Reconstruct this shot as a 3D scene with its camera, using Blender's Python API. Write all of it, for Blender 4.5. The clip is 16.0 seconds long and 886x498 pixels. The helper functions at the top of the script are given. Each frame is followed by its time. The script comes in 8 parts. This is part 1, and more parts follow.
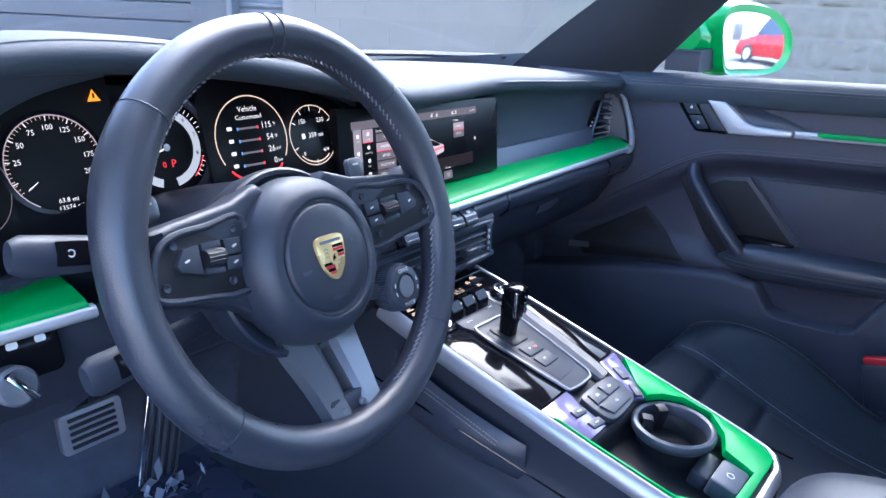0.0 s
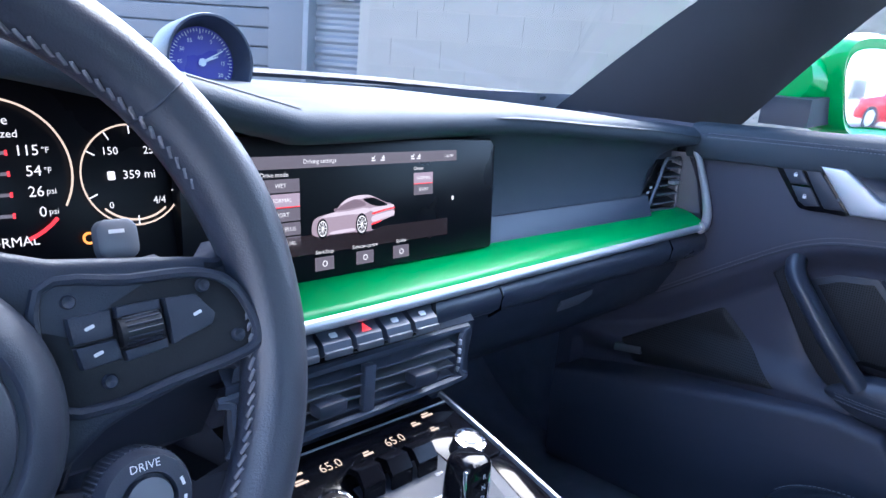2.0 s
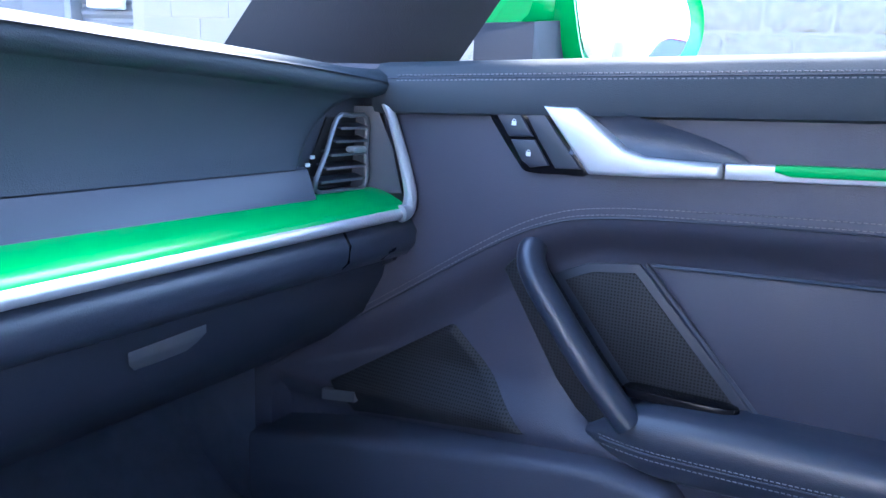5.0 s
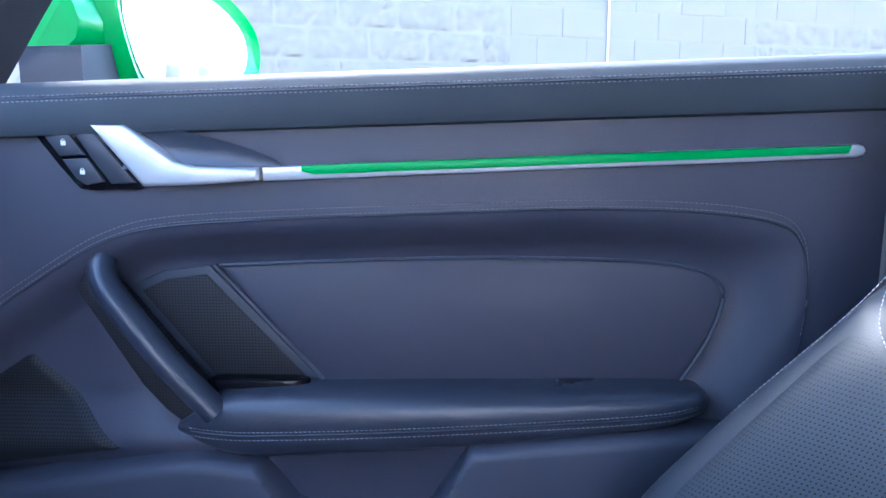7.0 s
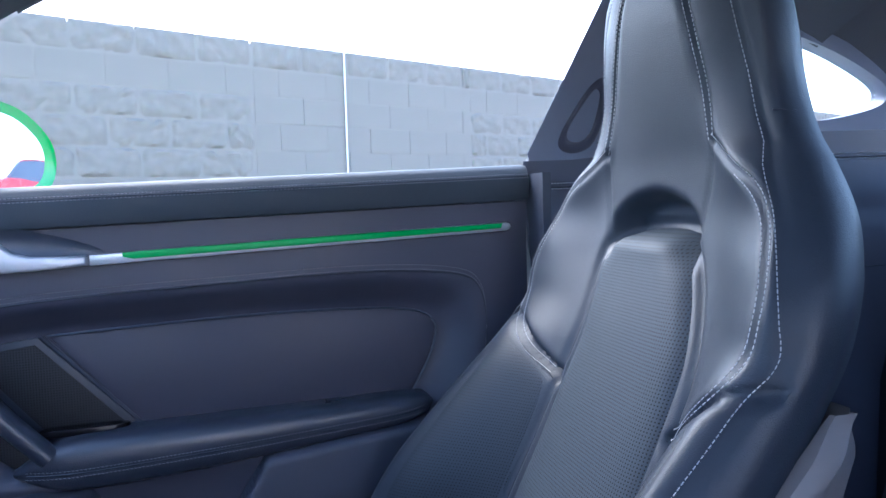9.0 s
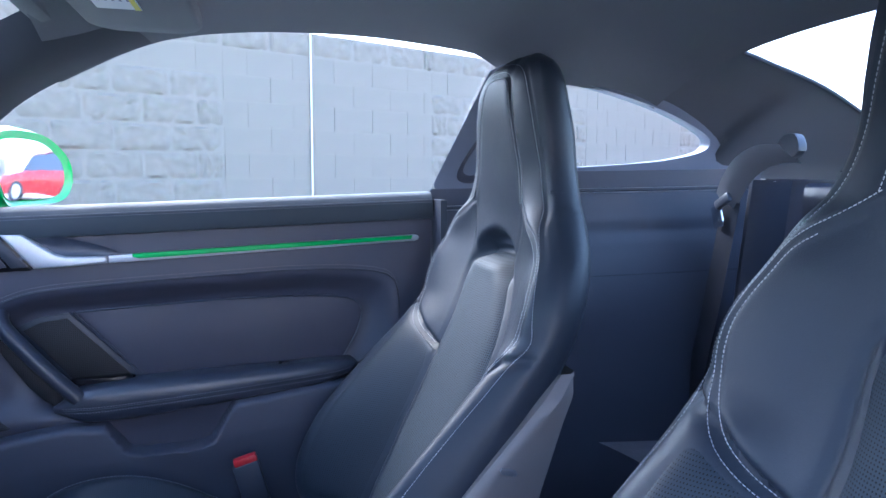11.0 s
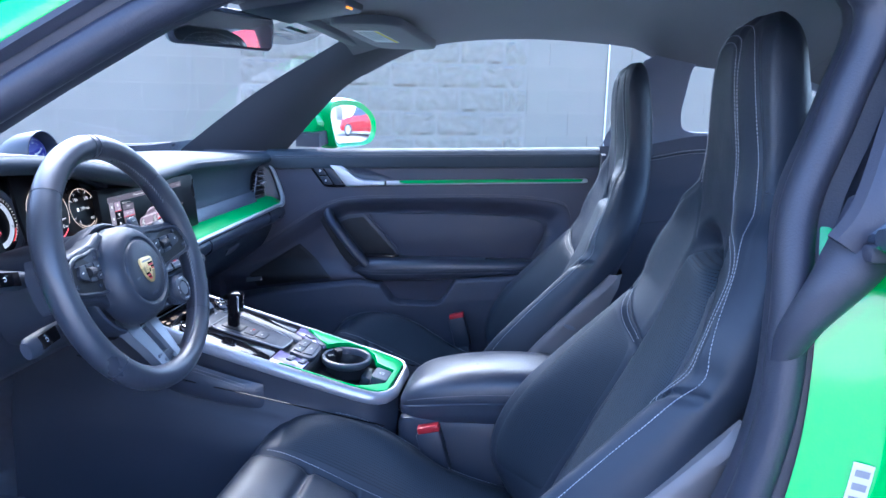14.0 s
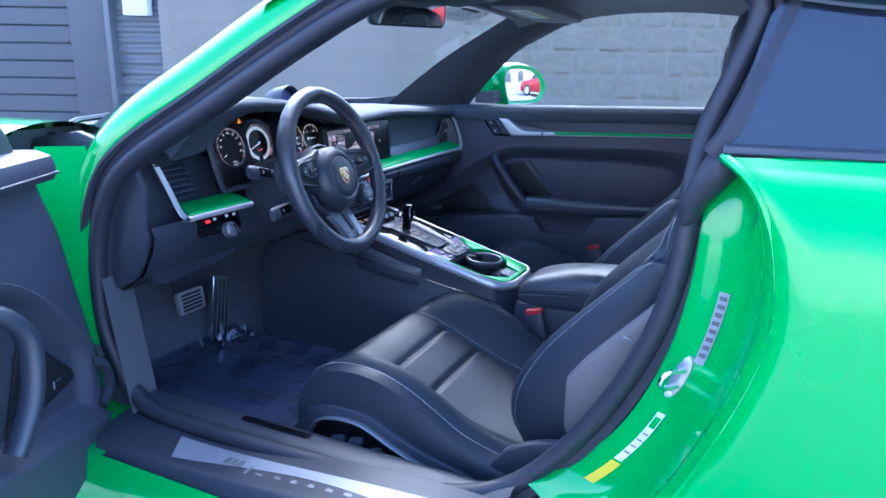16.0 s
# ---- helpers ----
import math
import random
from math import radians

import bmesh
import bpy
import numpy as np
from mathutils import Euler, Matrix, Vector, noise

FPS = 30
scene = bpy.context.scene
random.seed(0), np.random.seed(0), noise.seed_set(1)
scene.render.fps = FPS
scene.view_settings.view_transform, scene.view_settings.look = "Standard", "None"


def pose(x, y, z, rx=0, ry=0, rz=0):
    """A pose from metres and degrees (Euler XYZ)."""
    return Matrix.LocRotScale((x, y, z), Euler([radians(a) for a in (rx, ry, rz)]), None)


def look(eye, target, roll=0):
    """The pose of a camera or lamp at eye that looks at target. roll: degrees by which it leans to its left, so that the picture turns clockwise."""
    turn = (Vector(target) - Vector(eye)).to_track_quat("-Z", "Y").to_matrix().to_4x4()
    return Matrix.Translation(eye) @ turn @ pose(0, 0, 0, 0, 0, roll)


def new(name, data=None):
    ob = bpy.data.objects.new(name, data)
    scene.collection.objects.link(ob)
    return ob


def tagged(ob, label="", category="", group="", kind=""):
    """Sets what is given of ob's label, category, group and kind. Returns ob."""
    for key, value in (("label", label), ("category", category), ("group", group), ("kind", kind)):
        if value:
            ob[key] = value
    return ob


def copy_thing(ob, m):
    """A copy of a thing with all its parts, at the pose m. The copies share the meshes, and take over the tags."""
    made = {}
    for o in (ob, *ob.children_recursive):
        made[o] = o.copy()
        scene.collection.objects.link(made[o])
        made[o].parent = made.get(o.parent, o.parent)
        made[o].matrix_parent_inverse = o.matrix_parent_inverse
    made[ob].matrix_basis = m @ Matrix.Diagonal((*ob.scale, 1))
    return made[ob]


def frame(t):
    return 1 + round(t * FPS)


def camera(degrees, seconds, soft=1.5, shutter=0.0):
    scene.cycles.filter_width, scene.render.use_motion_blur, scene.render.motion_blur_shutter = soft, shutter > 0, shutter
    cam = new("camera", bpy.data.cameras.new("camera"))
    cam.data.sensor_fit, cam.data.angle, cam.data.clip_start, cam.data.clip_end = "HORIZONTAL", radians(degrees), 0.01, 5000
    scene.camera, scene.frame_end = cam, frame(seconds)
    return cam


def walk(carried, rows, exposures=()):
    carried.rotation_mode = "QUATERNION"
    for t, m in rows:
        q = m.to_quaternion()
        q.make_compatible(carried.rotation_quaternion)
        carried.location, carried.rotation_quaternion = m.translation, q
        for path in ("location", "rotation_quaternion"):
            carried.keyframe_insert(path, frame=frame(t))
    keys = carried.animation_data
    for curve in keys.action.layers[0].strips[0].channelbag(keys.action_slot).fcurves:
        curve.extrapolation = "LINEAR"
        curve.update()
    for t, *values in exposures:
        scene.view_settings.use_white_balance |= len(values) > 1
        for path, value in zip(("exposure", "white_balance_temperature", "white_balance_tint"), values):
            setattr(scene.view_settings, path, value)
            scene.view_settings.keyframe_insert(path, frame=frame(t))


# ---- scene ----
cam = camera(63.1, 16.0)
EXPOSURES = [(0.0, 3.27, 5600, 12), (1.5, 3.37, 5500, 12), (3.0, 3.40, 5500, 12), (5.5, 4.20, 5500, 12), (7.0, 4.03, 5500, 12), (8.0, 3.45, 5550, 12), (9.0, 3.26, 5600, 12), (10.0, 3.30, 5650, 12), (12.5, 3.62, 5350, 12), (14.5, 3.18, 5150, 12), (16.0, 2.76, 5000, 12)]
PATH = [
    (0, (-0.737, 0.083, 0.994), (0.764, 1.238, 0.354), 2.4),
    (0.5, (-0.644, 0.121, 0.97), (0.821, 1.331, 0.348), 2.1),
    (1, (-0.544, 0.155, 0.964), (0.877, 1.431, 0.371), 2.7),
    (1.5, (-0.458, 0.182, 0.947), (0.936, 1.51, 0.406), 3.8),
    (2, (-0.369, 0.218, 0.938), (1.014, 1.573, 0.435), 4.8),
    (2.5, (-0.285, 0.243, 0.926), (1.118, 1.586, 0.449), 5.3),
    (3, (-0.217, 0.265, 0.916), (1.199, 1.602, 0.458), 4.3),
    (5.5, (0.066, 0.253, 0.848), (1.824, 1.104, 0.417), 1.5),
    (6, (0.066, 0.203, 0.859), (1.925, 0.786, 0.406), 1.2),
    (6.5, (0.045, 0.153, 0.841), (1.977, 0.516, 0.47), 0.7),
    (7, (0.005, 0.149, 0.843), (1.968, 0.339, 0.51), -0.1),
    (7.5, (-0.05, 0.145, 0.844), (1.933, 0.166, 0.584), -0.7),
    (8, (-0.113, 0.152, 0.846), (1.87, -0.018, 0.644), -1.2),
    (8.5, (-0.189, 0.156, 0.848), (1.774, -0.192, 0.693), -1.6),
    (9, (-0.282, 0.182, 0.858), (1.652, -0.309, 0.729), -1.6),
    (9.5, (-0.374, 0.205, 0.881), (1.536, -0.375, 0.749), -0.9),
    (10, (-0.47, 0.212, 0.901), (1.421, -0.419, 0.734), 0.2),
    (12.5, (-0.958, 0.113, 1.015), (0.978, -0.228, 0.644), 0.2),
    (13, (-1.08, 0.079, 1.02), (0.875, -0.098, 0.64), 0.7),
    (13.5, (-1.183, 0.029, 1.028), (0.776, 0.078, 0.627), 0.6),
    (14, (-1.278, -0.066, 1.05), (0.655, 0.219, 0.623), 1.0),
    (14.5, (-1.377, -0.149, 1.053), (0.51, 0.33, 0.594), 1.0),
    (15, (-1.496, -0.227, 1.052), (0.339, 0.402, 0.564), 0.9),
    (15.5, (-1.596, -0.305, 1.06), (0.187, 0.445, 0.55), 0.9),
    (16, (-1.67, -0.391, 1.06), (0.063, 0.456, 0.533), 0.9),
]
walk(cam, [(t, look(eye, target, roll)) for t, eye, target, roll in PATH], EXPOSURES)


# ---- world, sun ----
world = bpy.data.worlds.new("sky")
scene.world = world
world.use_nodes = True
wn = world.node_tree
sky = wn.nodes.new("ShaderNodeTexSky")
sky.sky_type = "NISHITA"
sky.sun_disc = False
sky.sun_elevation, sky.sun_rotation = radians(50), radians(60)
sky.air_density, sky.dust_density = 1.0, 2.5
wn.nodes["Background"].inputs["Strength"].default_value = 0.15
wn.links.new(sky.outputs["Color"], wn.nodes["Background"].inputs["Color"])
sun = new("sun", bpy.data.lights.new("sun", "SUN"))
sun.data.energy, sun.data.angle, sun.data.color = 0.5, radians(50), (0.97, 0.985, 1.0)
sun.matrix_world = look((0, 0, 8), Vector((0, 0, 8)) + Vector((-0.557, -0.321, -0.766)))


# ---- materials ----
def material(name, color, rough=0.5, metal=0.0, grain=0.0, scale=400.0, vary=0.12, coat=0.0, spots=0.0, spot_scale=6.0, spec=0.5, sheen=0.0, voronoi=False):
    m = bpy.data.materials.new(name)
    m.use_nodes = True
    nt = m.node_tree
    b = nt.nodes["Principled BSDF"]
    b.inputs["Roughness"].default_value, b.inputs["Metallic"].default_value = rough, metal
    b.inputs["Specular IOR Level"].default_value = spec
    b.inputs["Coat Weight"].default_value = coat
    b.inputs["Coat Roughness"].default_value = 0.03
    b.inputs["Sheen Weight"].default_value = sheen
    tc = nt.nodes.new("ShaderNodeTexCoord")
    big = nt.nodes.new("ShaderNodeTexNoise")
    big.inputs["Scale"].default_value, big.inputs["Detail"].default_value = spot_scale, 5.0
    nt.links.new(tc.outputs["Object"], big.inputs["Vector"])
    mix = nt.nodes.new("ShaderNodeMix")
    mix.data_type = "RGBA"
    c = Vector(color)
    mix.inputs["A"].default_value = (*(c * (1 - vary)), 1)
    mix.inputs["B"].default_value = (*[min(1, v) for v in c * (1 + vary)], 1)
    nt.links.new(big.outputs["Fac"], mix.inputs["Factor"])
    nt.links.new(mix.outputs["Result"], b.inputs["Base Color"])
    ramp = nt.nodes.new("ShaderNodeMapRange")
    ramp.inputs["From Min"].default_value, ramp.inputs["From Max"].default_value = 0.3, 0.7
    ramp.inputs["To Min"].default_value, ramp.inputs["To Max"].default_value = max(0.0, rough - 0.06 - spots), min(1.0, rough + 0.06 + spots)
    nt.links.new(big.outputs["Fac"], ramp.inputs["Value"])
    nt.links.new(ramp.outputs["Result"], b.inputs["Roughness"])
    if grain:
        fine = nt.nodes.new("ShaderNodeTexVoronoi" if voronoi else "ShaderNodeTexNoise")
        fine.inputs["Scale"].default_value = scale
        nt.links.new(tc.outputs["Object"], fine.inputs["Vector"])
        bump = nt.nodes.new("ShaderNodeBump")
        bump.inputs["Strength"].default_value, bump.inputs["Distance"].default_value = grain, 0.001
        nt.links.new(fine.outputs["Distance" if voronoi else "Fac"], bump.inputs["Height"])
        nt.links.new(bump.outputs["Normal"], b.inputs["Normal"])
    return m


def glow(name, color, strength=1.0):
    m = bpy.data.materials.new(name)
    m.use_nodes = True
    b = m.node_tree.nodes["Principled BSDF"]
    b.inputs["Base Color"].default_value = (0.01, 0.01, 0.01, 1)
    b.inputs["Roughness"].default_value = 0.2
    b.inputs["Emission Color"].default_value = (*color, 1)
    b.inputs["Emission Strength"].default_value = strength
    return m


def pane_material(name, tint=(1, 1, 1), gloss=0.6):
    m = bpy.data.materials.new(name)
    m.use_nodes = True
    nt = m.node_tree
    nt.nodes.remove(nt.nodes["Principled BSDF"])
    clear, shine, mix, lw, mr = (nt.nodes.new("ShaderNode" + k) for k in ("BsdfTransparent", "BsdfGlossy", "MixShader", "LayerWeight", "Math"))
    clear.inputs["Color"].default_value = (*tint, 1)
    shine.inputs["Roughness"].default_value = 0.01
    lw.inputs["Blend"].default_value = 0.15
    mr.operation = "MULTIPLY"
    mr.inputs[1].default_value = 0.45 * gloss
    nt.links.new(lw.outputs["Facing"], mr.inputs[0])
    nt.links.new(mr.outputs["Value"], mix.inputs["Fac"])
    nt.links.new(clear.outputs["BSDF"], mix.inputs[1])
    nt.links.new(shine.outputs["BSDF"], mix.inputs[2])
    nt.links.new(mix.outputs["Shader"], nt.nodes["Material Output"].inputs["Surface"])
    return m


def perforated(name, color, rough, pitch, hole=0.3):
    """Leather with a regular lattice of small punched holes, laid by object coordinates in two planes."""
    m = material(name, color, rough, grain=0.25, scale=700, spec=0.25)
    nt = m.node_tree
    b = nt.nodes["Principled BSDF"]
    tc = nt.nodes.new("ShaderNodeTexCoord")
    vm = nt.nodes.new("ShaderNodeVectorMath")
    vm.operation = "SCALE"
    vm.inputs["Scale"].default_value = 1.0 / pitch
    nt.links.new(tc.outputs["UV"], vm.inputs[0])
    fr = nt.nodes.new("ShaderNodeVectorMath")
    fr.operation = "FRACTION"
    nt.links.new(vm.outputs["Vector"], fr.inputs[0])
    sub = nt.nodes.new("ShaderNodeVectorMath")
    sub.operation = "DISTANCE"
    sub.inputs[1].default_value = (0.5, 0.5, 0.0)
    nt.links.new(fr.outputs["Vector"], sub.inputs[0])
    st = nt.nodes.new("ShaderNodeMapRange")
    st.inputs["From Min"].default_value, st.inputs["From Max"].default_value = hole * 0.7, hole
    nt.links.new(sub.outputs["Value"], st.inputs["Value"])
    bump = nt.nodes.new("ShaderNodeBump")
    bump.inputs["Strength"].default_value, bump.inputs["Distance"].default_value = 0.22, 0.0008
    nt.links.new(st.outputs["Result"], bump.inputs["Height"])
    nt.links.new(bump.outputs["Normal"], b.inputs["Normal"])
    old = b.inputs["Base Color"].links[0].from_socket
    mul = nt.nodes.new("ShaderNodeMix")
    mul.data_type = "RGBA"
    mul.inputs["A"].default_value = (0.004, 0.004, 0.005, 1)
    nt.links.new(st.outputs["Result"], mul.inputs["Factor"])
    nt.links.new(old, mul.inputs["B"])
    nt.links.new(mul.outputs["Result"], b.inputs["Base Color"])
    return m


LEATHER = material("black_leather", (0.038, 0.045, 0.066), 0.36, grain=0.25, scale=900, spots=0.04, spot_scale=9, spec=0.7)
DASH = material("dash_leather", (0.042, 0.054, 0.068), 0.66, grain=0.3, scale=900, spots=0.03, spot_scale=7, spec=0.35)
SEAT = material("seat_leather", (0.023, 0.031, 0.046), 0.44, grain=0.3, scale=900, spots=0.03, spot_scale=9, spec=0.38)
SHELL = material("seat_shell", (0.17, 0.152, 0.15), 0.42, grain=0.1, scale=900)
LEATHER_SOFT = material("soft_leather", (0.053, 0.056, 0.082), 0.46, grain=0.3, scale=800, spots=0.03, spot_scale=7)
INSERT = material("door_insert_leather", (0.047, 0.049, 0.072), 0.52, grain=0.3, scale=900, spots=0.03)
PERF = perforated("perforated_leather", (0.038, 0.052, 0.069), 0.62, 0.0032, 0.26)
PERF_DARK = perforated("perforated_bolster", (0.024, 0.034, 0.048), 0.48, 0.0032, 0.24)
DOOR_LOWER = material("lower_door_skin", (0.062, 0.068, 0.094), 0.48, grain=0.3, scale=800, spots=0.03)
# Black lining in a raised tone: the window light it lacks is coloured in.
LINING_LIT = material("side_lining_lit", (0.19, 0.21, 0.27), 0.45, grain=0.3, scale=800, spots=0.03)
MESH = perforated("speaker_mesh", (0.026, 0.027, 0.031), 0.55, 0.0032, 0.34)
PLASTIC = material("black_plastic", (0.032, 0.038, 0.055), 0.42, grain=0.2, scale=1200)
PLASTIC_GREY = material("grey_plastic", (0.056, 0.067, 0.092), 0.38, grain=0.15, scale=1200)
PIANO = material("gloss_black", (0.006, 0.006, 0.008), 0.10, vary=0.05, spec=0.22)
RUBBER = material("rubber_seal", (0.024, 0.026, 0.040), 0.5, grain=0.2, scale=500)
FABRIC = material("headliner_suede", (0.070, 0.075, 0.090), 0.95, grain=0.5, scale=600, sheen=0.25)
PILLAR_CLOTH = material("pillar_suede", (0.036, 0.039, 0.050), 0.95, grain=0.5, scale=600, sheen=0.1)
CARPET = material("floor_carpet", (0.155, 0.168, 0.225), 1.0, grain=0.9, scale=700, sheen=0.2, vary=0.3, spot_scale=30)
FILM = material("protective_film", (0.070, 0.082, 0.145), 0.30, grain=0.5, scale=40, coat=0.3, spots=0.1, spot_scale=14)
GREEN = material("green_paint", (0.0, 0.42, 0.062), 0.22, coat=1.0, vary=0.03)
GREEN_TRIM = material("green_lacquer", (0.0, 0.36, 0.072), 0.34, vary=0.02, spec=0.35)
IRIDESCENT = material("violet_film", (0.16, 0.14, 0.26), 0.16, vary=0.2, spot_scale=30, spec=0.8)
SILVER = material("satin_silver", (0.62, 0.63, 0.66), 0.36, metal=0.55, grain=0.05, scale=900, vary=0.05)
SILVER_DARK = material("dark_silver", (0.19, 0.20, 0.225), 0.35, metal=0.5, grain=0.05, scale=900, vary=0.05)
RAIL = material("satin_rail", (0.50, 0.51, 0.55), 0.34, metal=0.6, grain=0.05, scale=900, vary=0.05)
TRAY = material("tray_satin", (0.030, 0.035, 0.048), 0.46, grain=0.1, scale=900, spec=0.3)
BRUSHED = material("brushed_plate", (0.30, 0.32, 0.37), 0.42, metal=0.5, grain=0.1, scale=500, vary=0.06)
WHEEL_LEATHER = material("wheel_leather", (0.038, 0.043, 0.060), 0.36, grain=0.25, scale=900, spots=0.04, spot_scale=9, spec=0.7)
CHROME = material("chrome", (0.8, 0.8, 0.82), 0.08, metal=1.0, vary=0.03)
STITCH = material("white_thread", (0.40, 0.41, 0.44), 0.8)
STITCH_GREY = material("grey_thread", (0.19, 0.19, 0.21), 0.8)
WHITE = material("white_print", (0.75, 0.75, 0.75), 0.5)
WEBBING = material("belt_webbing", (0.24, 0.25, 0.28), 0.7, grain=0.5, scale=500)
# Emission standing in for light falling on the tachometer's silver ring.
RING_GLOW = glow("silver_ring_glow", (0.85, 0.87, 0.92), 0.075)
# Matt black parts, and flat plates whose colour stands for a hollow's shade.
MATT_BLACK_SHADE = material("matt_black_and_shade", (0.012, 0.013, 0.017), 0.55, grain=0.2, scale=900)
RED = material("red_plastic", (0.55, 0.02, 0.03), 0.35)
GOLD = material("gold", (0.80, 0.60, 0.27), 0.3, metal=0.5)
YELLOW = material("yellow_label", (0.75, 0.62, 0.03), 0.5)
BLOCK = material("smooth_block", (0.245, 0.214, 0.180), 0.9, grain=0.6, scale=160, vary=0.16, spot_scale=3)
SPLIT = material("split_block", (0.240, 0.209, 0.175), 0.95, grain=0.9, scale=60, vary=0.3, spot_scale=18)
MORTAR = material("mortar", (0.262, 0.230, 0.196), 0.95, grain=0.5, scale=120)
# Ground tone raised so that it bounces light into the cabin.
ASPHALT = material("asphalt", (0.30, 0.30, 0.30), 0.9, grain=0.9, scale=180, vary=0.3, spot_scale=2)
GARAGE = material("grey_steel", (0.085, 0.09, 0.10), 0.5, grain=0.2, scale=40, vary=0.15, spots=0.06, spot_scale=2)
GARAGE_LIGHT = material("galvanised_steel", (0.14, 0.145, 0.155), 0.45, grain=0.2, scale=40, vary=0.2, spots=0.06, spot_scale=2)
STUCCO = material("pale_stucco", (0.74, 0.70, 0.68), 0.9, grain=0.5, scale=90)
GLASS = pane_material("window_glass", (0.94, 0.96, 0.95), 0.7)
TINTED = material("tinted_glass", (0.035, 0.045, 0.075), 0.02, coat=1.0, spec=1.0, vary=0.02)
def privacy_glass():
    """Dark tinted glass: mostly its own sheen, some light passing."""
    m = TINTED.copy()
    m.name = "privacy_glass"
    nt = m.node_tree
    out, body_, clear, mix = nt.nodes["Material Output"], nt.nodes["Principled BSDF"], nt.nodes.new("ShaderNodeBsdfTransparent"), nt.nodes.new("ShaderNodeMixShader")
    clear.inputs["Color"].default_value = (0.50, 0.54, 0.62, 1)
    mix.inputs["Fac"].default_value = 0.45
    nt.links.new(body_.outputs["BSDF"], mix.inputs[1])
    nt.links.new(clear.outputs["BSDF"], mix.inputs[2])
    nt.links.new(mix.outputs["Shader"], out.inputs["Surface"])
    return m


PRIVACY = privacy_glass()
LIT_WHITE = glow("lit_white", (1.0, 0.92, 0.87), 0.125)
LIT_PINK = glow("lit_mauve", (0.42, 0.31, 0.35), 0.13)
LIT_RED = glow("lit_red", (1.0, 0.04, 0.05), 0.16)
LIT_BLUE = glow("lit_blue", (0.12, 0.35, 0.9), 0.15)
LIT_AMBER = glow("lit_amber", (1.0, 0.30, 0.02), 0.18)
LIT_DIM = glow("lit_grey", (0.3, 0.25, 0.28), 0.068)
LIT_WARM = glow("lit_warm", (1.0, 0.72, 0.52), 0.11)
BLACKGLASS = material("display_glass", (0.006, 0.006, 0.008), 0.30, vary=0.02, spec=0.18)


# ---- building blocks ----
def part(name, bm, mat, parent=None, label="", angle=38, uv=None):
    me = bpy.data.meshes.new(name)
    bmesh.ops.recalc_face_normals(bm, faces=bm.faces)
    if uv:
        lay = bm.loops.layers.uv.new("uv")
        for f in bm.faces:
            for lp in f.loops:
                lp[lay].uv = uv(lp.vert.co)
    bm.to_mesh(me)
    bm.free()
    for p in me.polygons:
        p.use_smooth = True
    me.set_sharp_from_angle(angle=radians(angle))
    me.materials.append(mat)
    ob = new(name, me)
    if parent:
        ob.parent = parent
        ob.matrix_parent_inverse = parent.matrix_basis.inverted()
    if label:
        ob["label"] = label
    return ob


def thing(name, at, label, category, group="", kind=""):
    e = new(name)
    e.empty_display_size = 0.05
    e.matrix_basis = pose(*at)
    return tagged(e, label, category, group, kind)


def curve_pts(pts, per=6, closed=False):
    """A Catmull-Rom curve through the points."""
    P = [Vector(p) for p in pts]
    n, out = len(P), []
    for i in range(n if closed else n - 1):
        a, b, c, d = (P[(i + k) % n] if closed else P[min(max(i + k, 0), n - 1)] for k in (-1, 0, 1, 2))
        for j in range(per):
            t = j / per
            out.append(0.5 * (2 * b + (c - a) * t + (2 * a - 5 * b + 4 * c - d) * t * t + (3 * b - a - 3 * c + d) * t ** 3))
    return out if closed else out + [P[-1]]


def lerp_table(rows, v):
    """Piecewise-linear columns of rows by their first number."""
    if v <= rows[0][0]:
        return rows[0][1:]
    for a, b in zip(rows, rows[1:]):
        if v <= b[0]:
            t = (v - a[0]) / (b[0] - a[0])
            return [p + (q - p) * t for p, q in zip(a[1:], b[1:])]
    return rows[-1][1:]


def smooth_table(rows, v):
    """The same, rounded through the rows."""
    if v <= rows[0][0]:
        return list(rows[0][1:])
    if v >= rows[-1][0]:
        return list(rows[-1][1:])
    n = len(rows)
    for i in range(n - 1):
        if v <= rows[i + 1][0]:
            a, b, c, d = (rows[min(max(i + k, 0), n - 1)] for k in (-1, 0, 1, 2))
            w = c[0] - b[0]
            t = (v - b[0]) / w
            out = []
            for k in range(1, len(b)):
                m0 = (c[k] - a[k]) / max(1e-9, c[0] - a[0]) * w
                m1 = (d[k] - b[k]) / max(1e-9, d[0] - b[0]) * w
                out.append((2 * t**3 - 3 * t * t + 1) * b[k] + (t**3 - 2 * t * t + t) * m0 + (3 * t * t - 2 * t**3) * c[k] + (t**3 - t * t) * m1)
            return out


def sheet(nu, nv, f, close_u=False, bm=None):
    """A grid of quads over f(u, v), u and v from 0 to 1."""
    bm = bm or bmesh.new()
    rows = [[bm.verts.new(f(i / (nu if close_u else nu - 1), j / (nv - 1))) for i in range(nu)] for j in range(nv)]
    for a, b in zip(rows, rows[1:]):
        for i in range(nu if close_u else nu - 1):
            k = (i + 1) % nu
            bm.faces.new((a[i], a[k], b[k], b[i]))
    return bm


def loft(rings, close=True, caps=True, bm=None):
    bm = bm or bmesh.new()
    R = [[bm.verts.new(p) for p in ring] for ring in rings]
    n = len(R[0])
    for a, b in zip(R, R[1:]):
        for i in range(n if close else n - 1):
            k = (i + 1) % n
            bm.faces.new((a[i], a[k], b[k], b[i]))
    if caps and close:
        bm.faces.new(R[0][::-1])
        bm.faces.new(R[-1])
    return bm


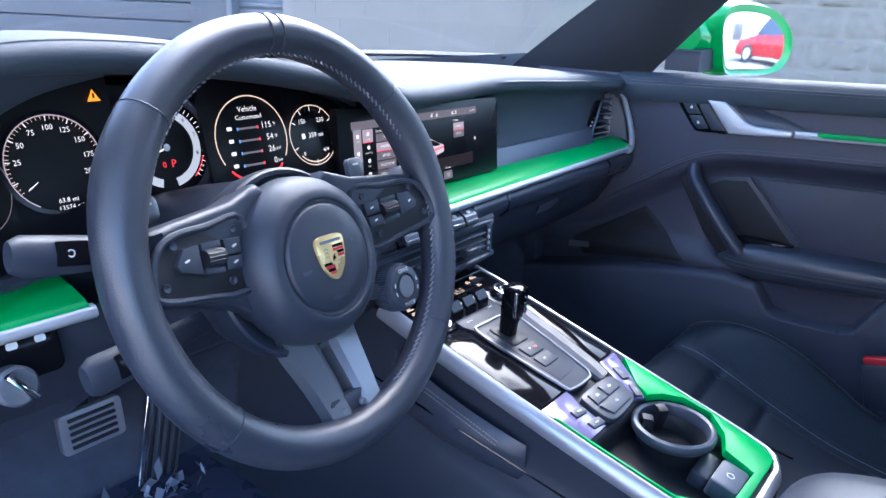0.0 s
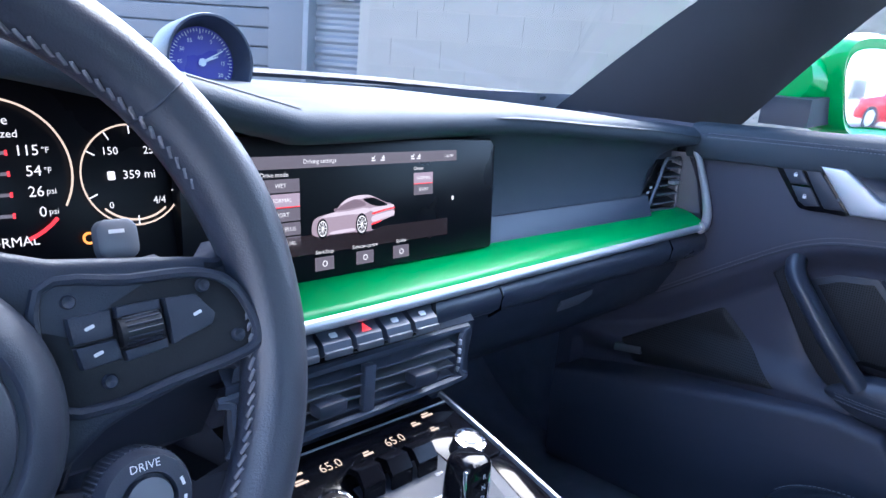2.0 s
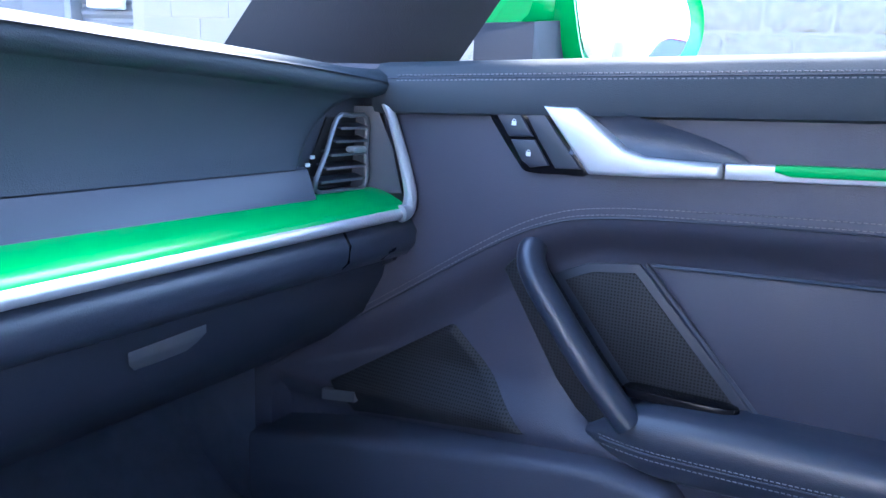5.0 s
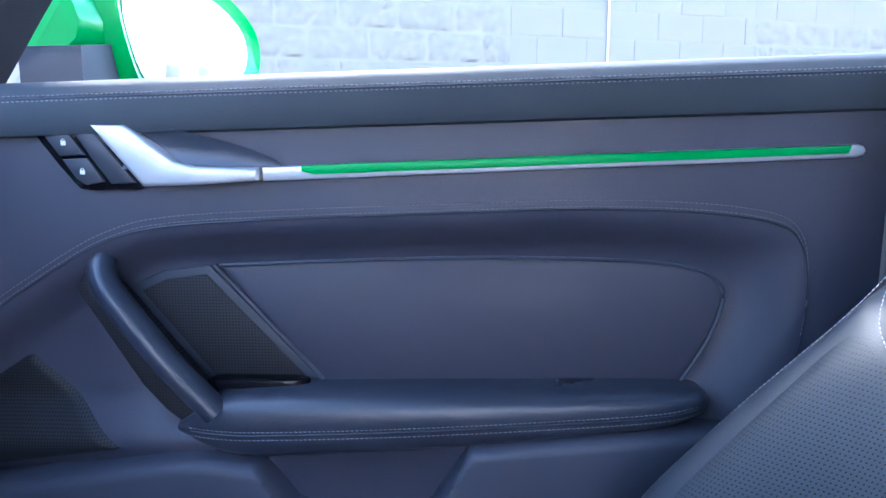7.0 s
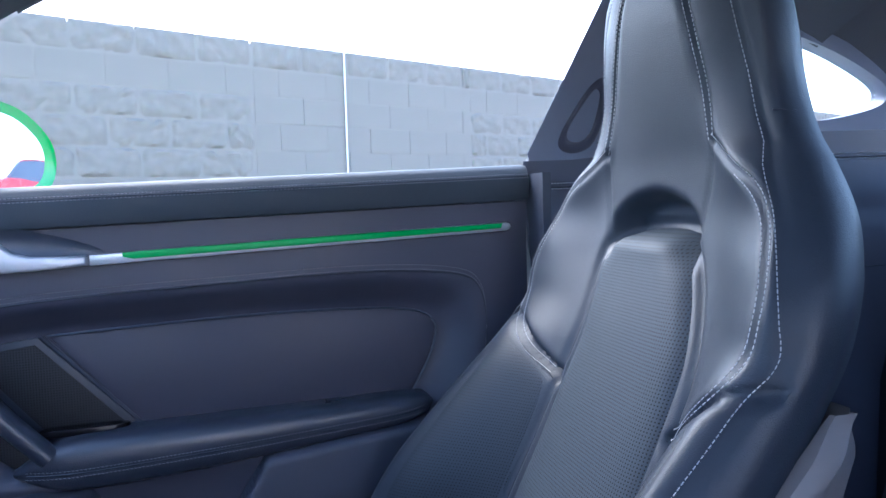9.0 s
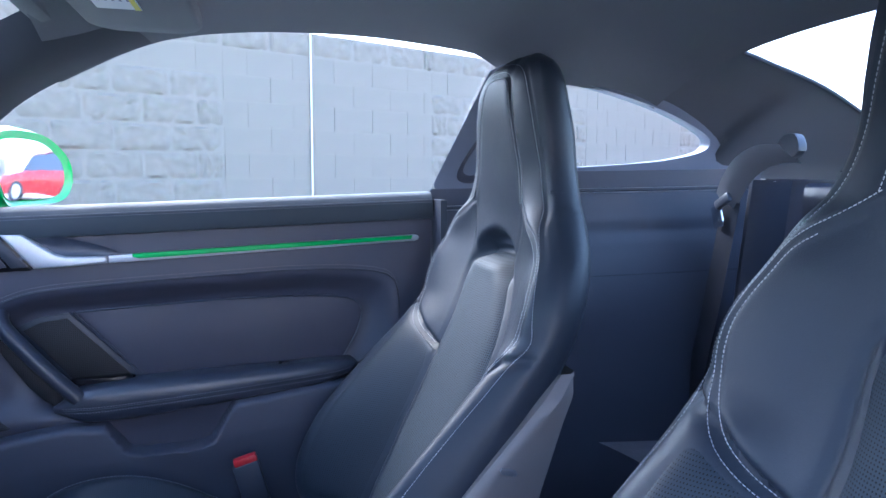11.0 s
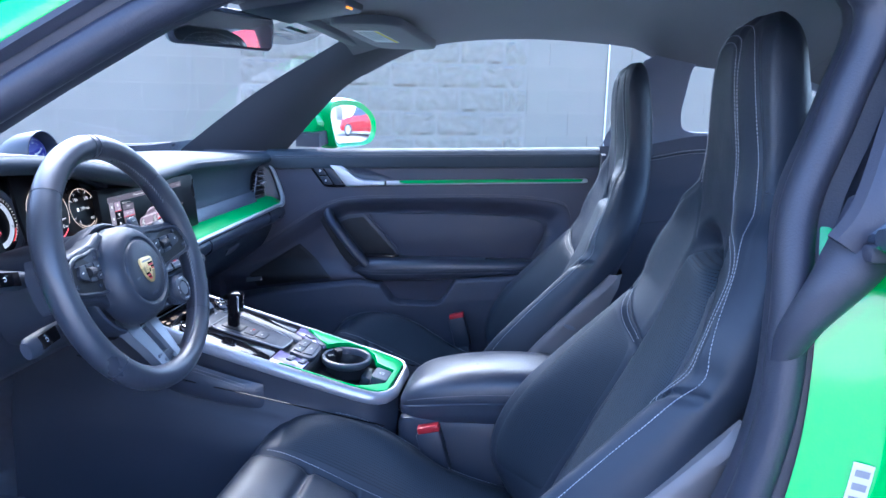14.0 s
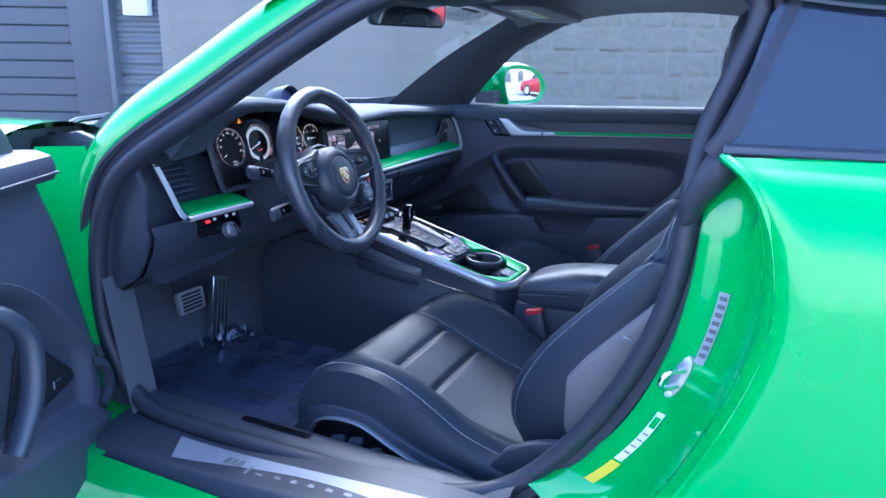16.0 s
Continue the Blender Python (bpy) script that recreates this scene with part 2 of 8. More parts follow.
def sweep(path, profile, up=(0, 0, 1), closed=False, caps=True, scales=None, bm=None):
    """A profile of (side, up) pairs carried along a path."""
    P = [Vector(p) for p in path]
    n, rings, up = len(P), [], Vector(up)
    for i, p in enumerate(P):
        d = (P[(i + 1) % n] - P[i - 1]) if closed else (P[min(i + 1, n - 1)] - P[max(i - 1, 0)])
        d.normalize()
        side = d.cross(up).normalized()
        top = side.cross(d).normalized()
        s = scales[i] if scales else 1.0
        rings.append([p + side * (a * s) + top * (b * s) for a, b in profile])
    if closed:
        rings.append(rings[0])
        b = loft(rings, True, False, bm)
        bmesh.ops.remove_doubles(b, verts=b.verts, dist=1e-6)
        return b
    return loft(rings, True, caps, bm)


def ring(r, n=10, ry=None):
    return [(r * math.cos(2 * math.pi * i / n), (ry or r) * math.sin(2 * math.pi * i / n)) for i in range(n)]


def tube(path, r, n=8, closed=False, up=(0, 0, 1), bm=None, scales=None):
    return sweep(path, ring(r, n), up, closed, True, scales, bm)


def block(size, bevel=0.0, m=None, seg=2, bm=None):
    own = bmesh.new()
    bmesh.ops.create_cube(own, size=1.0)
    bmesh.ops.scale(own, vec=size, verts=own.verts)
    if bevel:
        bmesh.ops.bevel(own, geom=own.edges[:], offset=bevel, segments=seg, affect="EDGES", profile=0.5)
    if m is not None:
        bmesh.ops.transform(own, matrix=m, verts=own.verts)
    if bm is None:
        return own
    me = bpy.data.meshes.new("tmp")
    own.to_mesh(me)
    own.free()
    bm.from_mesh(me)
    bpy.data.meshes.remove(me)
    return bm


def prism(pts, to3d, d0, d1, bevel=0.0, seg=2):
    """A slab over a flat outline; to3d(a, b, d) places it; the face at d1 gets the bevel."""
    bm = bmesh.new()
    lo = [bm.verts.new((a, b, 0)) for a, b in pts]
    hi = [bm.verts.new((a, b, 1)) for a, b in pts]
    n = len(pts)
    top = bm.faces.new(hi)
    bm.faces.new(lo[::-1])
    for i in range(n):
        k = (i + 1) % n
        bm.faces.new((lo[i], lo[k], hi[k], hi[i]))
    for v in bm.verts:
        v.co.z *= (d1 - d0)
        v.co.z += d0
    bmesh.ops.recalc_face_normals(bm, faces=bm.faces)
    if bevel:
        bmesh.ops.bevel(bm, geom=list(top.edges), offset=bevel, segments=seg, affect="EDGES", profile=0.5)
    bmesh.ops.triangulate(bm, faces=[f for f in bm.faces if len(f.verts) > 4])
    for v in bm.verts:
        v.co = to3d(*v.co)
    return bm


def lathe(profile, n=32, m=None, bm=None):
    """Turns (radius, height) pairs round the z axis."""
    rings = [[(max(r, 1e-5) * math.cos(2 * math.pi * i / n), max(r, 1e-5) * math.sin(2 * math.pi * i / n), h) for i in range(n)] for r, h in profile]
    b = loft(rings, True, False)
    bmesh.ops.remove_doubles(b, verts=b.verts, dist=2e-5)
    if m is not None:
        bmesh.ops.transform(b, matrix=m, verts=b.verts)
    if bm is None:
        return b
    me = bpy.data.meshes.new("tmp")
    b.to_mesh(me)
    b.free()
    bm.from_mesh(me)
    bpy.data.meshes.remove(me)
    return bm


def basis(origin, right, up):
    """A frame with x to the right, y up and z out of the face."""
    r = Vector(right).normalized()
    n = r.cross(Vector(up)).normalized()
    u = n.cross(r)
    m = Matrix((r, u, n)).transposed().to_4x4()
    m.translation = Vector(origin)
    return m


def words(text, size, m, mat, parent, name="lettering", thick=0.0, align="CENTER"):
    c = bpy.data.curves.new("tmp", "FONT")
    c.body, c.size, c.extrude, c.align_x, c.align_y, c.resolution_u = text, size, thick, align, "CENTER", 2
    ob = new("tmp", c)
    dg = bpy.context.evaluated_depsgraph_get()
    me = bpy.data.meshes.new_from_object(ob.evaluated_get(dg))
    bpy.data.objects.remove(ob)
    bpy.data.curves.remove(c)
    bm = bmesh.new()
    bm.from_mesh(me)
    bpy.data.meshes.remove(me)
    bmesh.ops.transform(bm, matrix=m, verts=bm.verts)
    return part(name, bm, mat, parent)


def thread(path, normal, mat, parent, step=0.0046, length=0.0032, r=0.00055, name="stitching", lift=0.0006, slant=0.0):
    """A row of stitches along a path, lying on the surface."""
    P = [Vector(p) for p in path]
    N = normal if callable(normal) else (lambda p: Vector(normal))
    bm, left, pts = bmesh.new(), 0.0, []
    for a, b in zip(P, P[1:]):
        d = (b - a).length
        t = left
        while t < d:
            pts.append((a.lerp(b, t / d), (b - a).normalized()))
            t += step
        left = t - d
    for p, d in pts:
        n = Vector(N(p)).normalized()
        s = d.cross(n).normalized()
        d = (d + s * slant).normalized()
        s = d.cross(n).normalized()
        c = p + n * lift
        q = [c - d * length / 2 - s * r, c - d * length / 2 + s * r, c + d * length / 2 + s * r, c + d * length / 2 - s * r]
        lo = [bm.verts.new(v) for v in q]
        hi = [bm.verts.new(v.lerp(c, 0.25) + n * r * 1.3) for v in q]
        bm.faces.new(hi)
        for i in range(4):
            k = (i + 1) % 4
            bm.faces.new((lo[i], lo[k], hi[k], hi[i]))
    return part(name, bm, mat, parent, angle=80)


def flat(pts, m, mat, parent, name, d=0.0006, label=""):
    """A thin plate by an outline in the frame m."""
    return part(name, prism(pts, lambda a, b, c: m @ Vector((a, b, c)), 0.0, d), mat, parent, label)


def rect(x, y, w, h, r=0.0, n=4):
    if not r:
        return [(x - w / 2, y - h / 2), (x + w / 2, y - h / 2), (x + w / 2, y + h / 2), (x - w / 2, y + h / 2)]
    out = []
    for cx, cy, a0 in ((x + w / 2 - r, y + h / 2 - r, 0), (x - w / 2 + r, y + h / 2 - r, 90), (x - w / 2 + r, y - h / 2 + r, 180), (x + w / 2 - r, y - h / 2 + r, 270)):
        out += [(cx + r * math.cos(radians(a0 + 90 * i / n)), cy + r * math.sin(radians(a0 + 90 * i / n))) for i in range(n + 1)]
    return out


def arc_band(m, r0, r1, a0, a1, mat, parent, name, d=0.0006, n=40):
    k = max(3, int(n * abs(a1 - a0) / 360))
    pts = [(r1 * math.cos(radians(a0 + (a1 - a0) * i / k)), r1 * math.sin(radians(a0 + (a1 - a0) * i / k))) for i in range(k + 1)]
    pin = [(r0 * math.cos(radians(a0 + (a1 - a0) * i / k)), r0 * math.sin(radians(a0 + (a1 - a0) * i / k))) for i in range(k + 1)]
    bm = bmesh.new()
    A = [bm.verts.new(m @ Vector((x, y, d))) for x, y in pts]
    B = [bm.verts.new(m @ Vector((x, y, d))) for x, y in pin]
    for i in range(k):
        bm.faces.new((A[i], A[i + 1], B[i + 1], B[i]))
    return part(name, bm, mat, parent)

# ---- yard: ground, block wall, steel shutters ----
WALL_H, WALL_N = Vector((-0.4149, 0.9099, 0)), Vector((0.9099, 0.4149, 0))


def yard(s, d, z):
    """A place by metres along the block wall, in front of (minus) or behind its face, and height."""
    return WALL_H * s + WALL_N * (4.9 + d) + Vector((0, 0, z))


ground = tagged(part("ground", sheet(40, 40, lambda u, v: Vector(((u - 0.5) * 400, (v - 0.5) * 400, 0.0))), ASPHALT), "asphalt parking ground around the car, made pale to bounce light", "ground", kind="structure")
TOP = 2.095
wall = thing("wall_east", yard(0, 0, 0), "grey concrete block boundary wall with split-face panels", "wall", kind="structure")
bm = block((19.2, 0.16, TOP - 0.03), 0, basis(yard(-6.55, 0.0875, (TOP - 0.03) / 2), WALL_H, (0, 0, 1)) @ pose(0, 0, 0, 90))
part("mortar_core", bm, MORTAR, wall)


# ---- passenger side door ----
def door_x(y):
    return 0.666 + 0.0585 * (0.382 - y)


def door3(y, z, d=0.0):
    """A place on the door's inner face; d: metres towards the cabin."""
    return Vector((door_x(y) - d, y, z))


def inside(pts, p):
    x, y = p
    c = False
    for (x0, y0), (x1, y1) in zip(pts, pts[1:] + pts[:1]):
        if (y0 > y) != (y1 > y) and x < (x1 - x0) * (y - y0) / (y1 - y0) + x0:
            c = not c
    return c


def away(pts, p):
    best, P = 9.0, Vector(p)
    for a, b in zip(pts, pts[1:] + pts[:1]):
        A, B = Vector(a), Vector(b)
        t = max(0.0, min(1.0, (P - A).dot(B - A) / max(1e-12, (B - A).length_squared)))
        best = min(best, (P - A - (B - A) * t).length)
    return best


def soft(t):
    t = max(0.0, min(1.0, t))
    return t * t * (3 - 2 * t)


flat2 = lambda pts, per=5, closed=True: [(p.x, p.y) for p in curve_pts([(a, b, 0) for a, b in pts], per, closed)]
ARCH = [(0.87, 0.522), (0.80, 0.570), (0.708, 0.630), (0.591, 0.706), (0.533, 0.736), (0.477, 0.749), (0.367, 0.756), (0.207, 0.762), (0.08, 0.766), (-0.028, 0.763), (-0.095, 0.753), (-0.118, 0.735), (-0.126, 0.705), (-0.127, 0.665), (-0.121, 0.62), (-0.108, 0.575), (-0.095, 0.535)]
ARCH_LINE = flat2(ARCH, 5, False)
RECESS = ARCH_LINE + [(-0.09, 0.44), (0.87, 0.44)]
INSERT_EDGE = flat2([(0.539, 0.685), (0.50, 0.702), (0.455, 0.707), (0.325, 0.712), (0.182, 0.716), (0.042, 0.714), (-0.03, 0.706), (-0.057, 0.690), (-0.060, 0.670), (-0.046, 0.632), (-0.012, 0.578)], 4, False) + [(0.152, 0.572), (0.334, 0.572), (0.47, 0.568)]
LOWLINE = [(-0.30, 0.558, 0), (0.0, 0.556, 0), (0.172, 0.540, 0), (0.40, 0.518, 0), (0.46, 0.522, 0), (0.62, 0.497, 0), (0.79, 0.466, 0), (0.90, 0.44, 0)]
POCKET = [(0.408, 0.530), (0.365, 0.465), (0.340, 0.458), (0.245, 0.458), (0.222, 0.466), (0.176, 0.545)]


def door_depth(y, z):
    p, d = (y, z), 0.0
    if inside(RECESS, p):
        a, b = away(ARCH_LINE, p), (0.0 if inside(INSERT_EDGE, p) else away(INSERT_EDGE, p))
        w = soft((y - 0.47) / 0.14)
        d -= (0.034 * soft(a / max(1e-6, a + b)) if b > 0 else 0.034) * (1 - w) + 0.028 * soft(a / 0.05) * w
    return d


door = thing("passenger_door", (0.70, 0.3, 0.25), "closed car door lined in black leather with green trim strip", "car door")
Y0, Y1, Z0, Z1 = 0.90, -0.192, 0.27, 0.880
panel = part("door_panel", sheet(200, 110, lambda u, v: door3(Y0 + (Y1 - Y0) * u, Z0 + (Z1 - Z0) * v, door_depth(Y0 + (Y1 - Y0) * u, Z0 + (Z1 - Z0) * v))), LEATHER_SOFT, door, "black leather lining with a stitched arch", angle=60)


def low_pt(u, v):
    """The lower panel with its rounded lip and map pocket."""
    y = 0.885 - 1.077 * u
    top = smooth_table([(a, b) for a, b, c in LOWLINE], y)[0]
    z = top + 0.004 - (top - 0.266) * v
    k = top + 0.004 - z
    d = 0.026 * math.sqrt(max(0.0, 1 - (1 - min(1.0, k / 0.018)) ** 2)) - 0.034 * (1 - soft(k / 0.008)) - 0.10 * max(0.0, k - 0.07)
    if inside(POCKET, (y, z)):
        d -= 0.055 * soft(away(POCKET, (y, z)) / 0.010)
    return door3(y, z, d)


part("lower_panel", sheet(240, 90, low_pt), DOOR_LOWER, door, "black lower door panel with a map pocket", angle=60)


def belt(y):
    """Height of the door's upper edge."""
    return 0.879 + (0.63 - y) * 0.0295


ys = [0.72 - 0.912 * i / 60 for i in range(61)]
prof = lambda y: [door3(y, z + belt(y), d) for d, z in ((0.000, -0.046), (0.010, -0.044), (0.014, -0.036), (0.0145, -0.016), (0.0135, -0.0115), (0.0125, -0.0105), (0.0115, -0.0095), (0.008, -0.002), (0.000, 0.004), (-0.015, 0.006), (-0.045, 0.0055), (-0.060, 0.000), (-0.062, -0.04))]
part("upper_trim", loft([prof(y) for y in ys], False), DASH, door, "padded leather sill with double seam", angle=50)
for dz in (-0.0085, -0.0135):
    thread([door3(y, belt(y) + dz, 0.0132 if dz < -0.01 else 0.0115) for y in ys[2:]], (-1, 0, 0.35), STITCH_GREY, door, lift=0.0004)
part("seam", tube([door3(y, belt(y) - 0.011, 0.0128) for y in ys[1:]], 0.0012, 5), PLASTIC, door)
for k, dz in enumerate((0.004, 0.010)):
    thread([door3(y, z + dz, 0.0006) for y, z in ARCH_LINE[:-12]], (-1, 0, 0), STITCH_GREY, door, lift=0.0002, r=0.0004)
part("seam", tube([door3(y, z + 0.001, 0.0008) for y, z in ARCH_LINE], 0.0011, 5), PLASTIC, door)

# strip, handle and switches
part("trim_strip", prism([(0.381, 0.7935), (0.24, 0.7992), (0.10, 0.805), (-0.158, 0.8153), (-0.164, 0.8175), (-0.166, 0.8215), (-0.164, 0.8255), (-0.158, 0.8275), (0.10, 0.8175), (0.24, 0.812), (0.381, 0.8065)], lambda a, b, c: door3(a, b, c), -0.004, 0.009, 0.003), SILVER, door, "satin silver trim bar")
part("strip_inlay", prism([(0.344, 0.803), (0.332, 0.8000), (0.10, 0.8090), (-0.150, 0.8190), (-0.1525, 0.8265), (0.10, 0.8178), (0.344, 0.8085)], lambda a, b, c: door3(a, b, c), 0.002, 0.011, 0.002), GREEN_TRIM, door, "gloss green inlay")
part("door_handle", prism([(0.537, 0.846), (0.505, 0.846), (0.482, 0.829), (0.460, 0.8125), (0.443, 0.8075), (0.415, 0.8065), (0.3825, 0.8065), (0.3825, 0.7945), (0.44, 0.7905), (0.491, 0.789)], lambda a, b, c: door3(a, b, c), -0.002, 0.016, 0.004, 3), SILVER, door, "satin silver door release handle")
part("handle_scoop", sheet(24, 12, lambda u, v: door3(0.51 - 0.15 * u, 0.803 + 0.047 * v * (1 - u) ** 0.6 + 0.002, 0.0155 - 0.013 * math.sin(math.pi * min(1, v * 0.98 + 0.01)) ** 0.7 * (1 - u) - 0.010 * u)), LEATHER, door, "dark recess behind the handle")
sw = part("switch_panel", prism(flat2([(0.599, 0.844), (0.585, 0.847), (0.540, 0.847), (0.515, 0.818), (0.494, 0.7885), (0.52, 0.7855), (0.549, 0.785), (0.562, 0.793)], 3), lambda a, b, c: door3(a, b, c), -0.002, 0.006, 0.002), PIANO, door, "gloss black memory and lock switches")
for pts in ([(0.588, 0.841), (0.564, 0.842), (0.547, 0.818), (0.571, 0.817)], [(0.569, 0.814), (0.545, 0.815), (0.530, 0.793), (0.548, 0.790), (0.557, 0.796)], [(0.558, 0.842), (0.540, 0.842), (0.500, 0.792), (0.524, 0.791), (0.541, 0.815)]):
    part("switch_key", prism(pts, lambda a, b, c: door3(a, b, c), 0.004, 0.0085, 0.0012), PLASTIC, sw)
for y, z in ((0.566, 0.830), (0.550, 0.803)):
    m = basis(door3(y, z, 0.0089), (0.0585, -1, 0), (0, 0, 1))
    flat(rect(0, -0.001, 0.0045, 0.004), m, WHITE, sw, "lock_symbol", 0.0003)
    arc_band(m @ Matrix.Translation((0, 0.0012, 0)), 0.0012, 0.0018, 0, 180, WHITE, sw, "lock_symbol", 0.0003, 16)

# insert, grille, pull, armrest
def in3(a, b, c):
    return door3(a, b, c - 0.034)


part("insert_panel", prism(flat2([(0.440, 0.706), (0.325, 0.711), (0.182, 0.715), (0.042, 0.713), (-0.028, 0.705), (-0.054, 0.690), (-0.057, 0.670), (-0.044, 0.632), (-0.016, 0.584)], 4, False) + [(0.152, 0.578), (0.334, 0.582)], in3, -0.002, 0.005, 0.003), INSERT, door, "smooth dark leather insert")
part("piping", tube([in3(a, b, 0.006) for a, b in flat2([(0.440, 0.707), (0.325, 0.712), (0.182, 0.716), (0.042, 0.714), (-0.028, 0.706), (-0.054, 0.691), (-0.058, 0.670), (-0.045, 0.632), (-0.017, 0.584)], 4, False)], 0.0019, 6), PLASTIC_GREY, door)
part("seam", tube([in3(0.447 - 0.113 * i / 12, 0.7065 - 0.1245 * i / 12, 0.004) for i in range(13)], 0.003, 6), LEATHER, door)
grille = part("speaker_frame", prism([(0.536, 0.684), (0.50, 0.700), (0.452, 0.706), (0.338, 0.582), (0.452, 0.578)], in3, -0.002, 0.003, 0.0015), PLASTIC, door)
part("speaker_mesh", prism([(0.522, 0.680), (0.496, 0.692), (0.455, 0.697), (0.357, 0.590), (0.448, 0.587)], in3, 0.0, 0.0045, 0.001), MESH, grille, "black perforated speaker mesh", uv=lambda co: (co.y, co.z))
MQ = [Vector((0.785, 0.523, 0)), Vector((0.640, 0.617, 0)), Vector((0.535, 0.522, 0)), Vector((0.775, 0.478, 0))]


def low_mesh(u, v):
    p = MQ[0].lerp(MQ[1], u).lerp(MQ[3].lerp(MQ[2], u), v)
    e = min(u, 1 - u, v, 1 - v)
    return door3(p.x, p.y, door_depth(p.x, p.y) - 0.002 + 0.006 * soft(e / 0.05))


part("lower_speaker_mesh", sheet(40, 30, low_mesh), MESH, door, "black perforated lower speaker cover", uv=lambda co: (co.y, co.z))
badge = part("speaker_badge", prism(rect(0.768, 0.510, 0.046, 0.013), lambda a, b, c: door3(a, b + (0.768 - a) * 0.15, door_depth(0.768, 0.510) + c + 0.007), -0.012, 0.0025, 0.001), SILVER_DARK, door, "small silver badge plate")
flat([(0.752, 0.5095), (0.784, 0.505), (0.784, 0.5095), (0.752, 0.514)], Matrix(((0, 0, -1, 0.6498), (1, 0, 0, 0), (0, 1, 0, 0), (0, 0, 0, 1))), PIANO, badge, "badge_bar", 0.0006)
pull_path = curve_pts([door3(0.545, 0.722, -0.034), door3(0.549, 0.712, -0.012), door3(0.541, 0.692, 0.001), door3(0.512, 0.656, 0.008), door3(0.476, 0.612, 0.011), door3(0.436, 0.566, 0.008)], 6)
part("pull_handle", sweep(pull_path, [(a * 1.0, b) for a, b in ring(0.0135, 14, 0.0165)], (1, 0.2, 0)), LEATHER, door, "leather-wrapped grab handle")
part("pull_side", prism([(0.572, 0.690), (0.556, 0.708), (0.540, 0.690), (0.452, 0.578), (0.444, 0.556), (0.470, 0.550), (0.490, 0.566), (0.512, 0.592)], lambda a, b, c: door3(a, b, c), -0.036, 0.003, 0.004, 3), MESH, door, "finely ribbed handle flank", uv=lambda co: (co.y, co.z))
arm_rows = [(0.475, 0.556, 0.545, 0.010), (0.44, 0.578, 0.528, 0.018), (0.40, 0.586, 0.522, 0.021), (0.25, 0.590, 0.531, 0.023), (0.10, 0.592, 0.545, 0.021), (0.0, 0.593, 0.556, 0.016), (-0.035, 0.590, 0.566, 0.006), (-0.045, 0.582, 0.574, -0.006)]


def arm_ring(y):
    top, bot, out = smooth_table([(-a, b, c, d) for a, b, c, d in arm_rows], -y)
    h = top - bot
    return [door3(y, bot + h * b, out * a - 0.04 * (1 - a)) for a, b in ((0.0, 1.0), (0.55, 1.0), (0.8, 0.97), (0.94, 0.86), (1.0, 0.68), (1.0, 0.45), (0.985, 0.40), (0.98, 0.32), (0.93, 0.1), (0.8, 0.0), (0.4, -0.02), (0.0, 0.0))]


part("armrest", loft([arm_ring(0.475 - 0.52 * i / 60) for i in range(61)]), LEATHER, door, "padded black leather armrest", angle=50)
arm_seam = lambda k: [arm_ring(0.46 - 0.49 * i / 40)[6] + Vector((-0.001, 0, k)) for i in range(41)]
for k in (0.0035, -0.0045):
    thread(arm_seam(k), (-1, 0, 0.1), STITCH_GREY, door)
part("seam", tube(arm_seam(0), 0.001, 5), PLASTIC, door)
# Dark plate on the armrest gives the switch recess its shade by colour.
part("switch_recess_plate", prism(flat2([(0.452, 0.0), (0.44, -0.016), (0.37, -0.016), (0.350, -0.004), (0.37, 0.006), (0.44, 0.006)], 3), lambda a, b, c: door3(a, 0.5885 + c, -0.016 + b), -0.004, 0.0042, 0.001), PIANO, door, "gloss black plate standing in for the shaded switch recess")
part("window_switch", block((0.012, 0.03, 0.008), 0.002, Matrix.Translation(door3(0.402, 0.583, -0.018))), PIANO, door, "window switch with silver edge")
part("switch_edge", block((0.004, 0.028, 0.003), 0.001, Matrix.Translation(door3(0.405, 0.5885, -0.012))), SILVER, door)

part("shut_panel", block((0.20, 0.012, 0.64), 0.0, pose(0.74, -0.2005, 0.575)), PLASTIC, door)

# ---- side glass, roof, pillars ----
def side_x(z):
    return 0.737 - 0.42 * (z - 0.886)


WINDOW = [(0.70, 0.872), (0.68, 0.891), (0.563, 1.001), (0.467, 1.075), (0.297, 1.152), (0.157, 1.176), (-0.02, 1.181), (-0.15, 1.174), (-0.265, 1.160), (-0.287, 1.145)]
QUARTER = [(-0.404, 1.118), (-0.395, 1.06), (-0.392, 0.99), (-0.42, 0.957), (-0.557, 0.961), (-0.70, 0.972), (-0.79, 0.99), (-0.81, 1.008), (-0.79, 1.03), (-0.70, 1.066), (-0.60, 1.094), (-0.50, 1.115), (-0.43, 1.125)]
shell = thing("car_body", (0, -0.2, 0.2), "green two-door sports coupe body with black cabin lining", "car body")
PILLAR_IN = [(0.640, 0.975, 0.868), (0.637, 0.954, 0.888), (0.577, 0.728, 1.031), (0.525, 0.50, 1.150), (0.49, 0.42, 1.185)]


def mirrored(bm, both=True):
    geo = bmesh.ops.duplicate(bm, geom=bm.verts[:] + bm.edges[:] + bm.faces[:])["geom"]
    for v in [g for g in geo if isinstance(g, bmesh.types.BMVert)]:
        v.co.x = -v.co.x
    return bm


win_line = [Vector((side_x(z), y, z)) for y, z in flat2(WINDOW, 5, False)]
pil_in = curve_pts(PILLAR_IN, 8)
pil_out = [p for p in win_line if p.y > 0.28]


